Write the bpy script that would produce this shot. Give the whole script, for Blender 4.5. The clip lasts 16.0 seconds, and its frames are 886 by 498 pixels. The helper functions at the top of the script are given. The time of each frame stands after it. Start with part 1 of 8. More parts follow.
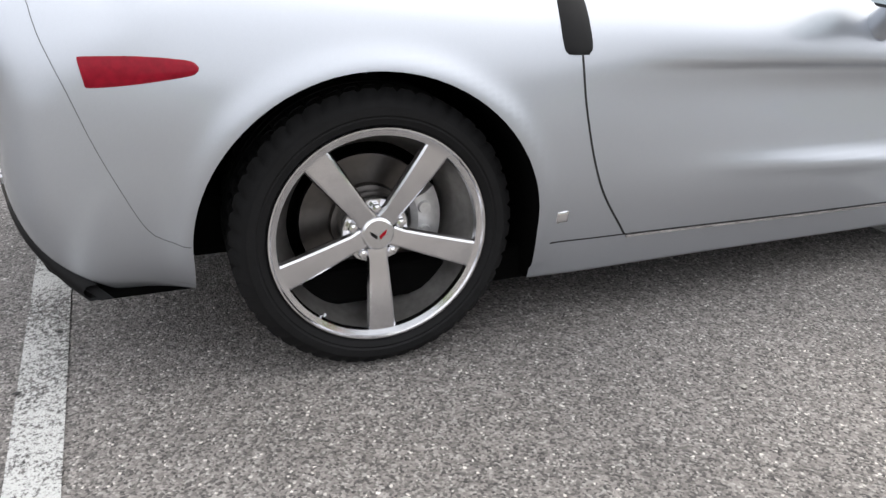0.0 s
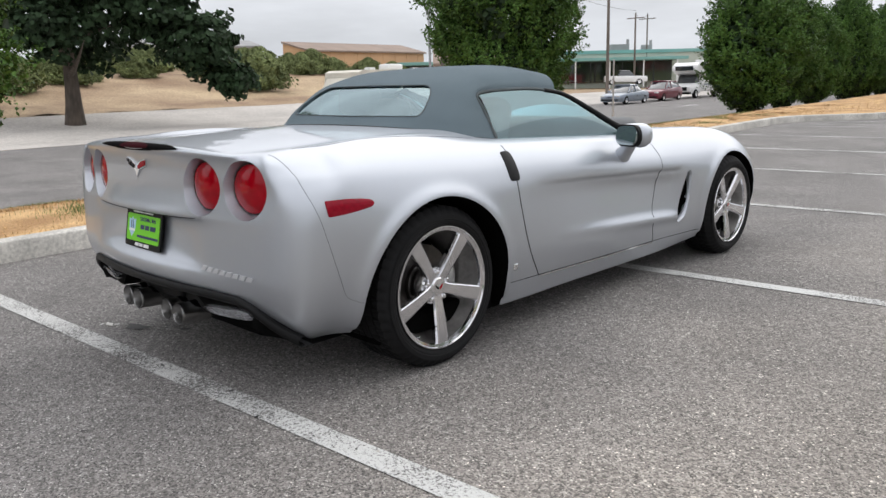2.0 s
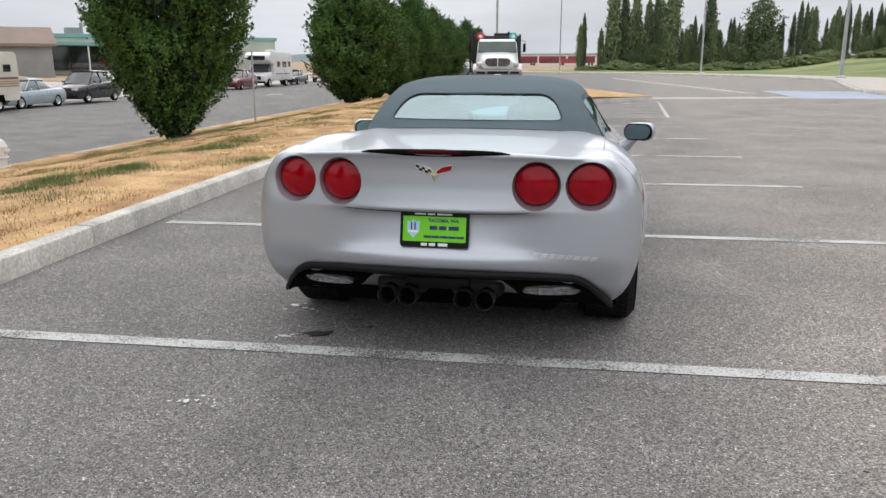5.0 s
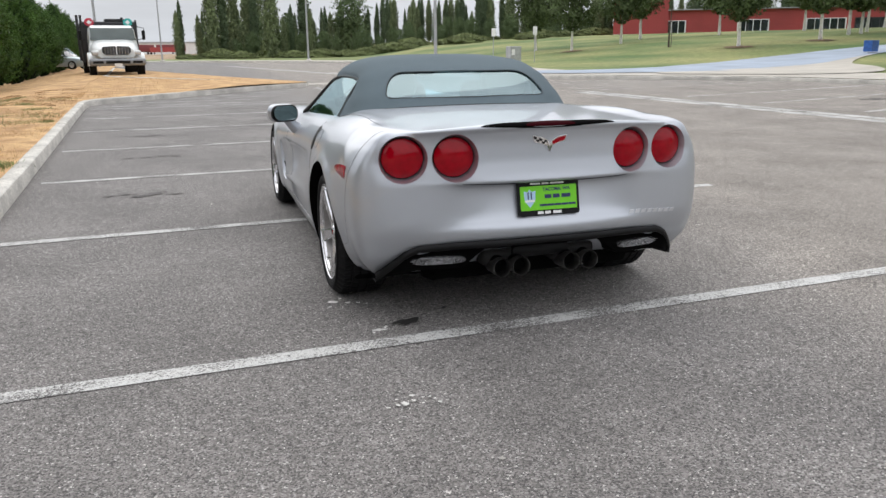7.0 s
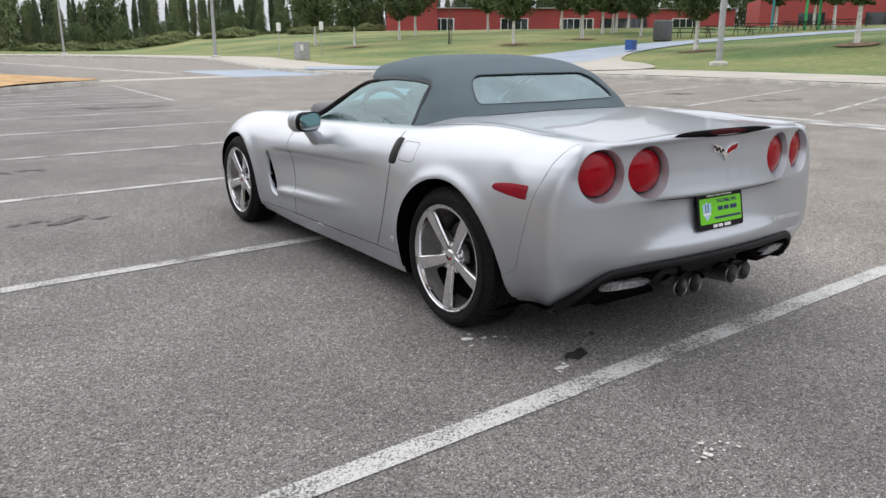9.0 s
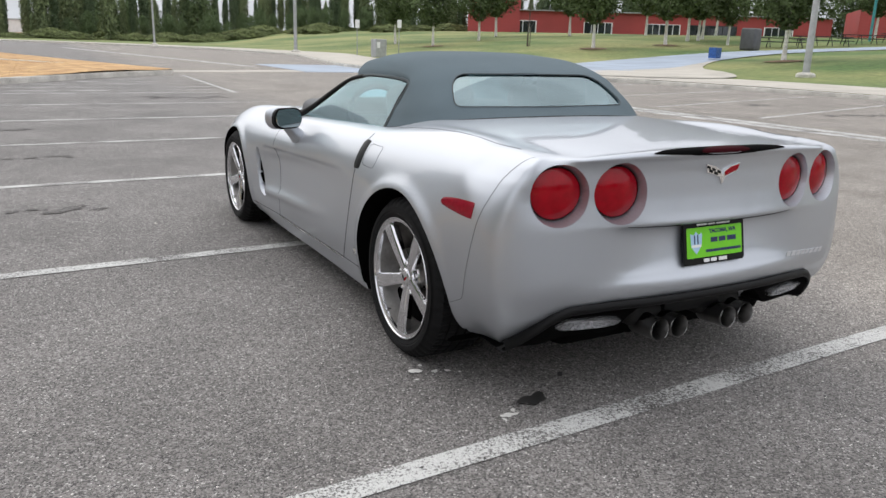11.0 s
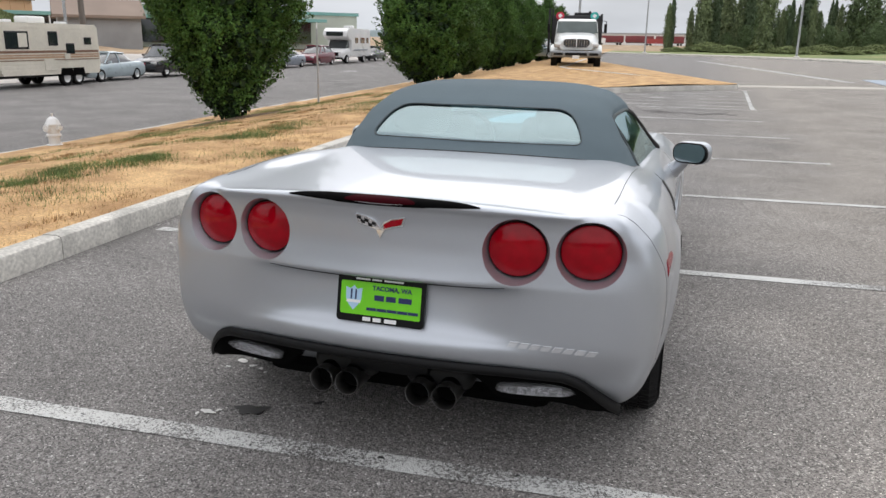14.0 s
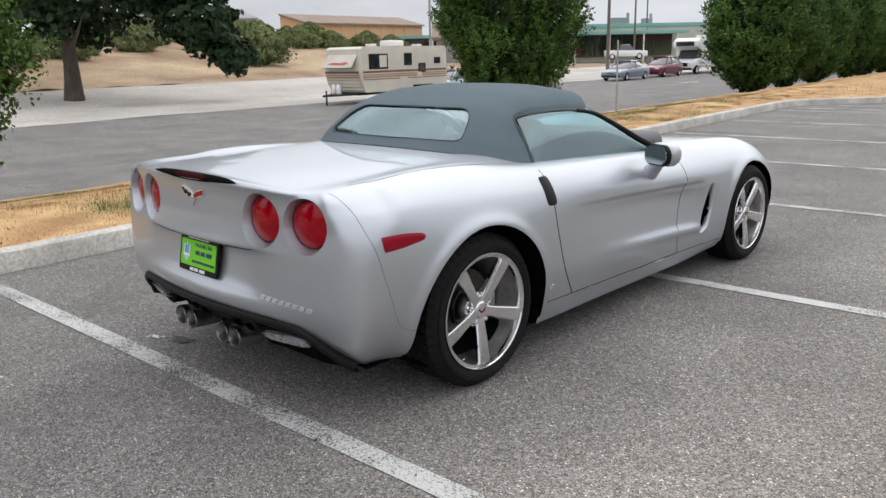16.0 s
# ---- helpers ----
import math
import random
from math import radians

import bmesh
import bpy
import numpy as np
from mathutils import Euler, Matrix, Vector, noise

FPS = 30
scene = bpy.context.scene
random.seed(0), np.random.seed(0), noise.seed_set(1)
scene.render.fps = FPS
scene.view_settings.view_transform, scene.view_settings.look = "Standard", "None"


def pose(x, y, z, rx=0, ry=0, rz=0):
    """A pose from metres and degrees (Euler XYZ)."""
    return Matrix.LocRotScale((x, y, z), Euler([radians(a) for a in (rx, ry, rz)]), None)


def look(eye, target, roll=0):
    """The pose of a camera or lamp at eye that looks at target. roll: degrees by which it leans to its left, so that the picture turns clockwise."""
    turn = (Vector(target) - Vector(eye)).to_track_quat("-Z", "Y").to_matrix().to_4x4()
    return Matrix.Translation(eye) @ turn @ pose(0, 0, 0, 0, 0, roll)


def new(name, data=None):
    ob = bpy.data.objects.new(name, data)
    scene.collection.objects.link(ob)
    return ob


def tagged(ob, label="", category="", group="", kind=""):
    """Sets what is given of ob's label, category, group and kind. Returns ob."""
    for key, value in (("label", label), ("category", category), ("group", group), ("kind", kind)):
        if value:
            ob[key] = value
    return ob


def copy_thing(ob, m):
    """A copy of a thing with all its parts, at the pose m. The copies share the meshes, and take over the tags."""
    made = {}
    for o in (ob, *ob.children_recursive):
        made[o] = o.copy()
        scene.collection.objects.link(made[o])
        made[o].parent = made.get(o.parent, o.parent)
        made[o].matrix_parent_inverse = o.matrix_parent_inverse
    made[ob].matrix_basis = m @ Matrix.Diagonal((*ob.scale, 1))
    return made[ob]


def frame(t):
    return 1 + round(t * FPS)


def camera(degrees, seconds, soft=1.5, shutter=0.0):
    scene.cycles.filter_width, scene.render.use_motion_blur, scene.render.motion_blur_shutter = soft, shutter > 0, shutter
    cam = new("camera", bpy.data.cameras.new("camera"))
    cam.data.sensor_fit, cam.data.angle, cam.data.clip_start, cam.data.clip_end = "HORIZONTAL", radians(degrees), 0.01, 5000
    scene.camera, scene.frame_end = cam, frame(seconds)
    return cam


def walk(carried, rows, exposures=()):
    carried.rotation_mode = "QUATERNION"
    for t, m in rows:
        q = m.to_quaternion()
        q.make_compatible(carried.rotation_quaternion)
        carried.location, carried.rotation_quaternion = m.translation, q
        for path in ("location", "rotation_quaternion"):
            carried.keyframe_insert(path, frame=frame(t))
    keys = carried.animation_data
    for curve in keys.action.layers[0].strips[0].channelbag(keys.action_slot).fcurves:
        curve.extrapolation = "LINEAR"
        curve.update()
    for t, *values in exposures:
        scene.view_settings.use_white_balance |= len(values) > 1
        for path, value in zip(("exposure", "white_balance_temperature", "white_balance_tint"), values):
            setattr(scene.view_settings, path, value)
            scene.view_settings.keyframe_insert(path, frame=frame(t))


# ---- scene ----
cam = camera(59.8, 16.0)
EXPOSURES = [(0.0, 0.48), (0.6, 0.35), (1.6, 0.15), (4.2, 0.05), (6.3, 0.10), (8.7, 0.10), (10.8, 0.10), (12.0, 0.04), (16.0, 0.06)]
PATH = [
    (0, (2.492, -0.415, 0.985), (0.746, 0.193, 0.224), 0.4),
    (0.5, (2.772, -0.776, 1.065), (1.058, 0.023, 0.413), 2.1),
    (1, (2.921, -1.198, 1.133), (1.295, -0.171, 0.584), 2.4),
    (1.5, (3.049, -1.65, 1.158), (1.549, -0.413, 0.688), 0.0),
    (2, (3.083, -2.168, 1.162), (1.693, -0.794, 0.74), -1.6),
    (2.5, (2.923, -2.688, 1.23), (1.648, -1.199, 0.834), -1.5),
    (3, (2.685, -3.186, 1.278), (1.573, -1.576, 0.866), -1.0),
    (3.5, (2.3, -3.604, 1.293), (1.308, -1.926, 0.847), -0.6),
    (4, (1.809, -3.841, 1.298), (0.992, -2.07, 0.855), -1.0),
    (4.2, (1.628, -3.915, 1.33), (0.868, -2.118, 0.892), -0.9),
    (6.3, (-0.748, -4.195, 1.294), (-0.497, -2.276, 0.788), -0.3),
    (6.5, (-0.943, -4.165, 1.286), (-0.617, -2.257, 0.784), -0.8),
    (7, (-1.478, -4.095, 1.283), (-0.928, -2.239, 0.78), -0.6),
    (7.5, (-1.96, -3.855, 1.283), (-1.182, -2.088, 0.765), -0.7),
    (8, (-2.37, -3.562, 1.261), (-1.421, -1.879, 0.743), -0.1),
    (8.5, (-2.74, -3.211, 1.31), (-1.686, -1.59, 0.8), -0.3),
    (8.7, (-2.86, -3.043, 1.318), (-1.792, -1.431, 0.805), 0.0),
    (10.8, (-2.378, -2.789, 1.294), (-1.419, -1.121, 0.749), 0.8),
    (11, (-2.209, -2.848, 1.293), (-1.304, -1.142, 0.776), 1.8),
    (11.5, (-1.724, -3.012, 1.336), (-0.979, -1.211, 0.887), 2.8),
    (12, (-1.213, -3.113, 1.373), (-0.676, -1.246, 0.898), 2.1),
    (12.5, (-0.684, -3.162, 1.4), (-0.377, -1.253, 0.888), 2.3),
    (13, (-0.153, -3.142, 1.423), (-0.143, -1.215, 0.889), 2.8),
    (13.5, (0.379, -3.106, 1.428), (0.081, -1.199, 0.904), 2.4),
    (14, (0.957, -3.098, 1.452), (0.354, -1.265, 0.927), 0.9),
    (14.5, (1.522, -2.991, 1.452), (0.659, -1.262, 0.938), -0.3),
    (15, (2.091, -2.889, 1.449), (0.997, -1.288, 0.96), -0.9),
    (15.5, (2.534, -2.624, 1.427), (1.317, -1.115, 0.937), -0.4),
    (16, (3.003, -2.361, 1.414), (1.628, -0.993, 0.924), -1.4),
]
walk(cam, [(t, look(eye, target, roll)) for t, eye, target, roll in PATH], EXPOSURES)

# ---- world: bright overcast sky, a soft sun behind the cloud ----
world = bpy.data.worlds.new("overcast_sky")
scene.world = world
world.use_nodes = True
wn, wl = world.node_tree.nodes, world.node_tree.links
wn.clear()


def wnode(kind, **values):
    n = wn.new(kind)
    for k, v in values.items():
        n.inputs[k].default_value = v
    return n


w_sky = wn.new("ShaderNodeTexSky")
w_sky.sky_type, w_sky.sun_disc = "NISHITA", False
w_sky.sun_elevation, w_sky.sun_rotation, w_sky.dust_density = radians(52), radians(348), 3.0
w_co = wn.new("ShaderNodeTexCoord")
w_sep = wn.new("ShaderNodeSeparateXYZ")
wl.new(w_co.outputs["Generated"], w_sep.inputs[0])
w_ramp = wn.new("ShaderNodeValToRGB")
w_ramp.color_ramp.elements[0].position, w_ramp.color_ramp.elements[0].color = 0.0, (0.66, 0.695, 0.75, 1)
w_ramp.color_ramp.elements[1].position, w_ramp.color_ramp.elements[1].color = 1.0, (1.44, 1.455, 1.52, 1)
w_ramp.color_ramp.elements.new(0.13).color = (0.86, 0.885, 0.94, 1)
w_ramp.color_ramp.elements.new(0.27).color = (1.16, 1.173, 1.24, 1)
wl.new(w_sep.outputs["Z"], w_ramp.inputs[0])
w_map = wn.new("ShaderNodeMapping")
w_map.inputs["Scale"].default_value = (1.0, 1.0, 4.5)
wl.new(w_co.outputs["Generated"], w_map.inputs[0])
w_noise = wnode("ShaderNodeTexNoise", Scale=2.6, Detail=7.0, Roughness=0.55)
wl.new(w_map.outputs[0], w_noise.inputs[0])
w_cl = wn.new("ShaderNodeMapRange")
w_cl.inputs["From Min"].default_value, w_cl.inputs["From Max"].default_value = 0.3, 0.7
w_cl.inputs["To Min"].default_value, w_cl.inputs["To Max"].default_value = 0.80, 1.15
wl.new(w_noise.outputs[0], w_cl.inputs[0])
w_mul = wn.new("ShaderNodeVectorMath")
w_mul.operation = "SCALE"
wl.new(w_ramp.outputs[0], w_mul.inputs[0])
wl.new(w_cl.outputs[0], w_mul.inputs["Scale"])
w_bg1 = wnode("ShaderNodeBackground", Strength=0.05)
wl.new(w_sky.outputs[0], w_bg1.inputs[0])
w_bg2 = wnode("ShaderNodeBackground", Strength=1.0)
wl.new(w_mul.outputs[0], w_bg2.inputs[0])
w_add = wn.new("ShaderNodeMixShader")
w_add.inputs[0].default_value = 0.9
wl.new(w_bg1.outputs[0], w_add.inputs[1])
wl.new(w_bg2.outputs[0], w_add.inputs[2])
w_out = wn.new("ShaderNodeOutputWorld")
wl.new(w_add.outputs[0], w_out.inputs[0])

sun = new("sun", bpy.data.lights.new("sun", "SUN"))
sun.data.energy, sun.data.angle, sun.data.color = 0.9, radians(80), (1.0, 0.96, 0.9)
sun.matrix_world = look((0, 0, 30), (5, -24, 0))

# ---- materials ----


def rgba(c):
    return (c[0], c[1], c[2], 1.0)


def mat(name, color, rough=0.5, metal=0.0, var=0.12, scale=6.0, fine=0.0, fscale=90.0, bump=0.0, bscale=120.0,
        coat=0.0, spec=0.5, alpha=1.0, trans=0.0, emit=0.0, second=None, isl=0.0, rvar=0.08, stretch=None):
    """A plain surface with two scales of tone and relief, in metres."""
    m = bpy.data.materials.new(name)
    m.use_nodes = True
    n, l = m.node_tree.nodes, m.node_tree.links
    b = n["Principled BSDF"]
    b.inputs["Metallic"].default_value, b.inputs["Coat Weight"].default_value = metal, coat
    b.inputs["Coat Roughness"].default_value = 0.04
    b.inputs["Specular IOR Level"].default_value = spec
    b.inputs["Transmission Weight"].default_value, b.inputs["Alpha"].default_value = trans, alpha
    co = n.new("ShaderNodeTexCoord")
    src = co.outputs["Object"]
    if stretch:
        mp = n.new("ShaderNodeMapping")
        mp.inputs["Scale"].default_value = stretch
        l.new(src, mp.inputs[0])
        src = mp.outputs[0]
    big = n.new("ShaderNodeTexNoise")
    big.inputs["Scale"].default_value, big.inputs["Detail"].default_value = scale, 5.0
    l.new(src, big.inputs[0])
    mix = n.new("ShaderNodeMixRGB")
    mix.inputs[1].default_value = rgba([c * (1 - var) for c in color])
    mix.inputs[2].default_value = rgba(second if second else [min(c * (1 + var), 1) for c in color])
    rr = n.new("ShaderNodeMapRange")
    rr.inputs["From Min"].default_value, rr.inputs["From Max"].default_value = 0.35, 0.65
    l.new(big.outputs[0], rr.inputs[0])
    l.new(rr.outputs[0], mix.inputs[0])
    out = mix.outputs[0]
    if fine:
        sm = n.new("ShaderNodeTexNoise")
        sm.inputs["Scale"].default_value, sm.inputs["Detail"].default_value = fscale, 3.0
        l.new(src, sm.inputs[0])
        mr = n.new("ShaderNodeMapRange")
        mr.inputs["From Min"].default_value, mr.inputs["From Max"].default_value = 0.3, 0.7
        mr.inputs["To Min"].default_value, mr.inputs["To Max"].default_value = 1 - fine, 1 + fine
        l.new(sm.outputs[0], mr.inputs[0])
        mu = n.new("ShaderNodeVectorMath")
        mu.operation = "SCALE"
        l.new(out, mu.inputs[0])
        l.new(mr.outputs[0], mu.inputs["Scale"])
        out = mu.outputs[0]
    if isl:
        ge = n.new("ShaderNodeNewGeometry")
        mr = n.new("ShaderNodeMapRange")
        mr.inputs["To Min"].default_value, mr.inputs["To Max"].default_value = 1 - isl, 1 + isl
        l.new(ge.outputs["Random Per Island"], mr.inputs[0])
        mu = n.new("ShaderNodeVectorMath")
        mu.operation = "SCALE"
        l.new(out, mu.inputs[0])
        l.new(mr.outputs[0], mu.inputs["Scale"])
        out = mu.outputs[0]
    l.new(out, b.inputs["Base Color"])
    ro = n.new("ShaderNodeMapRange")
    ro.inputs["To Min"].default_value, ro.inputs["To Max"].default_value = max(rough - rvar, 0.0), min(rough + rvar, 1)
    l.new(big.outputs[0], ro.inputs[0])
    l.new(ro.outputs[0], b.inputs["Roughness"])
    if emit:
        l.new(out, b.inputs["Emission Color"])
        b.inputs["Emission Strength"].default_value = emit
    if bump:
        bn = n.new("ShaderNodeTexNoise")
        bn.inputs["Scale"].default_value, bn.inputs["Detail"].default_value = bscale, 4.0
        l.new(src, bn.inputs[0])
        bu = n.new("ShaderNodeBump")
        bu.inputs["Strength"].default_value, bu.inputs["Distance"].default_value = min(bump, 1.0), 0.004
        l.new(bn.outputs[0], bu.inputs["Height"])
        l.new(bu.outputs[0], b.inputs["Normal"])
    return m


def asphalt(name, tone, stone, pebble=110.0, warm=0.96, worn=0.0):
    """Aged asphalt: dark binder, pale and dark stones of a few millimetres, broad patches of wear."""
    m = bpy.data.materials.new(name)
    m.use_nodes = True
    n, l = m.node_tree.nodes, m.node_tree.links
    b = n["Principled BSDF"]
    co = n.new("ShaderNodeTexCoord")
    vo = n.new("ShaderNodeTexVoronoi")
    vo.inputs["Scale"].default_value = pebble
    l.new(co.outputs["Object"], vo.inputs[0])
    sep = n.new("ShaderNodeSeparateColor")
    l.new(vo.outputs["Color"], sep.inputs[0])
    ramp = n.new("ShaderNodeValToRGB")
    e = ramp.color_ramp.elements
    e[0].position, e[0].color = 0.0, rgba((tone * 0.30, tone * 0.285, tone * 0.275))
    e[1].position, e[1].color = 1.0, rgba((stone * 2.0, stone * 1.9, stone * 1.8))
    e.new(0.45).color = rgba((tone, tone * 0.937, tone * 0.895))
    e.new(0.82).color = rgba((tone * 1.50, tone * 1.405, tone * 1.335))
    e.new(0.975).color = rgba((stone, stone * 0.97, stone * 0.93))
    l.new(sep.outputs[0], ramp.inputs[0])
    n2 = n.new("ShaderNodeTexNoise")
    n2.inputs["Scale"].default_value, n2.inputs["Detail"].default_value, n2.inputs["Roughness"].default_value = 0.8, 9.0, 0.66
    l.new(co.outputs["Object"], n2.inputs[0])
    mr = n.new("ShaderNodeMapRange")
    mr.inputs["From Min"].default_value, mr.inputs["From Max"].default_value = 0.3, 0.7
    mr.inputs["To Min"].default_value, mr.inputs["To Max"].default_value = 0.72, 1.24
    l.new(n2.outputs[0], mr.inputs[0])
    n3 = n.new("ShaderNodeTexNoise")
    n3.inputs["Scale"].default_value, n3.inputs["Detail"].default_value = 34.0, 4.0
    l.new(co.outputs["Object"], n3.inputs[0])
    mr3 = n.new("ShaderNodeMapRange")
    mr3.inputs["From Min"].default_value, mr3.inputs["From Max"].default_value = 0.3, 0.7
    mr3.inputs["To Min"].default_value, mr3.inputs["To Max"].default_value = 0.78, 1.22
    l.new(n3.outputs[0], mr3.inputs[0])
    mm = n.new("ShaderNodeMath")
    mm.operation = "MULTIPLY"
    l.new(mr.outputs[0], mm.inputs[0])
    l.new(mr3.outputs[0], mm.inputs[1])
    sc = n.new("ShaderNodeVectorMath")
    sc.operation = "SCALE"
    l.new(ramp.outputs[0], sc.inputs[0])
    l.new(mm.outputs[0], sc.inputs["Scale"])
    l.new(sc.outputs[0], b.inputs["Base Color"])
    b.inputs["Roughness"].default_value = 0.82
    bu = n.new("ShaderNodeBump")
    bu.inputs["Strength"].default_value, bu.inputs["Distance"].default_value = 0.75, 0.004
    l.new(vo.outputs["Distance"], bu.inputs["Height"])
    bu.invert = True
    l.new(bu.outputs[0], b.inputs["Normal"])
    return m


def worn_paint(name, color):
    """Road paint, worn through to the stones in spots."""
    m = asphalt(name, 0.12, 0.26, 165.0)
    n, l = m.node_tree.nodes, m.node_tree.links
    b = n["Principled BSDF"]
    old = b.inputs["Base Color"].links[0].from_socket
    co = n.new("ShaderNodeTexCoord")
    a = n.new("ShaderNodeTexNoise")
    a.inputs["Scale"].default_value, a.inputs["Detail"].default_value, a.inputs["Roughness"].default_value = 100.0, 6.0, 0.75
    l.new(co.outputs["Object"], a.inputs[0])
    a2 = n.new("ShaderNodeTexNoise")
    a2.inputs["Scale"].default_value, a2.inputs["Detail"].default_value = 2.2, 4.0
    l.new(co.outputs["Object"], a2.inputs[0])
    ad = n.new("ShaderNodeMath")
    ad.operation = "MULTIPLY_ADD"
    ad.inputs[1].default_value = 0.55
    l.new(a2.outputs[0], ad.inputs[0])
    l.new(a.outputs[0], ad.inputs[2])
    mr = n.new("ShaderNodeMapRange")
    mr.inputs["From Min"].default_value, mr.inputs["From Max"].default_value = 0.70, 0.79
    l.new(ad.outputs[0], mr.inputs[0])
    mx = n.new("ShaderNodeMixRGB")
    l.new(mr.outputs[0], mx.inputs[0])
    l.new(old, mx.inputs[1])
    mx.inputs[2].default_value = rgba(color)
    l.new(mx.outputs[0], b.inputs["Base Color"])
    return m


def glass(name, tint, clear=0.75, rough=0.0, least=0.07):
    """A thin tinted pane: part see-through, part mirror by Fresnel."""
    m = bpy.data.materials.new(name)
    m.use_nodes = True
    n, l = m.node_tree.nodes, m.node_tree.links
    n.clear()
    t = n.new("ShaderNodeBsdfTransparent")
    t.inputs[0].default_value = rgba([c * clear for c in tint])
    g = n.new("ShaderNodeBsdfGlossy")
    g.inputs["Roughness"].default_value = rough
    g.inputs[0].default_value = (0.76, 0.95, 0.99, 1)
    f = n.new("ShaderNodeFresnel")
    f.inputs[0].default_value = 1.5
    mr = n.new("ShaderNodeMapRange")
    mr.inputs["To Min"].default_value, mr.inputs["To Max"].default_value = least, 1.0
    l.new(f.outputs[0], mr.inputs[0])
    mx = n.new("ShaderNodeMixShader")
    l.new(mr.outputs[0], mx.inputs[0])
    l.new(t.outputs[0], mx.inputs[1])
    l.new(g.outputs[0], mx.inputs[2])
    o = n.new("ShaderNodeOutputMaterial")
    l.new(mx.outputs[0], o.inputs[0])
    return m


M = {}
M["lot"] = asphalt("lot_asphalt", 0.174, 0.34, 175.0)
# a lighter, warmer tint towards +x lifts the ground's brightness in its colour
_n, _l = M["lot"].node_tree.nodes, M["lot"].node_tree.links
_old = _n["Principled BSDF"].inputs["Base Color"].links[0].from_socket
_co = _n.new("ShaderNodeTexCoord")
_sx = _n.new("ShaderNodeSeparateXYZ")
_l.new(_co.outputs["Object"], _sx.inputs[0])
_ns = _n.new("ShaderNodeTexNoise")
_ns.inputs["Scale"].default_value, _ns.inputs["Detail"].default_value = 0.7, 5.0
_l.new(_co.outputs["Object"], _ns.inputs[0])
_ad = _n.new("ShaderNodeMath")
_ad.operation = "MULTIPLY_ADD"
_ad.inputs[1].default_value = 2.4
_l.new(_ns.outputs[0], _ad.inputs[0])
_l.new(_sx.outputs["X"], _ad.inputs[2])
_mr = _n.new("ShaderNodeMapRange")
_mr.inputs["From Min"].default_value, _mr.inputs["From Max"].default_value = 1.8, 4.0
_l.new(_ad.outputs[0], _mr.inputs[0])
_mx = _n.new("ShaderNodeMixRGB")
_mx.blend_type = "MULTIPLY"
_mx.inputs[2].default_value = (1.34, 1.29, 1.20, 1)
_l.new(_mr.outputs[0], _mx.inputs[0])
_l.new(_old, _mx.inputs[1])
_l.new(_mx.outputs[0], _n["Principled BSDF"].inputs["Base Color"])
M["road"] = asphalt("road_asphalt", 0.170, 0.26, 80.0)
M["paint_line"] = worn_paint("worn_white_paint", (0.60, 0.60, 0.58))
M["concrete"] = mat("concrete", (0.54, 0.52, 0.475), 0.85, var=0.2, scale=2.5, fine=0.22, fscale=40, bump=0.5, bscale=150)
M["walk"] = mat("sidewalk_concrete", (0.47, 0.44, 0.385), 0.85, var=0.1, scale=0.6, fine=0.1, fscale=30)
M["bluewalk"] = mat("bluish_walkway", (0.33, 0.385, 0.46), 0.8, var=0.12, scale=0.5, fine=0.08, fscale=25)
M["drygrass"] = mat("dry_grass_ground", (0.45, 0.258, 0.112), 0.95, var=0.2, scale=2.2, second=(0.62, 0.405, 0.195), fine=0.32, fscale=55, bump=0.9, bscale=70)
M["straw"] = mat("straw_blades", (0.60, 0.42, 0.20), 0.9, var=0.2, scale=2.0, second=(0.54, 0.34, 0.15), isl=0.3)
M["tuft"] = mat("brown_dry_tuft", (0.33, 0.20, 0.095), 0.9, var=0.25, scale=3.0, isl=0.35)
M["weed"] = mat("green_weed", (0.13, 0.185, 0.055), 0.8, var=0.25, scale=3.0, isl=0.3)
M["lawn"] = mat("lawn_grass", (0.105, 0.185, 0.045), 0.95, var=0.2, scale=0.11, second=(0.27, 0.275, 0.105), fine=0.25, fscale=3.0, bump=0.6, bscale=20)
M["dirt"] = mat("dry_dirt", (0.33, 0.215, 0.13), 0.95, var=0.25, scale=0.15, second=(0.46, 0.345, 0.215), fine=0.28, fscale=6.0, bump=0.6, bscale=15)
M["gravel"] = mat("pale_gravel", (0.46, 0.43, 0.395), 0.95, var=0.14, scale=0.25, fine=0.2, fscale=7.0, bump=0.6, bscale=20)
M["leaf"] = mat("hornbeam_leaf", (0.070, 0.142, 0.030), 0.6, var=0.3, scale=0.9, isl=0.5, spec=0.22)
# the broad tree's own dark leaf; also paints shade inside the hornbeams
M["leaf_dark"] = mat("dark_leaf_and_crown_shade", (0.022, 0.042, 0.018), 0.7, var=0.3, scale=0.5, isl=0.4, spec=0.2)
M["leaf_birch"] = mat("birch_leaf", (0.082, 0.115, 0.045), 0.7, var=0.3, scale=0.3, isl=0.4, spec=0.2)
M["leaf_spruce"] = mat("dark_poplar_leaf", (0.100, 0.140, 0.074), 0.7, var=0.3, scale=0.08, isl=0.4, spec=0.2)
M["leaf_poplar"] = mat("poplar_leaf", (0.165, 0.205, 0.100), 0.7, var=0.3, scale=0.08, isl=0.4, spec=0.2)
M["leaf_belt"] = mat("belt_leaf", (0.105, 0.150, 0.065), 0.7, var=0.3, scale=0.1, isl=0.4, spec=0.2)
M["leaf_shrub"] = mat("shrub_leaf", (0.170, 0.205, 0.085), 0.8, var=0.3, scale=0.3, isl=0.4, spec=0.2)
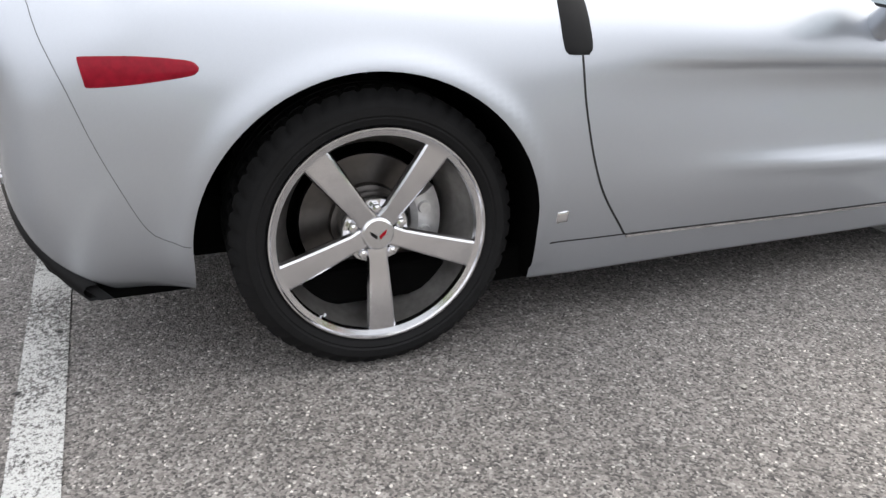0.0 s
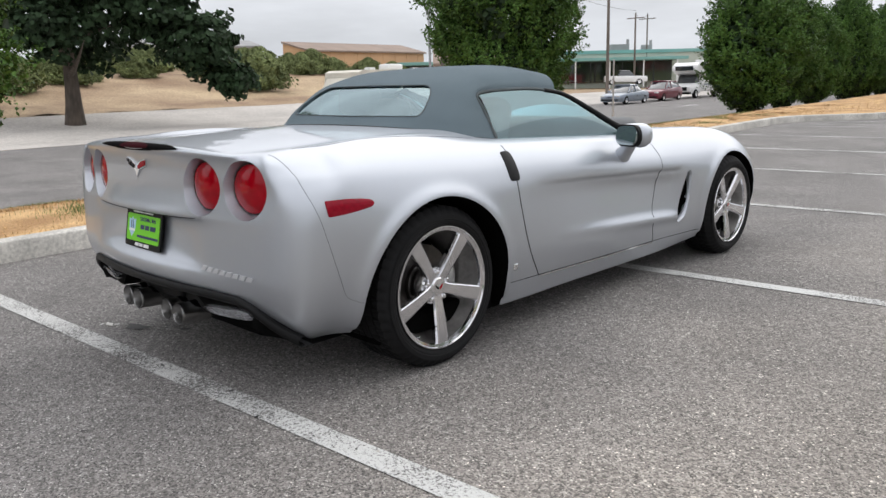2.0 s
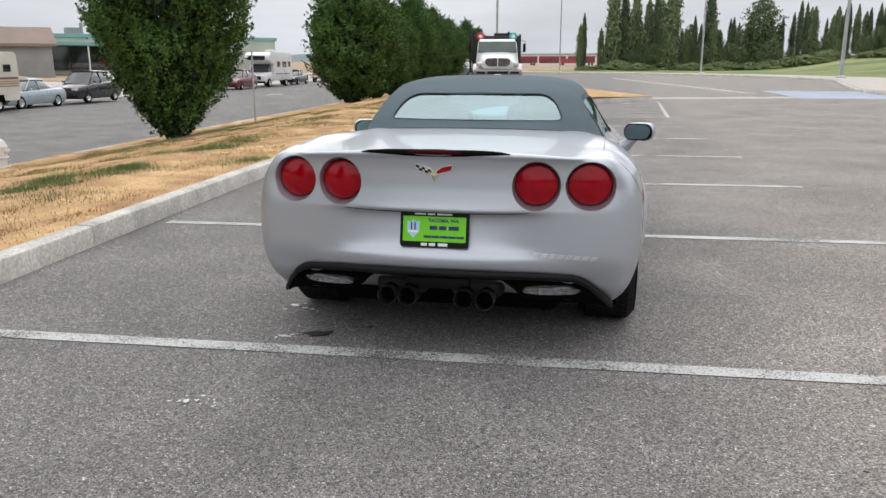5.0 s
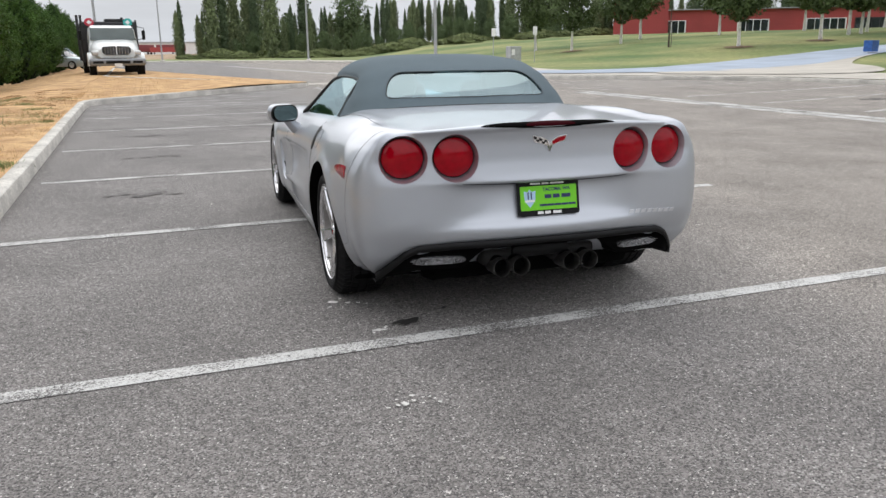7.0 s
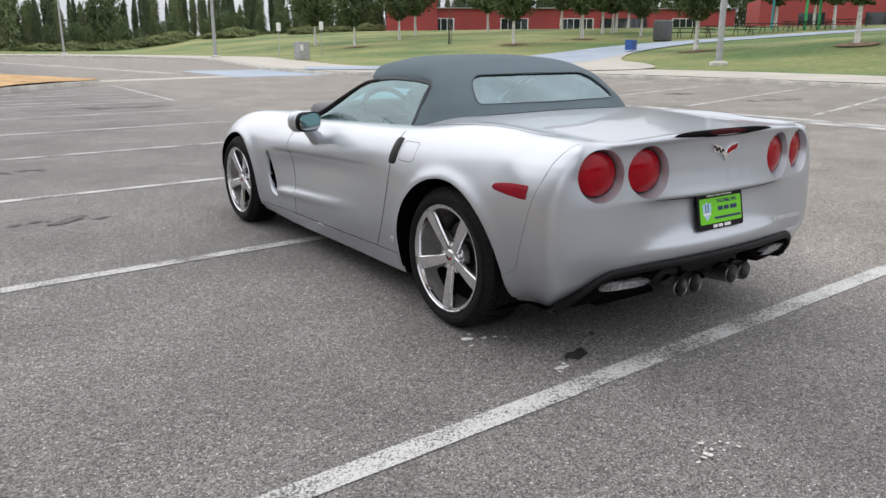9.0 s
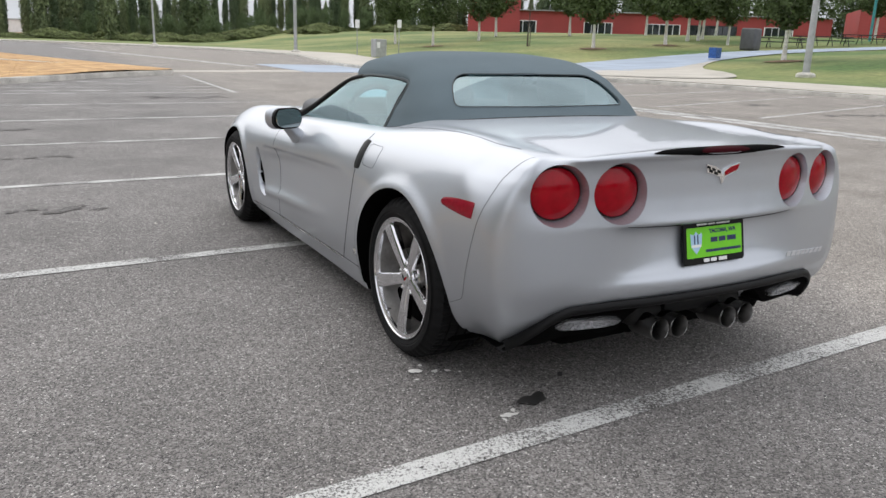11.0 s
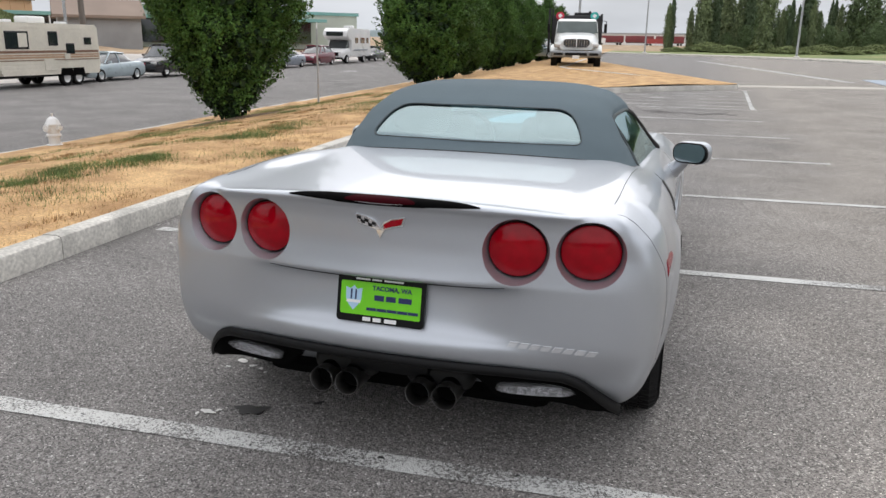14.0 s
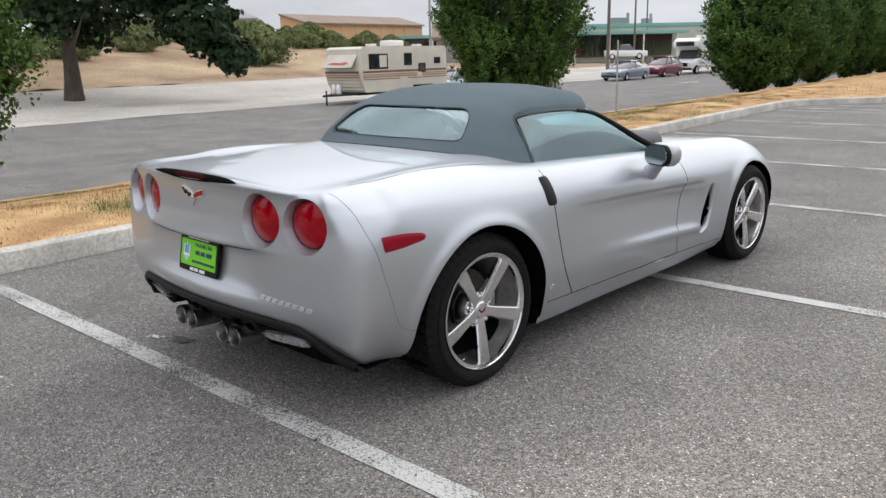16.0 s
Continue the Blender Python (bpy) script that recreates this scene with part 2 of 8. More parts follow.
M["bark"] = mat("bark", (0.085, 0.068, 0.055), 0.9, var=0.3, scale=6, bump=0.9, bscale=40, stretch=(1, 1, 0.25))
M["birchbark"] = mat("birch_bark", (0.74, 0.72, 0.68), 0.8, var=0.3, scale=5, second=(0.86, 0.84, 0.80), stretch=(1, 1, 3))
M["pole_wood"] = mat("weathered_pole", (0.16, 0.135, 0.115), 0.9, var=0.2, scale=3, stretch=(1, 1, 0.1))
M["silver"] = mat("silver_metallic_paint", (0.497, 0.524, 0.566), 0.46, 0.92, var=0.012, scale=1.2, fine=0.06, fscale=900, coat=0.8, rvar=0.02)
M["black_trim"] = mat("black_plastic", (0.004, 0.004, 0.0045), 0.5, var=0.2, scale=15, bump=0.1, bscale=500, spec=0.22)
M["gap_soft"] = mat("fine_panel_joint", (0.12, 0.12, 0.125), 0.7, var=0.1)
M["chrome_spoke"] = mat("polished_spoke", (0.70, 0.70, 0.72), 0.13, 1.0, var=0.05, rvar=0.05, scale=14)
# panel gaps; also the painted shadow line above the plate
M["gap"] = mat("dark_seam_and_shadow", (0.012, 0.012, 0.013), 0.8, var=0.1)
# black plastic taken far darker, so wells and hollows read as deep shade
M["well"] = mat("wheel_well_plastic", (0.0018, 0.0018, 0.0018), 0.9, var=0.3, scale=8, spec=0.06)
M["canvas"] = mat("grey_canvas", (0.124, 0.160, 0.180), 0.92, var=0.05, scale=3, fine=0.10, fscale=700, bump=0.35, bscale=900, spec=0.2)
M["canvas_seam"] = mat("dark_canvas_binding", (0.085, 0.10, 0.104), 0.9, var=0.1)
M["rubber"] = mat("tyre_rubber", (0.006, 0.006, 0.0065), 0.75, spec=0.25, var=0.25, scale=20, fine=0.15, fscale=150, bump=0.2, bscale=300)
M["chrome"] = mat("chrome", (0.82, 0.82, 0.83), 0.09, 1.0, var=0.03, rvar=0.04, scale=12)
M["barrel"] = mat("dusty_rim_barrel", (0.30, 0.29, 0.28), 0.36, 0.85, var=0.2, scale=9, fine=0.1, fscale=60)
M["chrome_soft"] = mat("bright_aluminium", (0.72, 0.72, 0.73), 0.22, 1.0, var=0.05, scale=20)
M["script"] = mat("bright_script", (0.59, 0.60, 0.62), 0.35, 0.4, var=0.05, scale=40)
M["tip"] = mat("brushed_exhaust_tip", (0.27, 0.265, 0.26), 0.3, 1.0, var=0.15, scale=20)
M["steel"] = mat("brake_steel", (0.11, 0.103, 0.098), 0.38, 1.0, var=0.2, scale=14)
M["steel_dark"] = mat("sooty_exhaust_steel", (0.016, 0.0155, 0.015), 0.65, 0.5, var=0.3, scale=14)
M["caliper"] = mat("cast_aluminium", (0.68, 0.68, 0.68), 0.45, 0.8, var=0.1, scale=40)
M["red_lens"] = mat("red_lens", (0.31, 0.0007, 0.008), 0.08, var=0.12, scale=30, spec=0.30)
M["red_deep"] = mat("unlit_brake_lens", (0.030, 0.0005, 0.003), 0.6, var=0.1, scale=60, spec=0.04)
M["red_rim"] = mat("dark_lens_rim", (0.030, 0.001, 0.002), 0.3, var=0.1, scale=60, spec=0.15)
M["red_dark"] = mat("dark_red_reflector", (0.24, 0.004, 0.016), 0.22, var=0.12, scale=60, spec=0.2)
M["clear_lens"] = mat("ribbed_clear_lens", (0.58, 0.58, 0.59), 0.18, 0.75, var=0.3, scale=90)
M["plate_green"] = mat("lime_plate", (0.17, 0.62, 0.012), 0.42, var=0.04, scale=20)
M["plate_blue"] = mat("blue_print", (0.014, 0.022, 0.10), 0.45, var=0.05)
M["plate_pale"] = mat("pale_blue_print", (0.42, 0.62, 0.80), 0.45, var=0.05)
M["white_print"] = mat("white_print", (0.82, 0.82, 0.82), 0.4, var=0.03)
M["white_paint"] = mat("white_vehicle_paint", (0.76, 0.76, 0.75), 0.3, var=0.05, scale=1.2, coat=0.6)
M["glass_car"] = glass("tinted_car_glass", (0.66, 0.90, 0.92), 0.86, 0.0, 0.12)
M["glass_rear"] = glass("pale_rear_glass", (0.58, 0.84, 0.92), 0.66, 0.03, 0.25)
M["glass_dark"] = mat("dark_window_glass", (0.02, 0.026, 0.03), 0.06, var=0.1, coat=1.0, spec=0.8)
M["mirror"] = mat("mirror_glass", (0.36, 0.41, 0.42), 0.02, 1.0, var=0.01, rvar=0.01)
M["interior"] = mat("grey_interior", (0.13, 0.135, 0.14), 0.7, var=0.15, scale=6)
M["interior_dark"] = mat("dark_interior", (0.05, 0.052, 0.055), 0.7, var=0.15, scale=6)
M["dark_stain"] = mat("oil_stain", (0.025, 0.024, 0.023), 0.6, var=0.3, scale=20)
M["white_stain"] = mat("dried_paint_spot", (0.66, 0.65, 0.62), 0.8, var=0.15, scale=20)


# ---- mesh helpers ----


def mesh_ob(name, bm, material, smooth=None):
    me = bpy.data.meshes.new(name)
    bm.normal_update()
    if smooth is not None:
        for f in bm.faces:
            f.smooth = True
        for e in bm.edges:
            e.smooth = not (len(e.link_faces) == 2 and e.calc_face_angle(0) > radians(smooth))
    bm.to_mesh(me)
    bm.free()
    for m in (material if isinstance(material, (list, tuple)) else [material]):
        me.materials.append(m)
    return new(name, me)


def thing(name, label, category, at=(0, 0, 0), rz=0.0, group="", kind=""):
    ob = new(name)
    ob.empty_display_size = 0.1
    ob.matrix_world = pose(at[0], at[1], at[2], 0, 0, rz)
    return tagged(ob, label, category, group, kind)


def part(name, bm, material, parent, label="", smooth=None):
    ob = mesh_ob(name, bm, material, smooth)
    ob.parent = parent
    return tagged(ob, label)


def box(bm, c, s, r=0.0, m=None, seg=2):
    """A box with centre c and size s, its edges rounded by r."""
    geo = bmesh.ops.create_cube(bm, size=1.0)["verts"]
    bmesh.ops.scale(bm, vec=s, verts=geo)
    if r:
        edges = list({e for v in geo for e in v.link_edges})
        geo = bmesh.ops.bevel(bm, geom=edges, offset=r, segments=seg, affect="EDGES", profile=0.5)["verts"]
        geo = list({v for v in geo})
    bmesh.ops.translate(bm, vec=c, verts=geo)
    if m is not None:
        bmesh.ops.transform(bm, matrix=m, verts=geo)
    return geo


def boxes(*specs):
    bm = bmesh.new()
    for s in specs:
        box(bm, *s)
    return bm


def rod(bm, a, b, r0, r1=None, n=12, caps=True):
    """A tapered round bar from a to b."""
    a, b = Vector(a), Vector(b)
    r1 = r0 if r1 is None else r1
    d = b - a
    q = d.to_track_quat("Z", "Y").to_matrix().to_4x4()
    return bmesh.ops.create_cone(bm, cap_ends=caps, segments=n, radius1=r0, radius2=r1, depth=d.length,
                                 matrix=Matrix.Translation((a + b) / 2) @ q)["verts"]


def tube(bm, pts, r, n=8, closed=False):
    """A round tube along points."""
    pts = [Vector(p) for p in pts]
    k = len(pts)
    rings = []
    for i, p in enumerate(pts):
        a = pts[(i - 1) % k] if (closed or i) else p
        b = pts[(i + 1) % k] if (closed or i < k - 1) else p
        d = (b - a).normalized()
        up = Vector((0, 0, 1)) if abs(d.z) < 0.9 else Vector((1, 0, 0))
        s = d.cross(up).normalized()
        u = s.cross(d)
        rr = r[i] if isinstance(r, (list, tuple)) else r
        rings.append([bm.verts.new(p + s * (math.cos(2 * math.pi * j / n) * rr) + u * (math.sin(2 * math.pi * j / n) * rr)) for j in range(n)])
    for i in range(k if closed else k - 1):
        r0, r1 = rings[i], rings[(i + 1) % k]
        for j in range(n):
            bm.faces.new((r0[j], r0[(j + 1) % n], r1[(j + 1) % n], r1[j]))
    if not closed:
        bm.faces.new(rings[0][::-1])
        bm.faces.new(rings[-1])


def lathe(bm, prof, n=48, axis="x", close=False):
    """Turns a profile of (along, radius) about an axis through the origin."""
    rings = []
    for a, r in prof:
        ring = []
        for j in range(n):
            t = 2 * math.pi * j / n
            c, s = math.cos(t) * r, math.sin(t) * r
            ring.append(bm.verts.new((a, c, s) if axis == "x" else (c, a, s) if axis == "y" else (c, s, a)))
        rings.append(ring)
    flip = axis == "y"
    last = len(rings) if close else len(rings) - 1
    for i in range(last):
        r0, r1 = rings[i], rings[(i + 1) % len(rings)]
        for j in range(n):
            q = (r0[j], r0[(j + 1) % n], r1[(j + 1) % n], r1[j])
            bm.faces.new(q if not flip else q[::-1])
    return rings


def prism(bm, poly, a0, a1, axis="x", mi=0):
    """A polygon drawn out along an axis: (y, z) for x, (x, z) for y, (x, y) for z."""
    def p(u, v, a):
        return (a, u, v) if axis == "x" else (u, a, v) if axis == "y" else (u, v, a)
    lo = [bm.verts.new(p(u, v, a0)) for u, v in poly]
    hi = [bm.verts.new(p(u, v, a1)) for u, v in poly]
    fs = [bm.faces.new(lo[::-1]), bm.faces.new(hi)]
    k = len(poly)
    for i in range(k):
        fs.append(bm.faces.new((lo[i], lo[(i + 1) % k], hi[(i + 1) % k], hi[i])))
    bmesh.ops.recalc_face_normals(bm, faces=fs)
    for f in fs:
        f.material_index = mi
    return lo + hi


def round_poly(w, h, r, n=6, cx=0.0, cy=0.0):
    out = []
    for sx, sy, a in ((1, 1, 0), (-1, 1, 90), (-1, -1, 180), (1, -1, 270)):
        for i in range(n + 1):
            t = radians(a + 90 * i / n)
            out.append((cx + sx * (w / 2 - r) + math.cos(t) * r, cy + sy * (h / 2 - r) + math.sin(t) * r))
    return out


def crom(pts, sub):
    """A smooth curve through points (rows of numbers)."""
    p = np.array(pts, float)
    ext = np.vstack([2 * p[0] - p[1], p, 2 * p[-1] - p[-2]])
    out = []
    for i in range(len(p) - 1):
        a, b, c, d = ext[i:i + 4]
        for k in range(sub):
            t = k / sub
            out.append(0.5 * (2 * b + (c - a) * t + (2 * a - 5 * b + 4 * c - d) * t * t + (3 * b - a - 3 * c + d) * t ** 3))
    out.append(p[-1])
    return np.array(out)


def grid_faces(bm, g, flip=False):
    """Faces over a grid of points g[i][j]."""
    vs = [[bm.verts.new(p) for p in row] for row in g]
    for i in range(len(vs) - 1):
        for j in range(len(vs[0]) - 1):
            q = (vs[i][j], vs[i + 1][j], vs[i + 1][j + 1], vs[i][j + 1])
            bm.faces.new(q[::-1] if flip else q)
    return vs


def text_mesh(body, size, material, name, parent, m, label=""):
    """Flat lettering in the built-in font, as a mesh."""
    cu = bpy.data.curves.new(name, "FONT")
    cu.body, cu.size, cu.align_x, cu.align_y, cu.extrude = body, size, "CENTER", "CENTER", 0.0004
    cu.offset = 0.0007
    tmp = bpy.data.objects.new(name, cu)
    scene.collection.objects.link(tmp)
    me = bpy.data.meshes.new_from_object(tmp.evaluated_get(bpy.context.evaluated_depsgraph_get()))
    bpy.data.objects.remove(tmp)
    me.materials.clear()
    me.materials.append(material)
    ob = new(name, me)
    ob.parent = parent
    ob.matrix_basis = m
    return tagged(ob, label)

# ---- terrain: the lot is level at 0; westward the ground falls to the road and climbs a bank, north-eastward lawns rise ----
LEAN_K = 0.0855          # the kerb line runs a little off the car's axis


def sstep(t):
    t = np.clip(t, 0, 1)
    return t * t * (3 - 2 * t)


def west(x, y):
    e = -(x + LEAN_K * y)
    near = np.interp(e, [2.9, 3.05, 4.5, 7.0, 9.3, 10.6, 11.0, 26, 38, 52, 66, 95, 220, 3000], [0.12, 0.14, 0.14, -0.18, -0.60, -0.70, -0.82, -0.82, -0.75, 0.5, 2.6, 4.0, 5.5, 9])
    far = np.interp(e, [2.9, 3.05, 4.5, 7.0, 9.3, 10.6, 11.0, 26, 38, 60, 110, 220, 3000], [0.12, 0.14, 0.14, -0.18, -0.60, -0.70, -0.82, -0.75, -0.65, -0.2, 0.9, 3.0, 9])
    s = sstep((y - 30 - 0.25 * e) / 35.0)
    return near * (1 - s) + far * s


def lawn_z(x, y):
    far = np.maximum(0, y - 45)
    rise = np.interp(x * 0.85 + (y - far) * 0.25 + 0.25 * far * sstep((x - 18) / 20.0), [20, 28, 33, 40, 52, 66, 80, 100, 140], [0.14, 0.14, 0.28, 0.62, 1.35, 2.35, 3.2, 3.4, 3.5])
    return rise + 1.0 * np.exp(-((x - 45) ** 2 + (y - 19) ** 2) / 120.0) + 0.45 * np.exp(-((x - 42) ** 2 + (y - 58) ** 2) / 160.0)


def by_e(e, y):
    return -e - LEAN_K * y


def sheet(name, es, ys, lift, material, label, category, bumpy=0.0, kind="structure"):
    """A strip of ground between lines parallel to the kerb."""
    bm = bmesh.new()
    g = []
    for e in es:
        row = []
        for y in ys:
            x = by_e(e, y)
            z = float(west(np.array(x), np.array(y))) + lift
            if bumpy:
                z += bumpy * noise.noise(Vector((x * 0.9, y * 0.9, 0))) * min(1.0, max(0.0, (e - 3.05) / 0.8))
            row.append((x, y, z))
        g.append(row)
    grid_faces(bm, g)
    ob = mesh_ob(name, bm, material, 60)
    return tagged(ob, label, category, kind=kind)


# the one sheet that carries everything, out to the horizon
xs = np.concatenate([[-3000, -1200, -500], np.arange(-260, -100, 20), np.arange(-100, 0, 4), np.arange(0, 160, 8), [220, 500, 1200, 3000]])
ys = np.concatenate([[-3000, -1000, -300, -120], np.arange(-60, 180, 6), [230, 320, 600, 1200, 3000]])
bm = bmesh.new()
gg = []
for x in xs:
    row = []
    for y in ys:
        e = -(x + LEAN_K * y)
        z = float(west(np.array(x), np.array(y))) - 0.12 if e > 4.5 else float(lawn_z(x, y)) - 0.45
        row.append((float(x), float(y), z))
    gg.append(row)
grid_faces(bm, gg, flip=True)
tagged(mesh_ob("ground", bm, M["dirt"], 60), "dry bare ground reaching to the horizon", "ground", kind="structure")

# the parking lot, with the drive that leaves it northward
bm = bmesh.new()
lot_poly = [(by_e(2.95, -60), -60), (60, -60), (40, -30), (22.6, -10), (21.0, 6), (20.4, 13), (18.9, 20), (15.1, 24.7), (11.7, 27.2), (11.6, 31), (11.8, 36), (14.1, 48), (15.6, 57),
            (14.1, 68), (8.7, 82), (-6, 98), (-40, 118), (-44, 110), (-13, 90), (by_e(2.95, 60), 60), (by_e(2.95, 17), 17)]
vs = [bm.verts.new((x, y, 0.0)) for x, y in lot_poly]
f = bm.faces.new(vs)
bmesh.ops.recalc_face_normals(bm, faces=[f])
if f.normal.z < 0:
    f.normal_flip()
bmesh.ops.triangulate(bm, faces=[f])
tagged(mesh_ob("road", bm, M["lot"]), "weathered grey asphalt of the parking lot and its drive", "asphalt", kind="structure")

# dry verge between lot and road
ys_strip = list(np.arange(-40, 60, 0.5)) + list(np.arange(60, 150, 4))
sheet("verge", [3.02, 3.1] + list(np.arange(3.2, 10.8, 0.35)), ys_strip, 0.0, M["drygrass"], "parched straw-coloured grass verge sloping to the road", "dry grass", 0.035)
sheet("street", [10.95, 14, 18, 22, 26, 27.5], list(np.arange(-60, 170, 6)), 0.0, M["road"], "grey asphalt street beyond the verge", "road")
sheet("shoulder", [27.5, 30, 33, 36, 39, 42, 45], list(np.arange(-60, 170, 3)), 0.004, M["gravel"], "pale dusty gravel shoulder", "gravel", 0.05)
sheet("bank", list(np.arange(45, 101, 2.0)), list(np.arange(-60, 80, 2.0)), 0.0, M["dirt"], "bare brown earth bank with dry grass", "bank", 0.35)


def kerb(name, line, w, z0, z1, seg, label, group):
    """Cast kerb stones butted end to end along a line, each with rounded arrises and its own slight offset."""
    p = crom(line, 24)
    d = np.concatenate([[0], np.cumsum(np.linalg.norm(np.diff(p, axis=0), axis=1))])
    n = max(1, round(d[-1] / seg))
    base = tagged(new(name), label, "kerb", kind="structure")
    prof = [(0.0, z0), (0.0, z1 - 0.03), (0.008, z1 - 0.01), (0.03, z1), (w - 0.03, z1), (w, z1 - 0.02), (w, z0)]
    for k in range(n):
        bm = bmesh.new()
        t0, t1 = d[-1] * k / n + 0.004, d[-1] * (k + 1) / n - 0.004
        m = max(2, int((t1 - t0) / 0.6) + 1)
        rows = []
        dz = random.uniform(-0.006, 0.006)
        for t in np.linspace(t0, t1, m):
            x, y = np.interp(t, d, p[:, 0]), np.interp(t, d, p[:, 1])
            x2, y2 = np.interp(t + 0.05, d, p[:, 0]), np.interp(t + 0.05, d, p[:, 1])
            x1, y1 = np.interp(t - 0.05, d, p[:, 0]), np.interp(t - 0.05, d, p[:, 1])
            v = Vector((x2 - x1, y2 - y1)).normalized()
            rows.append([(x - v.y * a, y + v.x * a, z + dz) for a, z in prof])
        vs = grid_faces(bm, rows)
        bm.faces.new([v for v in vs[0]])
        bm.faces.new([v for v in vs[-1]][::-1])
        bmesh.ops.recalc_face_normals(bm, faces=bm.faces[:])
        part("kerbstone", bm, M["concrete"], base, smooth=40)
    return base


kerb("kerb_west", [(by_e(2.92, y), y) for y in (-30, -20, -10, 0, 8, 16.2)], 0.17, -0.05, 0.155, 3.05, "pale concrete kerb along the dry verge", "kerbs")
island = [(by_e(2.92, 16.2), 16.2), (-4.1, 17.3), (-2.6, 19.1), (0.2, 22.6), (1.8, 24.2), (1.9, 25.4), (0.8, 27.2), (-2.0, 31.2), (-5.9, 37.5), (by_e(2.92, 42), 42), (by_e(2.92, 60), 60)]
kerb("kerb_island", island, 0.17, -0.05, 0.155, 3.05, "pale concrete kerb round the dry grass island", "kerbs")
kerb("kerb_street", [(by_e(10.98, y), y) for y in (80, 50, 20, 0, -30)], 0.30, -1.0, -0.76, 3.05, "concrete kerb beside the street", "kerbs")

bm = bmesh.new()
loop = [tuple(p) for p in crom(island, 8)]
loop = [(x - 0.03, y + 0.02) for x, y in loop] + [(by_e(3.3, 60), 60), (by_e(3.3, 16.5), 16.5)]
cx, cy = -2.6, 24.0
vs = [bm.verts.new((x, y, 0.13)) for x, y in loop]
f = bm.faces.new(vs)
bmesh.ops.triangulate(bm, faces=[f])
bmesh.ops.subdivide_edges(bm, edges=bm.edges[:], cuts=3, use_grid_fill=True)
for v in bm.verts:
    v.co.z = 0.125 + 0.16 * math.exp(-((v.co.x - cx) ** 2 + (v.co.y - cy) ** 2) / 14.0) + 0.02 * noise.noise(Vector((v.co.x * 0.8, v.co.y * 0.8, 0)))
bmesh.ops.recalc_face_normals(bm, faces=bm.faces[:])
if sum(f.normal.z for f in bm.faces) < 0:
    bmesh.ops.reverse_faces(bm, faces=bm.faces[:])
tagged(mesh_ob("island", bm, M["drygrass"], 60), "parched grass island at the end of the stalls", "dry grass", kind="structure")


def stripe(a, b, w=0.10, name="parking_line", label="worn white painted stall line", z=0.004, material=None):
    a, b = Vector(a), Vector(b)
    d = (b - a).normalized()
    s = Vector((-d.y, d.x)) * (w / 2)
    bm = bmesh.new()
    n = max(2, int((b - a).length / 0.25))
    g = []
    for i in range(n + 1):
        p = a.lerp(b, i / n)
        k = 1 + 0.05 * noise.noise(Vector((p.x * 3, p.y * 3, 1)))
        g.append([(p.x + s.x * k, p.y + s.y * k, z), (p.x - s.x * k, p.y - s.y * k, z)])
    grid_faces(bm, g)
    bmesh.ops.recalc_face_normals(bm, faces=bm.faces[:])
    if bm.faces[:][0].normal.z < 0:
        bmesh.ops.reverse_faces(bm, faces=bm.faces[:])
    return tagged(mesh_ob(name, bm, material or M["paint_line"]), label, "parking line", "stall lines", "structure")


GA = radians(4.0)


def from_kerb(y, length, **k):
    x = by_e(2.92, y) + 0.12
    stripe((x, y), (x + length * math.cos(GA), y + length * math.sin(GA)), **k)


for i in range(-3, 6):
    from_kerb(-1.03 + 2.755 * i, 6.0 if i else 6.4, w=0.105)
from_kerb(15.6, 6.3)
# hatched no-parking wedge before the island
for k in range(6):
    y1 = 16.9 + 1.25 * k
    y0 = y1 - 0.55
    x0 = max(-4.0, (y0 - 17.3) / 1.16 - 3.75)
    stripe((x0, y0), (2.05, y1), w=0.10)
stripe((2.05, 16.1), (2.2, 24.0))
# double line and stalls on the east side
stripe((10.55, -12), (9.00, 17.2), w=0.30)
stripe((10.97, -12), (9.42, 17.2), w=0.30)
for i in range(-5, 4):
    y = 5.4 + 2.8 * i
    stripe((11.05 - 0.05 * (y - 4), y), (19.2 - 0.05 * (y - 8), y + 2.55))
# hatched wedge at the north end of those stalls
for a, b in (((9.3, 17.6), (18.3, 20.1)), ((9.65, 18.75), (17.5, 20.95)), ((10.0, 19.9), (16.9, 21.8)), ((10.35, 21.05), (16.2, 22.7)), ((10.7, 22.2), (15.6, 23.6)), ((11.05, 23.35), (14.9, 24.4))):
    stripe(a, b)
stripe((0.2, 68), (6.6, 32.5), w=0.42)

ax_, ay_ = -22.6, 46.8
bm = bmesh.new()
bm.faces.new([bm.verts.new((ax_ + u, ay_ + v, float(west(np.array(ax_ + u), np.array(ay_ + v))) + 0.012)) for u, v in ((-.10, -1.3), (.10, -1.3), (.14, .3), (.55, .35), (-.1, 1.5), (-.65, .25), (-.14, .25))])
tagged(mesh_ob("street_arrow", bm, M["paint_line"]), "worn white arrow painted on the street", "road marking", kind="structure")

# lawns, walks and the east kerb
edge_e = [(25.0, -40), (22.5, -10), (20.9, 6), (20.3, 13), (18.8, 20), (15.0, 24.6), (11.6, 27.1), (11.5, 31), (11.7, 36), (14.0, 48), (15.5, 57), (14.0, 68), (8.6, 82), (-6.1, 98), (-40.1, 118)]
kerb("kerb_east", edge_e[::-1], 0.17, -0.05, 0.14, 3.05, "low concrete kerb of the lawn side", "kerbs")
ep = crom(edge_e, 6)


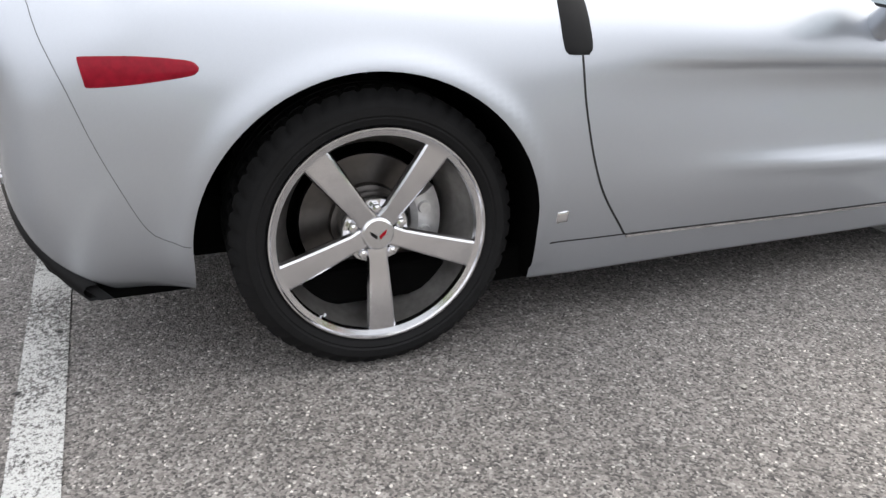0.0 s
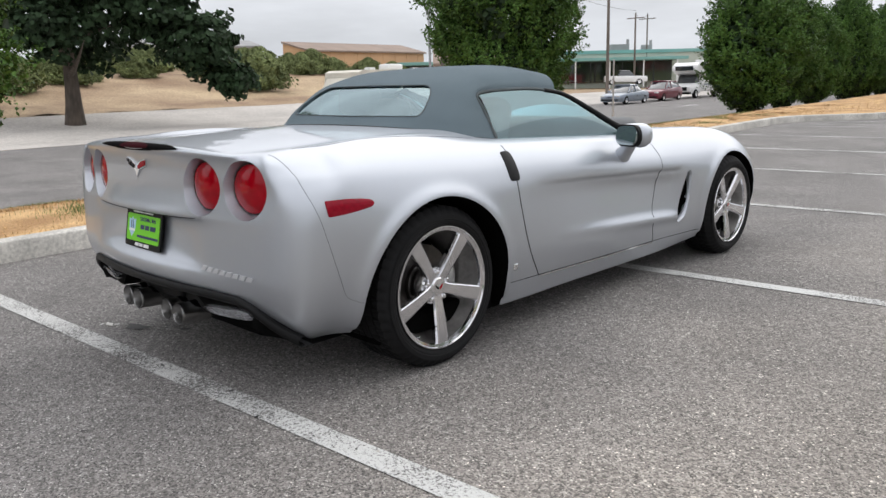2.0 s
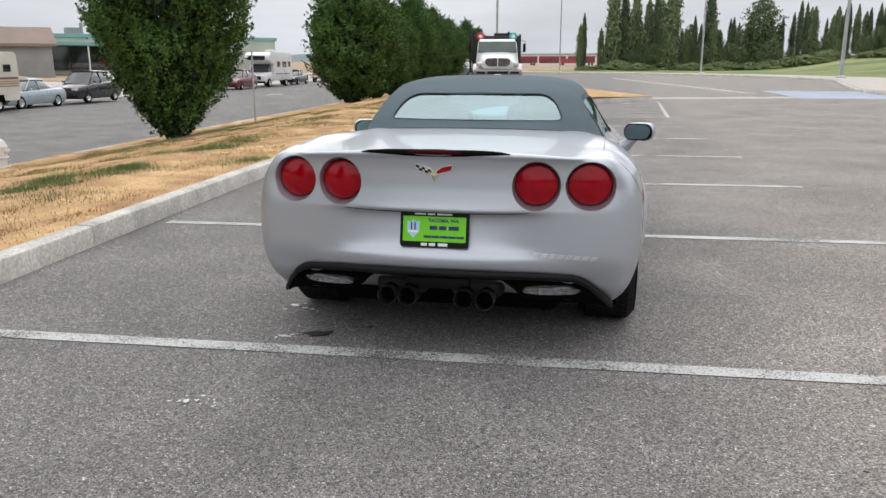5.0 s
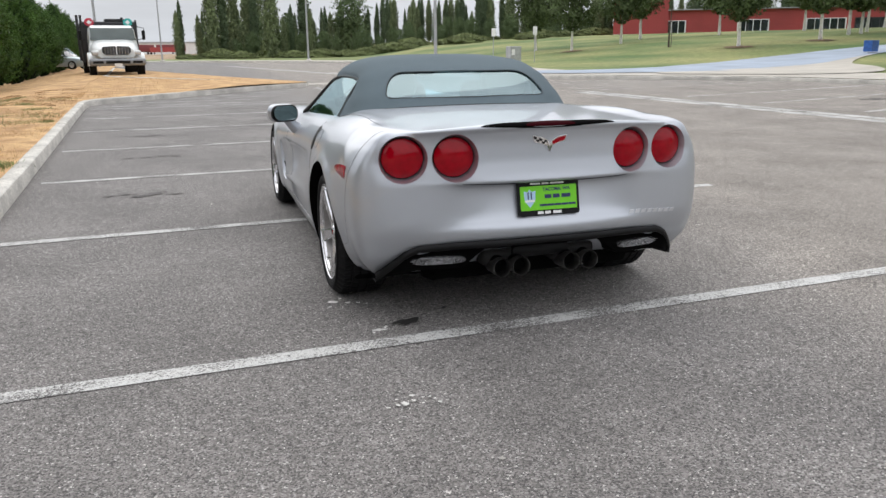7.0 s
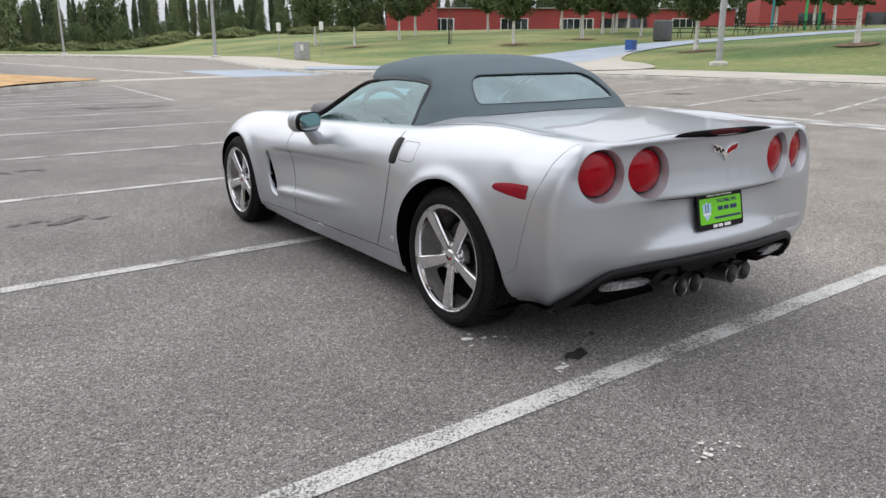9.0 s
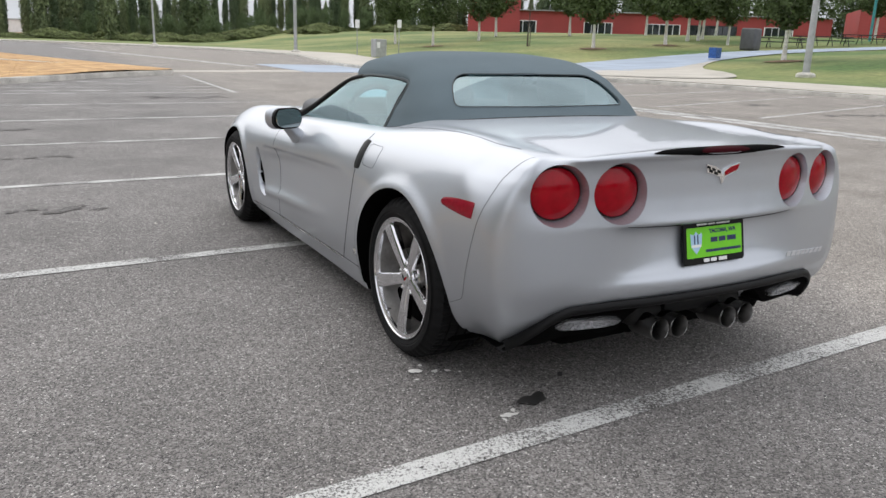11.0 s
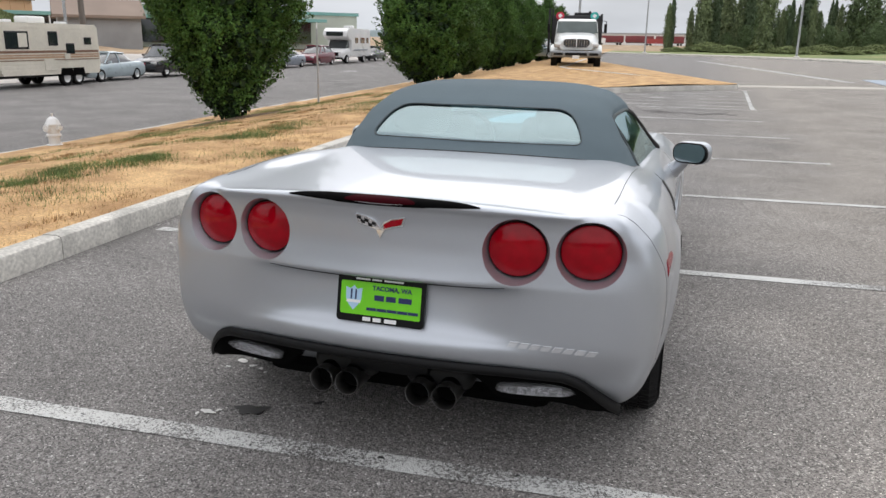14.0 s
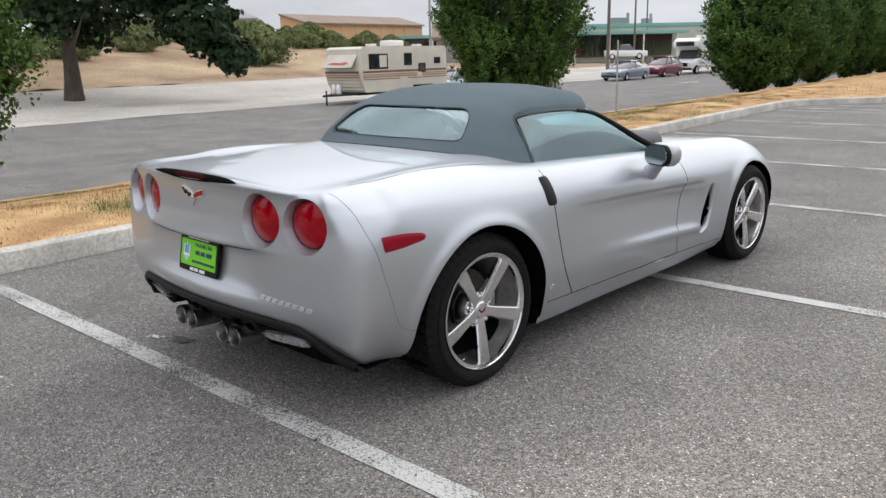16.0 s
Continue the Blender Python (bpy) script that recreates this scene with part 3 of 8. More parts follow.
def lawn_strip(name, d0, d1, n, material, label, category, lift):
    bm = bmesh.new()
    g = []
    for x, y in ep:
        row = []
        for k in range(n + 1):
            d = d0 + (d1 - d0) * (k / n) ** 1.6
            px, py = x + d * 0.93, y + d * 0.30
            row.append((px, py, float(lawn_z(px, py)) + lift + (0.04 * noise.noise(Vector((px * 0.08, py * 0.08, 3))) * min(1, max(0, (d - 6) / 15)))))
        g.append(row)
    grid_faces(bm, g)
    bmesh.ops.recalc_face_normals(bm, faces=bm.faces[:])
    if sum(f.normal.z for f in bm.faces) < 0:
        bmesh.ops.reverse_faces(bm, faces=bm.faces[:])
    return tagged(mesh_ob(name, bm, material, 60), label, category, kind="structure")


lawn_strip("lawn", 0.17, 260, 60, M["lawn"], "mown lawn rising away, green with dry patches", "lawn", -0.01)
lawn_strip("pavement", 0.172, 5.5, 5, M["walk"], "pale concrete pavement along the lawn", "pavement", 0.012)


def walkway(name, pts, material, label):
    p = crom(pts, 10)
    bm = bmesh.new()
    g = []
    for i in range(len(p)):
        a, b = p[max(i - 1, 0)], p[min(i + 1, len(p) - 1)]
        d = Vector((b[0] - a[0], b[1] - a[1])).normalized()
        g.append([(p[i][0] - d.y * s, p[i][1] + d.x * s, float(lawn_z(p[i][0] - d.y * s, p[i][1] + d.x * s)) + 0.04) for s in (-p[i][2] / 2, -p[i][2] / 6, p[i][2] / 6, p[i][2] / 2)])
    grid_faces(bm, g)
    bmesh.ops.recalc_face_normals(bm, faces=bm.faces[:])
    if bm.faces[:][0].normal.z < 0:
        bmesh.ops.reverse_faces(bm, faces=bm.faces[:])
    return tagged(mesh_ob(name, bm, material), label, "walkway", kind="structure")


walkway("walkway_blue", [(12.2, 31.5, 4.2), (16, 30, 5), (20.5, 30.2, 6.2), (26.5, 32.6, 7.0), (35, 36.2, 5.8), (42.5, 38.4, 4.6), (49, 39.2, 3.6), (60, 37.5, 3.2), (75, 34, 3.2)], M["bluewalk"], "bluish concrete walkway across the lawn")
walkway("walkway_apron", [(17.4, 26.3, 2.4), (20.4, 25.4, 6.0), (23.0, 25.2, 7.6), (26.0, 27.0, 6.0), (29.0, 29.3, 2.6), (33.0, 32.0, 1.2), (37.6, 34.6, 0.3)], M["walk"], "pale concrete apron opening to the walkway")
bm = bmesh.new()
box(bm, (9.6, 31.6, 0.004), (4.2, 8.2, 0.012))
tagged(mesh_ob("crossing_blue", bm, M["bluewalk"]), "bluish paved crossing on the drive", "paving", kind="structure")
stripe((1.9, 26.8), (11.6, 29.6), w=1.3, name="gutter_band", label="pale concrete gutter band across the drive", z=0.006, material=M["walk"])

# ---- the car: silver two-seat convertible; rear axle at the origin, nose towards +y ----
from mathutils.bvhtree import BVHTree
from mathutils.kdtree import KDTree

car = thing("car", "silver two-seat convertible sports car with grey soft top raised", "car")

# plan outline and inward direction, then the rise of the skin as (inset, height), from the sill to the shoulder
ST = [
    ((0, -0.885), (0, 1), [(.03, .41), (.006, .44), (.003, .480), (.020, .512), (.045, .565), (.060, .672), (.015, .690), (.018, .74), (.028, .87), (.036, .954)], -0.30),
    ((.25, -0.871), (0, 1), [(.03, .41), (.006, .44), (.003, .480), (.019, .512), (.043, .565), (.058, .672), (.014, .690), (.017, .74), (.027, .87), (.035, .954)], -0.29),
    ((.40, -0.850), (0, 1), [(.03, .405), (.006, .435), (.002, .480), (.012, .506), (.023, .545), (.030, .668), (.012, .694), (.014, .75), (.022, .87), (.030, .950)], -0.28),
    ((.50, -0.831), (0, 1), [(.03, .40), (.006, .43), (0, .47), (.004, .51), (.008, .57), (.012, .66), (.012, .71), (.014, .78), (.016, .875), (.026, .946)], -0.27),
    ((.675, -0.797), (-.12, 1), [(.060, .345), (.030, .385), (.009, .435), (0, .495), (.004, .57), (.010, .65), (.014, .73), (.016, .80), (.020, .874), (.036, .936)], -0.26),
    ((.800, -0.768), (-.38, .92), [(.110, .285), (.066, .325), (.026, .38), (.003, .46), (.002, .54), (.006, .64), (.011, .73), (.014, .80), (.018, .876), (.045, .933)], -0.25),
    ((.877, -0.720), (-.72, .69), [(.160, .245), (.102, .29), (.053, .352), (.021, .45), (.013, .54), (.014, .64), (.018, .73), (.020, .82), (.034, .886), (.076, .936)], -0.23),
    ((.914, -0.630), (-.93, .36), [(.178, .232), (.124, .275), (.078, .338), (.042, .44), (.030, .55), (.028, .65), (.032, .74), (.040, .836), (.068, .896), (.120, .940)], -0.20),
    ((.924, -0.46), (-1, .10), [(.150, .232), (.110, .275), (.076, .335), (.048, .44), (.032, .55), (.028, .65), (.037, .74), (.066, .843), (.115, .905), (.190, .945)], -0.12),
    ((.932, -0.15), (-1, 0), [(.06, .18), (.03, .25), (.012, .34), (0, .45), (0, .55), (.010, .65), (.030, .745), (.074, .850), (.150, .926), (.26, .968)], 0.02),
    ((.930, .20), (-1, 0), [(.06, .175), (.035, .24), (.014, .33), (.002, .44), (0, .55), (.010, .65), (.030, .74), (.073, .835), (.148, .905), (.25, .946)], 0.24),
    ((.915, .50), (-1, 0), [(.055, .158), (.038, .218), (.018, .31), (.004, .41), (.004, .53), (.012, .63), (.024, .715), (.055, .80), (.11, .868), (.20, .903)], 0.50),
    ((.905, .90), (-1, 0), [(.058, .154), (.042, .21), (.02, .29), (.006, .38), (.012, .48), (.022, .61), (.016, .685), (.030, .76), (.085, .84), (.165, .883)], 0.90),
    ((.90, 1.40), (-1, 0), [(.058, .150), (.042, .206), (.022, .28), (.010, .36), (.026, .46), (.038, .59), (.016, .655), (.034, .73), (.085, .80), (.15, .858)], 1.40),
    ((.90, 1.85), (-1, 0), [(.058, .150), (.042, .206), (.034, .28), (.036, .36), (.050, .46), (.048, .56), (.018, .62), (.032, .70), (.09, .78), (.18, .848)], 1.85),
    ((.905, 2.12), (-1, 0), [(.06, .165), (.035, .215), (.018, .29), (.008, .37), (.006, .46), (.004, .55), (.010, .62), (.036, .70), (.10, .79), (.19, .845)], 2.12),
    ((.905, 2.40), (-1, 0), [(.05, .18), (.03, .23), (.012, .31), (.004, .39), (0, .47), (.002, .55), (.012, .63), (.045, .715), (.12, .80), (.21, .842)], 2.40),
    ((.905, 2.70), (-1, 0), [(.05, .20), (.03, .26), (.012, .34), (.004, .42), (0, .50), (.004, .58), (.024, .655), (.065, .735), (.14, .80), (.22, .828)], 2.70),
    ((.88, 3.02), (-1, -.15), [(.06, .20), (.03, .26), (.012, .33), (.004, .40), (0, .47), (.006, .54), (.024, .61), (.06, .68), (.12, .74), (.20, .765)], 2.95),
    ((.78, 3.30), (-.8, -.6), [(.07, .20), (.03, .25), (.01, .31), (0, .37), (.004, .43), (.014, .49), (.034, .55), (.07, .60), (.12, .64), (.19, .665)], 3.05),
    ((.50, 3.49), (-.25, -1), [(.08, .19), (.03, .24), (.01, .29), (0, .34), (.004, .39), (.014, .44), (.034, .49), (.07, .53), (.12, .565), (.19, .59)], 3.10),
    ((0, 3.56), (0, -1), [(.08, .19), (.03, .24), (.01, .29), (0, .34), (.004, .39), (.014, .44), (.034, .48), (.07, .52), (.12, .55), (.19, .58)], 3.12),
]
SPINE_Y = [-0.9, -0.7, -0.3, 0.1, 0.25, 0.5, 1.2, 1.9, 2.1, 2.7, 3.1, 3.4]
SPINE_Z = [0.944, 0.951, 0.962, 0.971, 0.972, 0.93, 0.89, 0.885, 0.875, 0.795, 0.70, 0.60]


def body_grid():
    ctrl = []
    for (X, Y), (dx, dy), sec, ys_ in ST:
        k = math.hypot(dx, dy)
        dx, dy = dx / k, dy / k
        col = [(X + dx * i, Y + dy * i, z) for i, z in sec]
        sx, sy, sz = col[-1]
        zc = float(np.interp(ys_, SPINE_Y, SPINE_Z))
        for fr in (0.3, 0.55, 0.8, 1.0):
            yy = sy + (ys_ - sy) * fr
            zz = float(np.interp(yy, SPINE_Y, SPINE_Z)) if X < 0.7 and Y < 0 else zc
            col.append((sx * (1 - fr), yy, sz + (zz - sz) * (1 - (1 - fr) ** 1.7)))
        ctrl.append(col)
    ctrl = np.array(ctrl)                       # station, level, xyz
    a = np.array([crom(c, 7) for c in ctrl])    # fine levels
    a = np.array([crom(a[:, j], 14) for j in range(a.shape[1])])   # level, s, xyz
    a = a.transpose(1, 0, 2)
    # fair the surface along the car a little
    full = np.concatenate([a[::-1] * np.array([-1, 1, 1]), a[1:]], axis=0)
    for _ in range(42):
        full[1:-1] = 0.25 * full[:-2] + 0.5 * full[1:-1] + 0.25 * full[2:]
    for _ in range(2):
        full[:, 1:-1] = 0.25 * full[:, :-2] + 0.5 * full[:, 1:-1] + 0.25 * full[:, 2:]
    # the rear corners roll over softly from deck to flank
    ax, yy, zz = np.abs(full[:, :, 0]), full[:, :, 1], full[:, :, 2]
    w_c = (sstep((ax - 0.58) / 0.14) * sstep((-0.30 - yy) / 0.16) * sstep((zz - 0.84) / 0.06))[1:-1, 1:-1, None] * 0.9
    for _ in range(24):
        mean = 0.25 * (full[:-2, 1:-1] + full[2:, 1:-1] + full[1:-1, :-2] + full[1:-1, 2:])
        full[1:-1, 1:-1] += w_c * 0.6 * (mean - full[1:-1, 1:-1])
    # the fenders draw in towards the tail lamps
    ax, yy, zz = np.abs(full[:, :, 0]), full[:, :, 1], full[:, :, 2]
    lv = [.50, .60, .70, .75, .80, .85, .90, .92, .945, .97]
    w75 = np.interp(zz, lv, [.96, .92, .865, .848, .826, .800, .762, .743, .712, .68])
    w65 = np.interp(zz, lv, [.99, .95, .900, .880, .855, .825, .779, .755, .722, .69])
    w50 = np.interp(zz, lv, [1.06, 1.0, .955, .930, .900, .856, .798, .772, .737, .70])
    k1, k2, k3 = np.clip((-.65 - yy) / .10, 0, 1), np.clip((-.50 - yy) / .15, 0, 1), np.clip((-.28 - yy) / .22, 0, 1)
    wide = w50 + (1 - k3) * 0.30 + k2 * (w65 - w50) + k1 * (w75 - w65) + 0.012
    over = ax - (wide - 0.04)
    drawn = np.where(over > 0, wide - 0.04 * np.exp(-np.clip(over, 0, None) / 0.04), ax)
    full[:, :, 0] = np.sign(full[:, :, 0]) * drawn
    for _ in range(4):
        full[1:-1] = 0.25 * full[:-2] + 0.5 * full[1:-1] + 0.25 * full[2:]
    # the deck is one fair sheet between its lip and the soft top
    ax, yy, zz = np.abs(full[:, :, 0]), full[:, :, 1], full[:, :, 2]
    fair = 0.9445 + 0.0255 * (yy + 0.86) / 1.1 - 0.020 * (ax / 0.66) ** 2.4
    w_d = sstep((0.72 - ax) / 0.16) * sstep((yy + 0.84) / 0.09) * sstep((0.55 - yy) / 0.20) * sstep((zz - 0.90) / 0.02)
    full[:, :, 2] += w_d * (fair - zz)
    # crease along the door, hollow below it, and the ridge above the sill
    yy, zz, sg = full[:, :, 1], full[:, :, 2], np.sign(full[:, :, 0])
    on_side = (np.abs(full[:, :, 0]) > 0.75)
    zc = np.interp(yy, [0.6, 1.7, 2.0], [0.700, 0.648, 0.635])
    amp = np.interp(yy, [0.62, 0.95, 1.5, 1.95, 2.02], [0, 0.016, 0.028, 0.029, 0])
    below = np.clip(zc - zz, 0, None)
    full[:, :, 0] -= sg * on_side * amp * np.clip(below / 0.012, 0, 1) * np.exp(-below / 0.075)
    zr = np.interp(yy, [0.8, 2.0], [0.43, 0.345])
    full[:, :, 0] += sg * on_side * np.interp(yy, [0.8, 1.3, 1.9, 2.1], [0, 0.013, 0.018, 0]) * np.exp(-((zz - zr) / 0.026) ** 2)
    # the lamp panel is set in; its edge follows the deck lip and wraps round the outer lamps
    ax, az = np.abs(full[:, :, 0]), full[:, :, 2]
    d_ring = np.hypot(ax - 0.670, az - 0.806) - 0.128
    d_band = np.maximum(np.maximum(az - (0.934 - 0.02 * (ax / 0.7) ** 2), 0.70 - az), ax - 0.670)
    d_in = np.minimum(d_ring, d_band)
    k_in = np.clip(0.5 - d_in / (0.018 + 0.085 * np.clip((0.905 - az) / 0.05, 0, 1) * np.clip((ax - 0.6) / 0.08, 0, 1)), 0, 1)
    k_in = k_in * k_in * (3 - 2 * k_in) * np.clip((az - 0.69) / 0.10, 0, 1) * (yy < -0.55)
    full[:, :, 1] += 0.013 * k_in
    full[:, :, 0] -= sg * 0.013 * k_in * np.clip((ax - 0.6) / 0.25, 0, 1) * 0.5
    # flared lips round the wheel openings
    for cy, cz, r, k in ((-0.018, 0.335, 0.383, 0.951), (2.685, 0.325, 0.352, 0.885)):
        d = np.hypot((full[:, :, 1] - cy) * k, full[:, :, 2] - cz)
        w = 0.012 * np.exp(-((d - r - 0.008) / 0.032) ** 2) * (np.abs(full[:, :, 0]) > 0.8) * (full[:, :, 2] > 0.2)
        full[:, :, 0] += np.sign(full[:, :, 0]) * w
    return full


G = body_grid()
NS, NV = G.shape[:2]
bm = bmesh.new()
vs = [[bm.verts.new(p) for p in col] for col in G]
for i in range(NS - 1):
    for j in range(NV - 1):
        bm.faces.new((vs[i][j], vs[i + 1][j], vs[i + 1][j + 1], vs[i][j + 1]))
half = NS // 2
for i in range(half):
    q = (vs[i][0], vs[NS - 1 - i][0], vs[NS - 2 - i][0], vs[i + 1][0])
    if len(set(q)) == 4:
        try:
            bm.faces.new(q)
        except ValueError:
            pass
bmesh.ops.remove_doubles(bm, verts=bm.verts[:], dist=2e-4)
bmesh.ops.recalc_face_normals(bm, faces=bm.faces[:])
for f in bm.faces:
    f.smooth = True
BODY_BVH = BVHTree.FromBMesh(bm)
bm.normal_update()
kd = KDTree(len(bm.verts))
body_n = [v.normal.copy() for v in bm.verts]
for i, v in enumerate(bm.verts):
    kd.insert(v.co, i)
kd.balance()
body_me = bpy.data.meshes.new("body")
bm.to_mesh(body_me)
bm.free()
body_me.materials.append(M["silver"])
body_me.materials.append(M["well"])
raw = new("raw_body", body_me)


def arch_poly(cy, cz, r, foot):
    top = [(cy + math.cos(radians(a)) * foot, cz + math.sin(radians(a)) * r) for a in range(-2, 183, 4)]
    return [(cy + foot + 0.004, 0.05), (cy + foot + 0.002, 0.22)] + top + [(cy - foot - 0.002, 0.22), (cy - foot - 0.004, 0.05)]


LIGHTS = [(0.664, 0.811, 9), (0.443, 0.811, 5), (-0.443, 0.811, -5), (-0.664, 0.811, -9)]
# cut faces marked 1 take the near-black lining that paints the hollows' shade
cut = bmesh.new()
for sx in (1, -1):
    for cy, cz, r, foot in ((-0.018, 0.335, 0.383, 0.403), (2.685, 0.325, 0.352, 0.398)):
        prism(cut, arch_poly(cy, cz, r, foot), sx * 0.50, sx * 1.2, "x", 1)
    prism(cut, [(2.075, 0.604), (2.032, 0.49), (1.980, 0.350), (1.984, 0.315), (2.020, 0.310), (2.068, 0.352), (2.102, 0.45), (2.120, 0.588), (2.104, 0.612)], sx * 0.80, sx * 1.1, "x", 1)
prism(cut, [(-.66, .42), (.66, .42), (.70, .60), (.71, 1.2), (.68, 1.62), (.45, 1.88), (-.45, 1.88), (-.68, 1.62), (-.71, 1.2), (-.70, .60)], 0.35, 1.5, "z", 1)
for x, z, turn in LIGHTS:
    y_surf = BODY_BVH.ray_cast(Vector((x, -1.5, z)), Vector((0, 1, 0)))[0].y
    m0 = pose(x, y_surf, z, 0, 0, turn)
    ring = [m0 @ Vector((math.cos(t) * 0.1405, -0.12, math.sin(t) * 0.1405)) for t in np.linspace(0, 2 * math.pi, 48, endpoint=False)]
    back = [m0 @ Vector((math.cos(t) * 0.082, 0.075, math.sin(t) * 0.082)) for t in np.linspace(0, 2 * math.pi, 48, endpoint=False)]
    lo, hi = [cut.verts.new(p) for p in ring], [cut.verts.new(p) for p in back]
    fs = [cut.faces.new(lo[::-1]), cut.faces.new(hi)]
    for i in range(48):
        fs.append(cut.faces.new((lo[i], lo[(i + 1) % 48], hi[(i + 1) % 48], hi[i])))
    bmesh.ops.recalc_face_normals(cut, faces=fs)
    for f in fs[2:]:
        f.material_index = 0
cut_me = bpy.data.meshes.new("cut")
cut.to_mesh(cut_me)
cut.free()
cut_me.materials.append(M["silver"])
cut_me.materials.append(M["well"])
cutter = new("cutter", cut_me)
mod = raw.modifiers.new("cut", "BOOLEAN")
mod.operation, mod.object, mod.solver, mod.material_mode = "DIFFERENCE", cutter, "EXACT", "INDEX"
bpy.context.view_layer.update()
cut_body = bpy.data.meshes.new_from_object(raw.evaluated_get(bpy.context.evaluated_depsgraph_get()))
bpy.data.objects.remove(raw)
bpy.data.objects.remove(cutter)
# keep the skin's own smooth normals where the skin is left
loops_n = [None] * len(cut_body.loops)
for poly in cut_body.polygons:
    poly.use_smooth = True
    near = [kd.find(cut_body.vertices[cut_body.loops[li].vertex_index].co) for li in poly.loop_indices]
    pn = poly.normal
    hit = BODY_BVH.find_nearest(poly.center)
    skin = hit[3] < 0.0035 and hit[1].dot(pn) > 0.8
    for li, (co_, idx, dist) in zip(poly.loop_indices, near):
        if skin:
            acc = Vector((0, 0, 0))
            for c2, i2, d2 in kd.find_n(cut_body.vertices[cut_body.loops[li].vertex_index].co, 4):
                acc += body_n[i2] / (d2 + 1e-4)
            loops_n[li] = acc.normalized()
        else:
            loops_n[li] = pn.copy()
cut_body.normals_split_custom_set(loops_n)
body = new("body", cut_body)
body.parent = car


def skin(p):
    """The nearest point of the car's skin and its normal."""
    loc, nor, _, _ = BODY_BVH.find_nearest(Vector(p))
    return loc, nor


def seam(name, pts, w=0.004, lift=0.0008, material=None, parent=car, sub=10, label=""):
    """A dark panel gap laid along the skin."""
    bm = bmesh.new()
    q = [skin(p) for p in crom(pts, sub)]
    rows = []
    for i, (p, n) in enumerate(q):
        d = (q[min(i + 1, len(q) - 1)][0] - q[max(i - 1, 0)][0]).normalized()
        s = n.cross(d).normalized() * (w / 2)
        o = n * lift
        rows.append([p + s - n * 0.002, p + s * 0.9 + o, p - s * 0.9 + o, p - s - n * 0.002])
    grid_faces(bm, rows)
    bmesh.ops.recalc_face_normals(bm, faces=bm.faces[:])
    return part(name, bm, material or M["gap"], parent, label, smooth=60)


def patch(name, corners, nu, nv, lift, material, parent=car, label="", thick=0.004):
    """A panel that lies on the skin: a grid between two edge curves, with a rim down to the skin."""
    bm = bmesh.new()
    a, b = crom(corners[0], nu), crom(corners[1], nu)
    rows = []
    for i in range(len(a)):
        row = []
        for j in range(nv + 1):
            p, n = skin(a[i] + (b[i] - a[i]) * j / nv)
            edge = 0.0 if (i in (0, len(a) - 1) or j in (0, nv)) else 1.0
            row.append(p + n * (lift if edge else -0.001))
        rows.append(row)
    grid_faces(bm, rows)
    bmesh.ops.recalc_face_normals(bm, faces=bm.faces[:])
    c = bm.faces[:][len(bm.faces) // 2]
    if c.normal.dot(skin(c.calc_center_median())[1]) < 0:
        bmesh.ops.reverse_faces(bm, faces=bm.faces[:])
    return part(name, bm, material, parent, label, smooth=50)


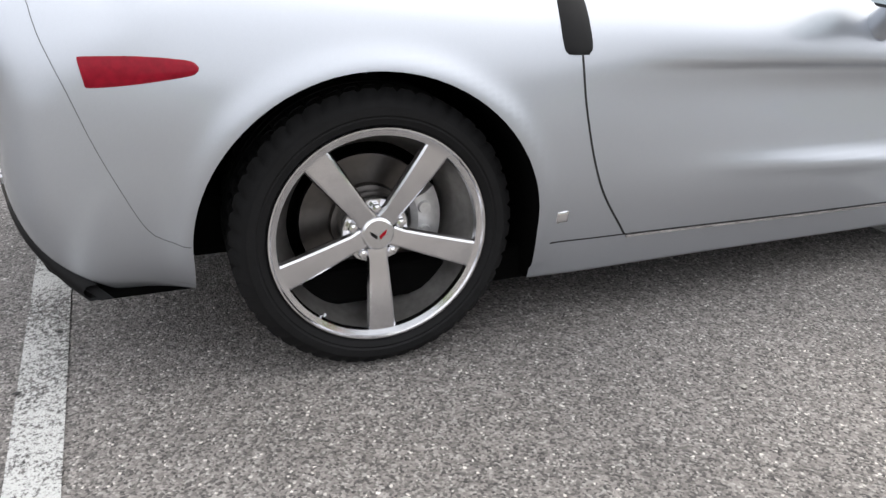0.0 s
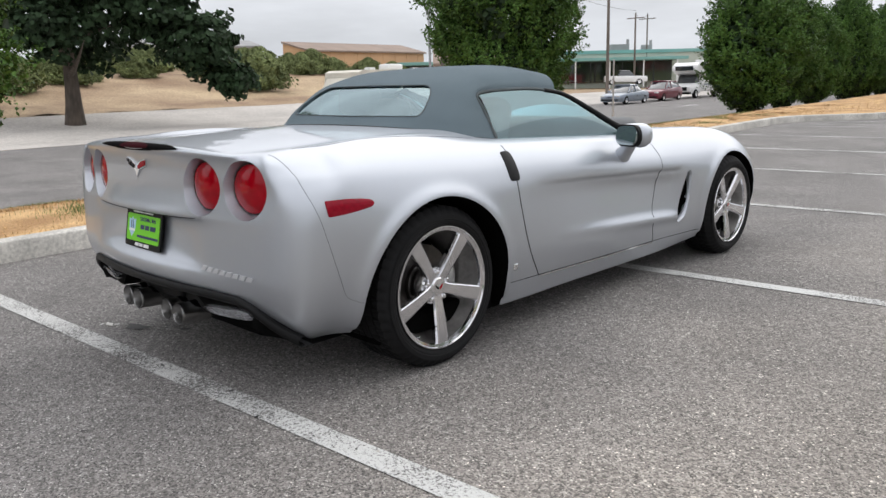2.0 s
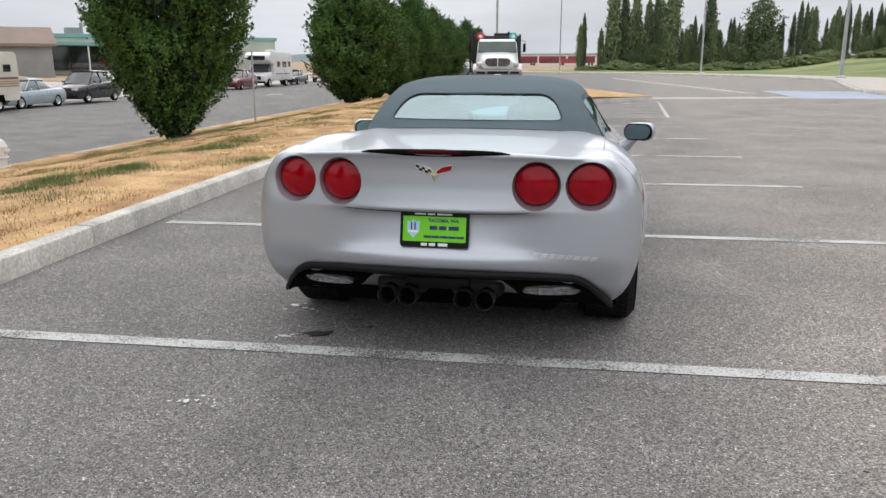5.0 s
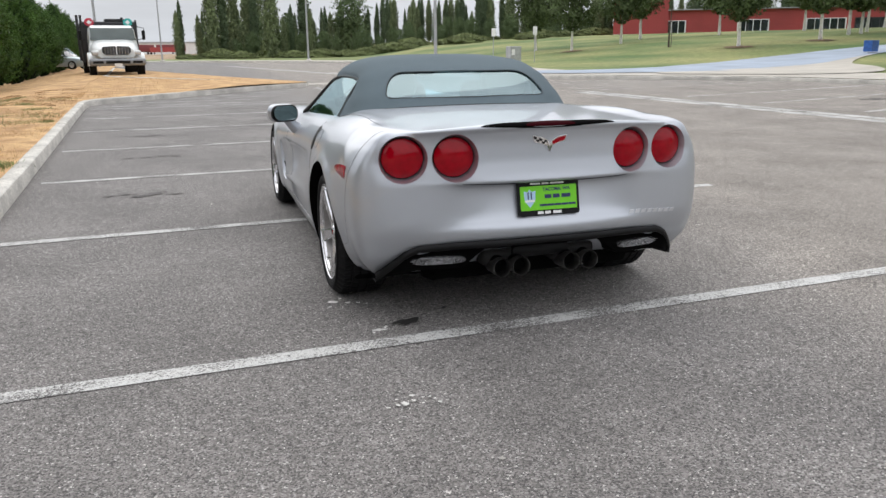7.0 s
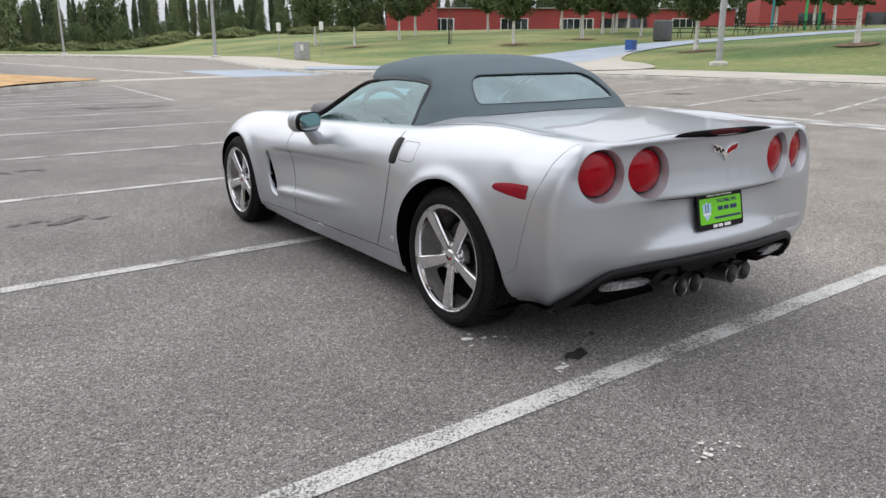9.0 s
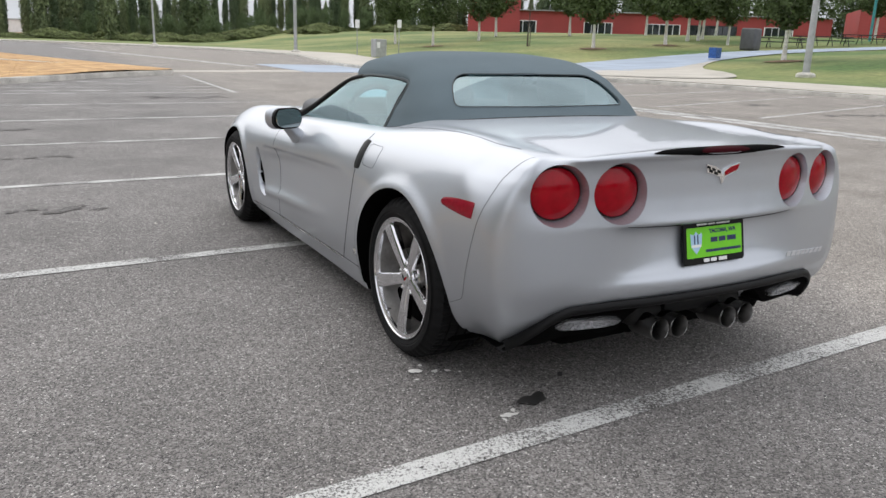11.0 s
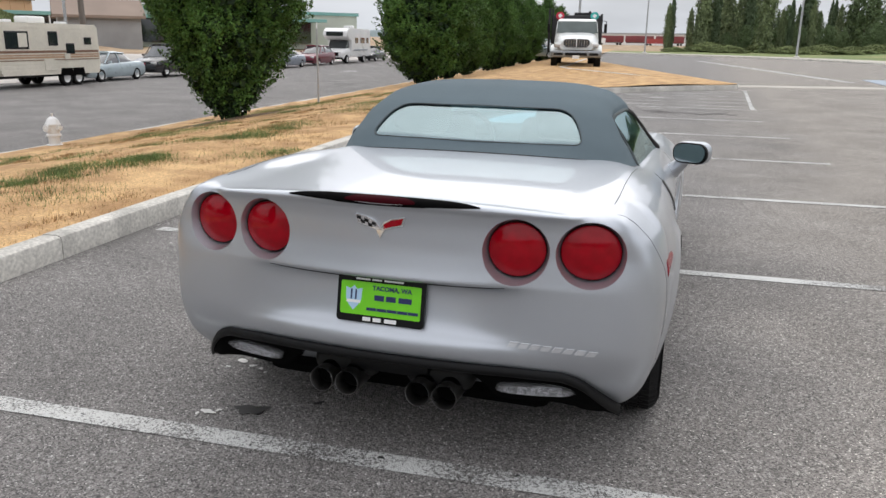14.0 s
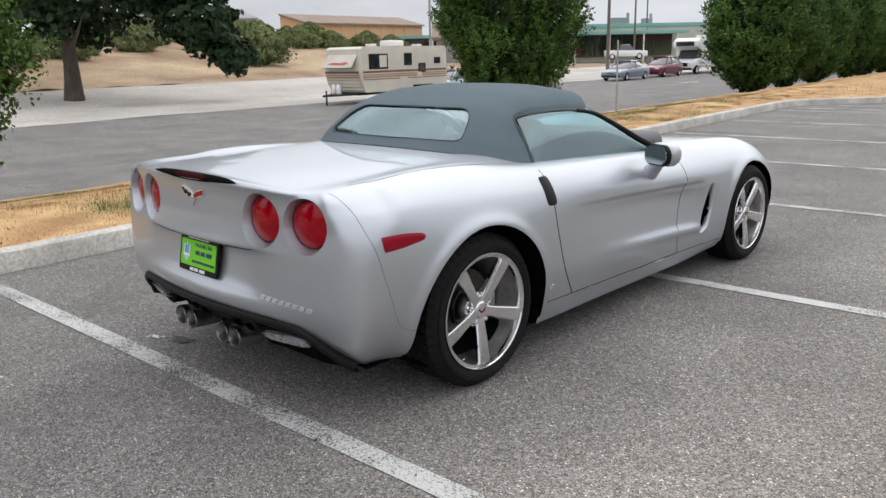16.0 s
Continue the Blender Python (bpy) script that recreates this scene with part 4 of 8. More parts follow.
for s in (1, -1):
    # door gaps, rocker gap, bumper cover gap
    seam("door_gap", [(s * .80, .50, .895), (s * .885, .488, .80), (s * .91, .502, .60), (s * .91, .555, .41), (s * .88, .655, .257)], w=0.006)
    seam("door_gap", [(s * .80, 1.78, .84), (s * .88, 1.80, .72), (s * .87, 1.78, .55), (s * .86, 1.72, .38), (s * .88, 1.74, .235)])
    seam("rocker_gap", [(s * .88, .43, .268), (s * .88, .655, .257), (s * .88, 1.2, .240), (s * .88, 1.74, .232), (s * .87, 2.27, .228)], material=M["gap"])
    seam("rocker_trim", [(s * .88, .66, .251), (s * .88, 1.2, .234), (s * .88, 1.74, .226)], w=0.009, lift=0.003, material=M["chrome"], label="thin bright sill strip")
    seam("bumper_gap", [(s * .725, -.705, .932), (s * .80, -.668, .872), (s * .84, -.648, .80), (s * .87, -.618, .716), (s * .90, -.585, .605), (s * .91, -.545, .494), (s * .91, -.505, .392), (s * .90, -.465, .364), (s * .90, -.424, .355)], w=0.0015, material=M["gap_soft"])
    seam("deck_gap", [(s * .705, -.588, .935), (s * .708, -.40, .935), (s * .708, -.15, .935), (s * .710, .10, .925), (s * .720, .38, .905)], w=0.0024, material=M["gap"])
    patch("side_marker", [[(s * .86, -.586, .760), (s * .865, -.575, .767), (s * .88, -.48, .766), (s * .90, -.388, .757), (s * .90, -.366, .742)], [(s * .86, -.580, .712), (s * .865, -.568, .704), (s * .88, -.48, .708), (s * .90, -.388, .722), (s * .90, -.368, .733)]], 8, 5, 0.003, M["red_dark"], label="dark red side marker lens")
    patch("door_handle", [[(s * .83, .452, .858), (s * .845, .440, .850), (s * .88, .436, .79), (s * .90, .440, .745), (s * .90, .452, .728)], [(s * .83, .508, .860), (s * .845, .519, .850), (s * .88, .521, .79), (s * .90, .522, .745), (s * .90, .510, .726)]], 8, 4, 0.005, M["black_trim"], label="black recessed door handle")
    patch("sill_badge", [[(s * .91, .440, .352), (s * .91, .476, .352)], [(s * .91, .440, .318), (s * .91, .476, .318)]], 6, 6, 0.004, M["chrome"], label="small bright badge")
    # bright lip along the front edge of the vent
    bm = bmesh.new()
    rows = []
    for z in np.linspace(0.306, 0.612, 15):
        y = float(np.interp(z, [0.306, 0.315, 0.352, 0.45, 0.588, 0.612], [2.000, 2.030, 2.070, 2.104, 2.122, 2.106]))
        p, n = skin((s * .9, y, z))
        rows.append([p - n * 0.03 + Vector((0, -0.006, 0)), p + n * 0.001 + Vector((0, -0.004, 0)), p + n * 0.004 + Vector((0, 0, 0)), p + n * 0.003 + Vector((0, 0.004, 0)), p - n * 0.003 + Vector((0, 0.007, 0))])
    grid_faces(bm, rows)
    bmesh.ops.recalc_face_normals(bm, faces=bm.faces[:])
    part("vent_lip", bm, M["silver"], car, smooth=60)
ring = [(-.87, .352 + .074 * max(-1, min(1, 1.25 * math.cos(t))), .808 + .062 * max(-1, min(1, 1.25 * math.sin(t)))) for t in np.linspace(0, 2 * math.pi, 28)]
seam("fuel_flap", ring, w=0.0025, sub=3, label="round-cornered fuel flap gap")


# ---- lamps, badge, lettering and plate on the tail ----
for x, z, turn in LIGHTS:
    y_s = BODY_BVH.ray_cast(Vector((x, -1.5, z)), Vector((0, 1, 0)))[0].y
    base = Matrix.Translation((x, y_s, z)) @ pose(0, 0, 0, -1.5, 0, turn) @ Matrix.Translation((0, -0.003, 0)) @ Matrix.Diagonal((0.965, 1, 0.945, 1))
    bm = bmesh.new()
    lathe(bm, [(0.066, 0.0966), (0.044, 0.0996), (0.043, 0.0955), (0.066, 0.0930)], 56, "y")
    bmesh.ops.transform(bm, matrix=base, verts=bm.verts[:])
    bmesh.ops.recalc_face_normals(bm, faces=bm.faces[:])
    lamp = part("tail_lamp", bm, M["black_trim"], car, "round red tail lamp in a dark ring", smooth=40)
    bm = bmesh.new()
    lathe(bm, [(0.062, 0.0950), (0.043, 0.0955), (0.036, 0.0948), (0.0345, 0.0930), (0.040, 0.0905)], 56, "y")
    bmesh.ops.transform(bm, matrix=base, verts=bm.verts[:])
    bmesh.ops.recalc_face_normals(bm, faces=bm.faces[:])
    part("lens_rim", bm, M["red_rim"], lamp, "dark red rim of the lens", smooth=40)
    bm = bmesh.new()
    prof = [(0.046, 0.0930), (0.036, 0.0925)] + [(0.035 - 0.018 * (1 - (r / 0.0905) ** 2) + (0.0003 * (k % 2) if r < 0.060 else 0), r) for k, r in enumerate(np.linspace(0.0905, 0.004, 24))]
    rg = lathe(bm, prof, 56, "y")
    bm.faces.new(rg[-1])
    bmesh.ops.transform(bm, matrix=base, verts=bm.verts[:])
    bmesh.ops.recalc_face_normals(bm, faces=bm.faces[:])
    part("lens", bm, M["red_lens"], lamp, "ribbed red lens", smooth=40)



def lip_strip(name, half, tall, off, material, parent, label=""):
    """A crescent over the rounded lip of the deck, from its rear face up onto the deck."""
    bm = bmesh.new()
    rows = []
    for t in np.linspace(-1, 1, 41):
        x = half * t
        h = tall * (1 - abs(t) ** 2.2)
        z_low = 0.944 - 0.3 * h
        low = BODY_BVH.ray_cast(Vector((x, -1.6, z_low)), Vector((0, 1, 0)))[0]
        y_top = low.y + 0.002 + 0.012 * (1 - abs(t) ** 3) + 0.9 * h
        top = BODY_BVH.ray_cast(Vector((x, y_top, 1.4)), Vector((0, 0, -1)))[0]
        row = [low + Vector((0, 0.002, -0.001))]
        for f in np.linspace(0, 1, 9):
            p, n = skin(low.lerp(top, f))
            row.append(p + n * off)
        rows.append(row + [top + Vector((0, 0.002, -0.001))])
    grid_faces(bm, rows)
    bmesh.ops.recalc_face_normals(bm, faces=bm.faces[:])
    if sum(f.normal.z for f in bm.faces) < 0:
        bmesh.ops.reverse_faces(bm, faces=bm.faces[:])
    return part(name, bm, material, parent, label, smooth=50)


# near-black strip laid on the lip stands for the slot's shaded hollow
slot = lip_strip("brake_light_slot", 0.330, 0.030, 0.0035, M["well"], car, "slim dark high brake lamp slot")
lip_strip("brake_lens", 0.12, 0.014, 0.0055, M["red_deep"], slot)


def on_tail(name, shapes, lift, material, parent, th=0.004, label=""):
    """Flat shapes (x, z outlines) laid on the tail panel, with thickness."""
    bm = bmesh.new()
    for poly in shapes:
        top = []
        for x, z in poly:
            p = BODY_BVH.ray_cast(Vector((x, -1.6, z)), Vector((0, 1, 0)))[0]
            top.append(Vector((x, p.y - lift, z)))
        hi = [bm.verts.new(p) for p in top]
        lo = [bm.verts.new(p + Vector((0, th + 0.002, 0))) for p in top]
        k = len(hi)
        bm.faces.new(hi)
        for i in range(k):
            bm.faces.new((hi[i], lo[i], lo[(i + 1) % k], hi[(i + 1) % k]))
    bmesh.ops.recalc_face_normals(bm, faces=bm.faces[:])
    return part(name, bm, material, parent, label)


# crossed-flags emblem as plain shapes
badge = on_tail("emblem", [[(-.086, .900), (-.040, .890), (-.012, .876), (0, .856), (.012, .876), (.040, .890), (.086, .898), (.078, .868), (.040, .860), (.014, .850), (.0, .822), (-.014, .850), (-.040, .860), (-.078, .868)]], 0.006, M["chrome"], car, label="small chrome winged emblem")
on_tail("emblem_red", [[(.013, .870), (.040, .885), (.080, .893), (.073, .872), (.040, .864), (.014, .855)]], 0.009, M["red_lens"], badge, 0.002)
sq = []
for i in range(5):
    for j in range(2):
        if (i + j) % 2 == 0:
            x0, z0 = -.080 + i * .0132, .8945 - i * .0044 - j * .0095
            sq.append([(x0, z0), (x0 + .0132, z0 - .0044), (x0 + .0132, z0 - .0139), (x0, z0 - .0095)])
on_tail("emblem_check", sq, 0.009, M["black_trim"], badge, 0.002)
# maker's lettering as plain bright bars
bars = []
for k in range(8):
    x0 = .437 + k * .0335
    zc = .508 - k * .0022
    bars.append([(x0 + .005, zc + .0085), (x0 + .031, zc + .0085), (x0 + .021, zc - .0085), (x0 - .005, zc - .0085)])
for bar in bars:
    on_tail("script_bar", [bar], 0.0035, M["script"], car, 0.002, "raised bright bar of the script")
# shadow line of the fold above the plate recess, painted as a dark strip
bm = bmesh.new()
rows = []
for t in np.linspace(-1, 1, 33):
    x = 0.42 * t
    p, n = skin((x, -0.85, 0.683 + 0.0 * t))
    h = 0.003 * (1 - t * t) + 0.0008
    rows.append([p + Vector((0, -0.0015, h)), p + Vector((0, -0.0015, -h))])
grid_faces(bm, rows)
bmesh.ops.recalc_face_normals(bm, faces=bm.faces[:])
part("recess_fold", bm, M["gap"], car)

# dealer plate: black frame, lime plate, print
PM = Matrix.Translation((0, -0.846, 0.608)) @ pose(0, 0, 0, 79, 0, 0)
plate = thing("licence_plate", "lime green dealer plate in a black frame on the tail", "licence plate")
plate.parent = None
bm = bmesh.new()
prism(bm, round_poly(0.312, 0.162, 0.012), -0.004, 0.003, "z")
bmesh.ops.transform(bm, matrix=PM, verts=bm.verts[:])
part("frame", bm, M["black_trim"], plate, "black plastic plate frame")
bm = bmesh.new()
prism(bm, round_poly(0.286, 0.112, 0.006), 0.002, 0.0045, "z")
bmesh.ops.transform(bm, matrix=PM, verts=bm.verts[:])
panel = part("panel", bm, M["plate_green"], plate, "lime green printed panel")


def print_bar(x, y, w, h, material, name="print_bar"):
    bm = bmesh.new()
    prism(bm, [(x - w / 2, y - h / 2), (x + w / 2, y - h / 2), (x + w / 2, y + h / 2), (x - w / 2, y + h / 2)], 0.0028, 0.0056, "z")
    bmesh.ops.transform(bm, matrix=PM, verts=bm.verts[:])
    part(name, bm, material, plate)


text_mesh("TACOMA, WA", 0.0215, M["plate_blue"], "place_name", plate, PM @ pose(0.040, 0.038, 0.0052), "dark blue place name")
for k, w in enumerate((.030, .030, .042)):
    print_bar((-.018, .024, .074)[k] + 0.014, 0.006, w + 0.004, 0.018, M["plate_blue"])
for k in range(5):
    print_bar(-0.030 + k * 0.037, -0.034, 0.035, 0.010, M["plate_blue"])
for k in range(3):
    print_bar((-.065, -.015, .045)[k], 0.0685, (.05, .034, .068)[k], 0.011, M["white_print"])
for k in range(3):
    print_bar((-.045, -.008, .040)[k], -0.0685, (.028, .028, .042)[k], 0.013, M["white_print"])
bm = bmesh.new()
prism(bm, [(-.125, .035), (-.108, .030), (-.096, .042), (-.084, .030), (-.066, .035), (-.068, -.005), (-.080, -.025), (-.096, -.042), (-.112, -.025), (-.123, -.005)], 0.0046, 0.0052, "z")
bmesh.ops.transform(bm, matrix=PM, verts=bm.verts[:])
part("print_shield", bm, M["plate_pale"], plate, "pale blue shield shape")
print_bar(-.104, .012, .006, .034, M["plate_blue"])
print_bar(-.088, .012, .006, .034, M["plate_blue"])
print_bar(-.096, -.012, .05, .010, M["white_print"])

# black valance under the tail with two ribbed lamps, and four exhaust tips
band, recess = [], []
for t in np.linspace(-1, 1, 73):
    x = 0.776 * t
    a = abs(x)
    top = float(np.interp(a, [0, .45, .61, .662, .720, .776], [.428, .424, .414, .388, .325, .258]))
    low = float(np.interp(a, [0, .30, .36, .40, .65, .73, .776], [.378, .376, .335, .292, .284, .258, .222]))
    hit = BODY_BVH.ray_cast(Vector((x, -1.6, top + 0.022)), Vector((0, 1, 0)))[0]
    y0 = hit.y if hit and hit.y < -0.5 else float(np.interp(a, [0, .4, .675, .8, .83], [-.88, -.84, -.78, -.70, -.63]))
    thick = float(np.interp(a, [0, .6, .8], [.027, .030, .034]))
    band.append([(x, y0 + .02, top + .004), (x, y0 - .003, top + .002), (x, y0 - .011, top - .010), (x, y0 - .010, top - thick * .7), (x, y0 - .002, top - thick), (x, y0 + .05, top - thick)])
    f = float(np.interp(a, [.60, .68], [0, 1]))
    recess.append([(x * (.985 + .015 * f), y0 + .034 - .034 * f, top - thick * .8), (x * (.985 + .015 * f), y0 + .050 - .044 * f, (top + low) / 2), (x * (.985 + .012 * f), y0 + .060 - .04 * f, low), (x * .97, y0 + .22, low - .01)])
# the valance sheet is near-black, standing for the shaded void behind the band
for nm, rows, m_, lb in (("valance_band", band, M["black_trim"], "black ridge along the lower edge of the bumper"), ("valance", recess, M["well"], "black valance recess, its deep shade painted in")):
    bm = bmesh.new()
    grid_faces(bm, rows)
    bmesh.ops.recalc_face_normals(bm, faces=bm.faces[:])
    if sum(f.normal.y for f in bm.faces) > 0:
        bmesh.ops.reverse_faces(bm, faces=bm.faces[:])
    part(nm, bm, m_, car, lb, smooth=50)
# third block is added low under the tail to keep the ground there dark
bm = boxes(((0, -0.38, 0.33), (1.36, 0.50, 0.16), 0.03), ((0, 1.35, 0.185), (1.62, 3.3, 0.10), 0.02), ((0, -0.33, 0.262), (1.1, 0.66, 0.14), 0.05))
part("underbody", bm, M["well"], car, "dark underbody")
for s in (1, -1):
    bm = bmesh.new()
    rows = []
    n = 36
    for k in range(n + 1):
        t = 2 * k / n - 1
        x = s * (0.395 + 0.245 * k / n)
        y0 = -0.876 + 0.22 * x * x
        h = 0.004 + 0.0165 * math.sqrt(max(0.0, 1 - abs(t) ** 3.2))
        zc = 0.336 - 0.004 * k / n
        row = [(x, y0 + 0.052, zc + h + .003)]
        for i in range(13):
            f = 1 - 2 * i / 12
            row.append((x, y0 + 0.034 - 0.008 * f - 0.010 * (i % 2) - 0.0008 * (k % 2), zc + h * f))
        rows.append(row + [(x, y0 + 0.064, zc - h - .003)])
    grid_faces(bm, rows)
    bmesh.ops.recalc_face_normals(bm, faces=bm.faces[:])
    if sum(f.normal.y for f in bm.faces) > 0:
        bmesh.ops.reverse_faces(bm, faces=bm.faces[:])
    part("reversing_lamp", bm, M["clear_lens"], car, "ribbed clear reversing lamp")
for x in (-0.226, -0.130, 0.130, 0.226):
    bm = bmesh.new()
    lathe(bm, [(0.12, 0.042), (0.0, 0.0435), (-0.010, 0.0445), (-0.013, 0.0425), (-0.010, 0.0405), (0.12, 0.039)], 32, "y")
    bmesh.ops.recalc_face_normals(bm, faces=bm.faces[:])
    bmesh.ops.transform(bm, matrix=Matrix.Translation((x, -0.836, 0.287)) @ pose(0, 0, 0, -4, 0, 0), verts=bm.verts[:])
    tip = part("exhaust_tip", bm, M["tip"], car, "round brushed steel exhaust tip", smooth=40)
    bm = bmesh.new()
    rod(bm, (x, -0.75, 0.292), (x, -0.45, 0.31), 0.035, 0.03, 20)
    # near-black plug paints the darkness inside the pipe mouth
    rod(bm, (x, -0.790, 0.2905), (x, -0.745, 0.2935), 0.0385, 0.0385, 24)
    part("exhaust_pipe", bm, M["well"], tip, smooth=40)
for s in (1, -1):
    bm = bmesh.new()
    box(bm, (s * 0.176, -0.655, 0.318), (0.25, 0.22, 0.10), 0.045, None, 4)
    part("muffler", bm, M["steel_dark"], car, "stained steel muffler", smooth=40)
# heat shield between
bm = bmesh.new()
box(bm, (0, -0.70, 0.34), (0.30, 0.16, 0.06), 0.02)
part("muffler_bracket", bm, M["black_trim"], car, smooth=40)


# ---- soft top ----
TOP = [
    [(0, .215, .966), (0, .28, 1.02), (0, .42, 1.13), (0, .60, 1.207), (0, .82, 1.245), (0, 1.05, 1.250), (0, 1.26, 1.222)],
    [(.30, .222, .962), (.305, .285, 1.018), (.315, .42, 1.125), (.32, .60, 1.203), (.32, .82, 1.240), (.32, 1.05, 1.243), (.32, 1.25, 1.215)],
    [(.54, .262, .950), (.53, .315, 1.01), (.505, .43, 1.105), (.495, .60, 1.182), (.50, .82, 1.212), (.505, 1.05, 1.213), (.505, 1.21, 1.190)],
    [(.665, .37, .920), (.645, .42, .985), (.605, .50, 1.075), (.570, .60, 1.140), (.575, .82, 1.162), (.585, 1.03, 1.160), (.588, 1.17, 1.143)],
    [(.715, .565, .893), (.672, .572, .965), (.622, .578, 1.04), (.580, .590, 1.108), (.592, .80, 1.124), (.604, 1.0, 1.122), (.612, 1.14, 1.103)],
]
half_top = np.array([crom(r, 8) for r in TOP])
half_top = np.array([crom(half_top[:, j], 8) for j in range(half_top.shape[1])]).transpose(1, 0, 2)
full_top = np.concatenate([half_top[::-1] * np.array([-1, 1, 1]), half_top[1:]], axis=0)
for _ in range(2):
    full_top[:, 1:-1] = 0.25 * full_top[:, :-2] + 0.5 * full_top[:, 1:-1] + 0.25 * full_top[:, 2:]
    full_top[1:-1] = 0.25 * full_top[:-2] + 0.5 * full_top[1:-1] + 0.25 * full_top[2:]
# slight sag between the bows
u = np.linspace(0, 1, full_top.shape[1])
full_top[:, :, 2] -= (0.004 * np.sin(u * math.pi * 5.0) ** 2)[None, :]
bm = bmesh.new()
vs = grid_faces(bm, [[tuple(p) for p in r] for r in full_top])
bmesh.ops.recalc_face_normals(bm, faces=bm.faces[:])
bm.normal_update()
if sum(f.normal.z for f in bm.faces) < 0:
    bmesh.ops.reverse_faces(bm, faces=bm.faces[:])
TOP_BVH = BVHTree.FromBMesh(bm)
bmesh.ops.solidify(bm, geom=bm.faces[:], thickness=0.012)
for f in bm.faces:
    f.smooth = True
raw_me = bpy.data.meshes.new("soft_top")
bm.to_mesh(raw_me)
bm.free()
raw_me.materials.append(M["canvas"])
raw = new("raw_top", raw_me)


def win_poly(grow=0.0):
    """Outline of the rear window as seen square on, as (x, z)."""
    pts = []
    for x, z, r in ((.490, 1.014, .040), (.425, 1.152, .095), (-.425, 1.152, .095), (-.490, 1.014, .040)):
        pts.append((x, z, r))
    out = []
    k = len(pts)
    for i in range(k):
        p, a, b = Vector(pts[i][:2]), Vector(pts[i - 1][:2]), Vector(pts[(i + 1) % k][:2])
        r = pts[i][2]
        p0, p1 = p + (a - p).normalized() * r, p + (b - p).normalized() * r
        for t in np.linspace(0, 1, 8):
            q = p0.lerp(p, t).lerp(p.lerp(p1, t), t)
            out.append((q.x, q.y))
    fine = []
    for a, b in zip(out, out[1:] + out[:1]):
        n = max(1, round(math.dist(a, b) / 0.06))
        fine += [(a[0] + (b[0] - a[0]) * j / n, a[1] + (b[1] - a[1]) * j / n) for j in range(n)]
    out = fine
    c = Vector((0, 1.08))
    return [((Vector(q) - c) * (1 + grow / (Vector(q) - c).length) + c) for q in out]


cut = bmesh.new()
prism(cut, [tuple(q) for q in win_poly()], 0.0, 0.62, "y", 0)
cut_me = bpy.data.meshes.new("cut")
cut.to_mesh(cut_me)
cut.free()
cutter = new("cutter", cut_me)
mod = raw.modifiers.new("cut", "BOOLEAN")
mod.operation, mod.object, mod.solver = "DIFFERENCE", cutter, "EXACT"
bpy.context.view_layer.update()
top_me = bpy.data.meshes.new_from_object(raw.evaluated_get(bpy.context.evaluated_depsgraph_get()))
bpy.data.objects.remove(raw)
bpy.data.objects.remove(cutter)
for p in top_me.polygons:
    p.use_smooth = True
tb = bmesh.new()
tb.from_mesh(top_me)
for e in tb.edges:
    e.smooth = not (len(e.link_faces) == 2 and e.calc_face_angle(0) > radians(35))
tb.to_mesh(top_me)
tb.free()
soft = new("soft_top", top_me)
soft.parent = car
tagged(soft, "slate grey canvas soft top, raised")


def top_at(x, z):
    hit = TOP_BVH.ray_cast(Vector((x, -0.5, z)), Vector((0, 1, 0)))
    return hit[0], hit[1]


bm = bmesh.new()
rows = []
wp = [Vector(q) for q in win_poly(0.004)]
cen = Vector((0, 1.08))
cvert = None
rings = []
for fr in (1.0, 0.85, 0.65, 0.45, 0.25, 0.08):
    ring = []
    for q in wp:
        p2 = cen + (q - cen) * fr
        h = top_at(p2.x, p2.y)
        ring.append(bm.verts.new(h[0] + Vector((0, 0.005, -0.004))))
    rings.append(ring)
k = len(wp)
for a, b in zip(rings, rings[1:]):
    for i in range(k):
        bm.faces.new((a[i], a[(i + 1) % k], b[(i + 1) % k], b[i]))
bm.faces.new(rings[-1])
bmesh.ops.recalc_face_normals(bm, faces=bm.faces[:])
if sum(f.normal.z for f in bm.faces) < 0:
    bmesh.ops.reverse_faces(bm, faces=bm.faces[:])
rear_glass = part("rear_window", bm, M["glass_rear"], soft, "pale heated rear window glass", smooth=60)
bm = bmesh.new()
tube(bm, [top_at(q.x, q.y)[0] + Vector((0, -0.001, 0.0)) for q in wp], 0.0030, 6, True)
part("window_rim", bm, M["canvas_seam"], soft, smooth=60)


def binding(name, path, r=0.005, material=None):
    bm = bmesh.new()
    tube(bm, path, r, 6)
    part(name, bm, material or M["canvas_seam"], soft, smooth=60)


binding("base_binding", [tuple(p + np.array((0, -0.002, 0.002))) for p in full_top[:, 0]], 0.006, M["gap"])
for s in (1, -1):
    binding("window_weatherstrip", [Vector(p) + Vector((s * 0.002, 0, -0.004)) for p in half_top[-1] * np.array([s, 1, 1])], 0.009)

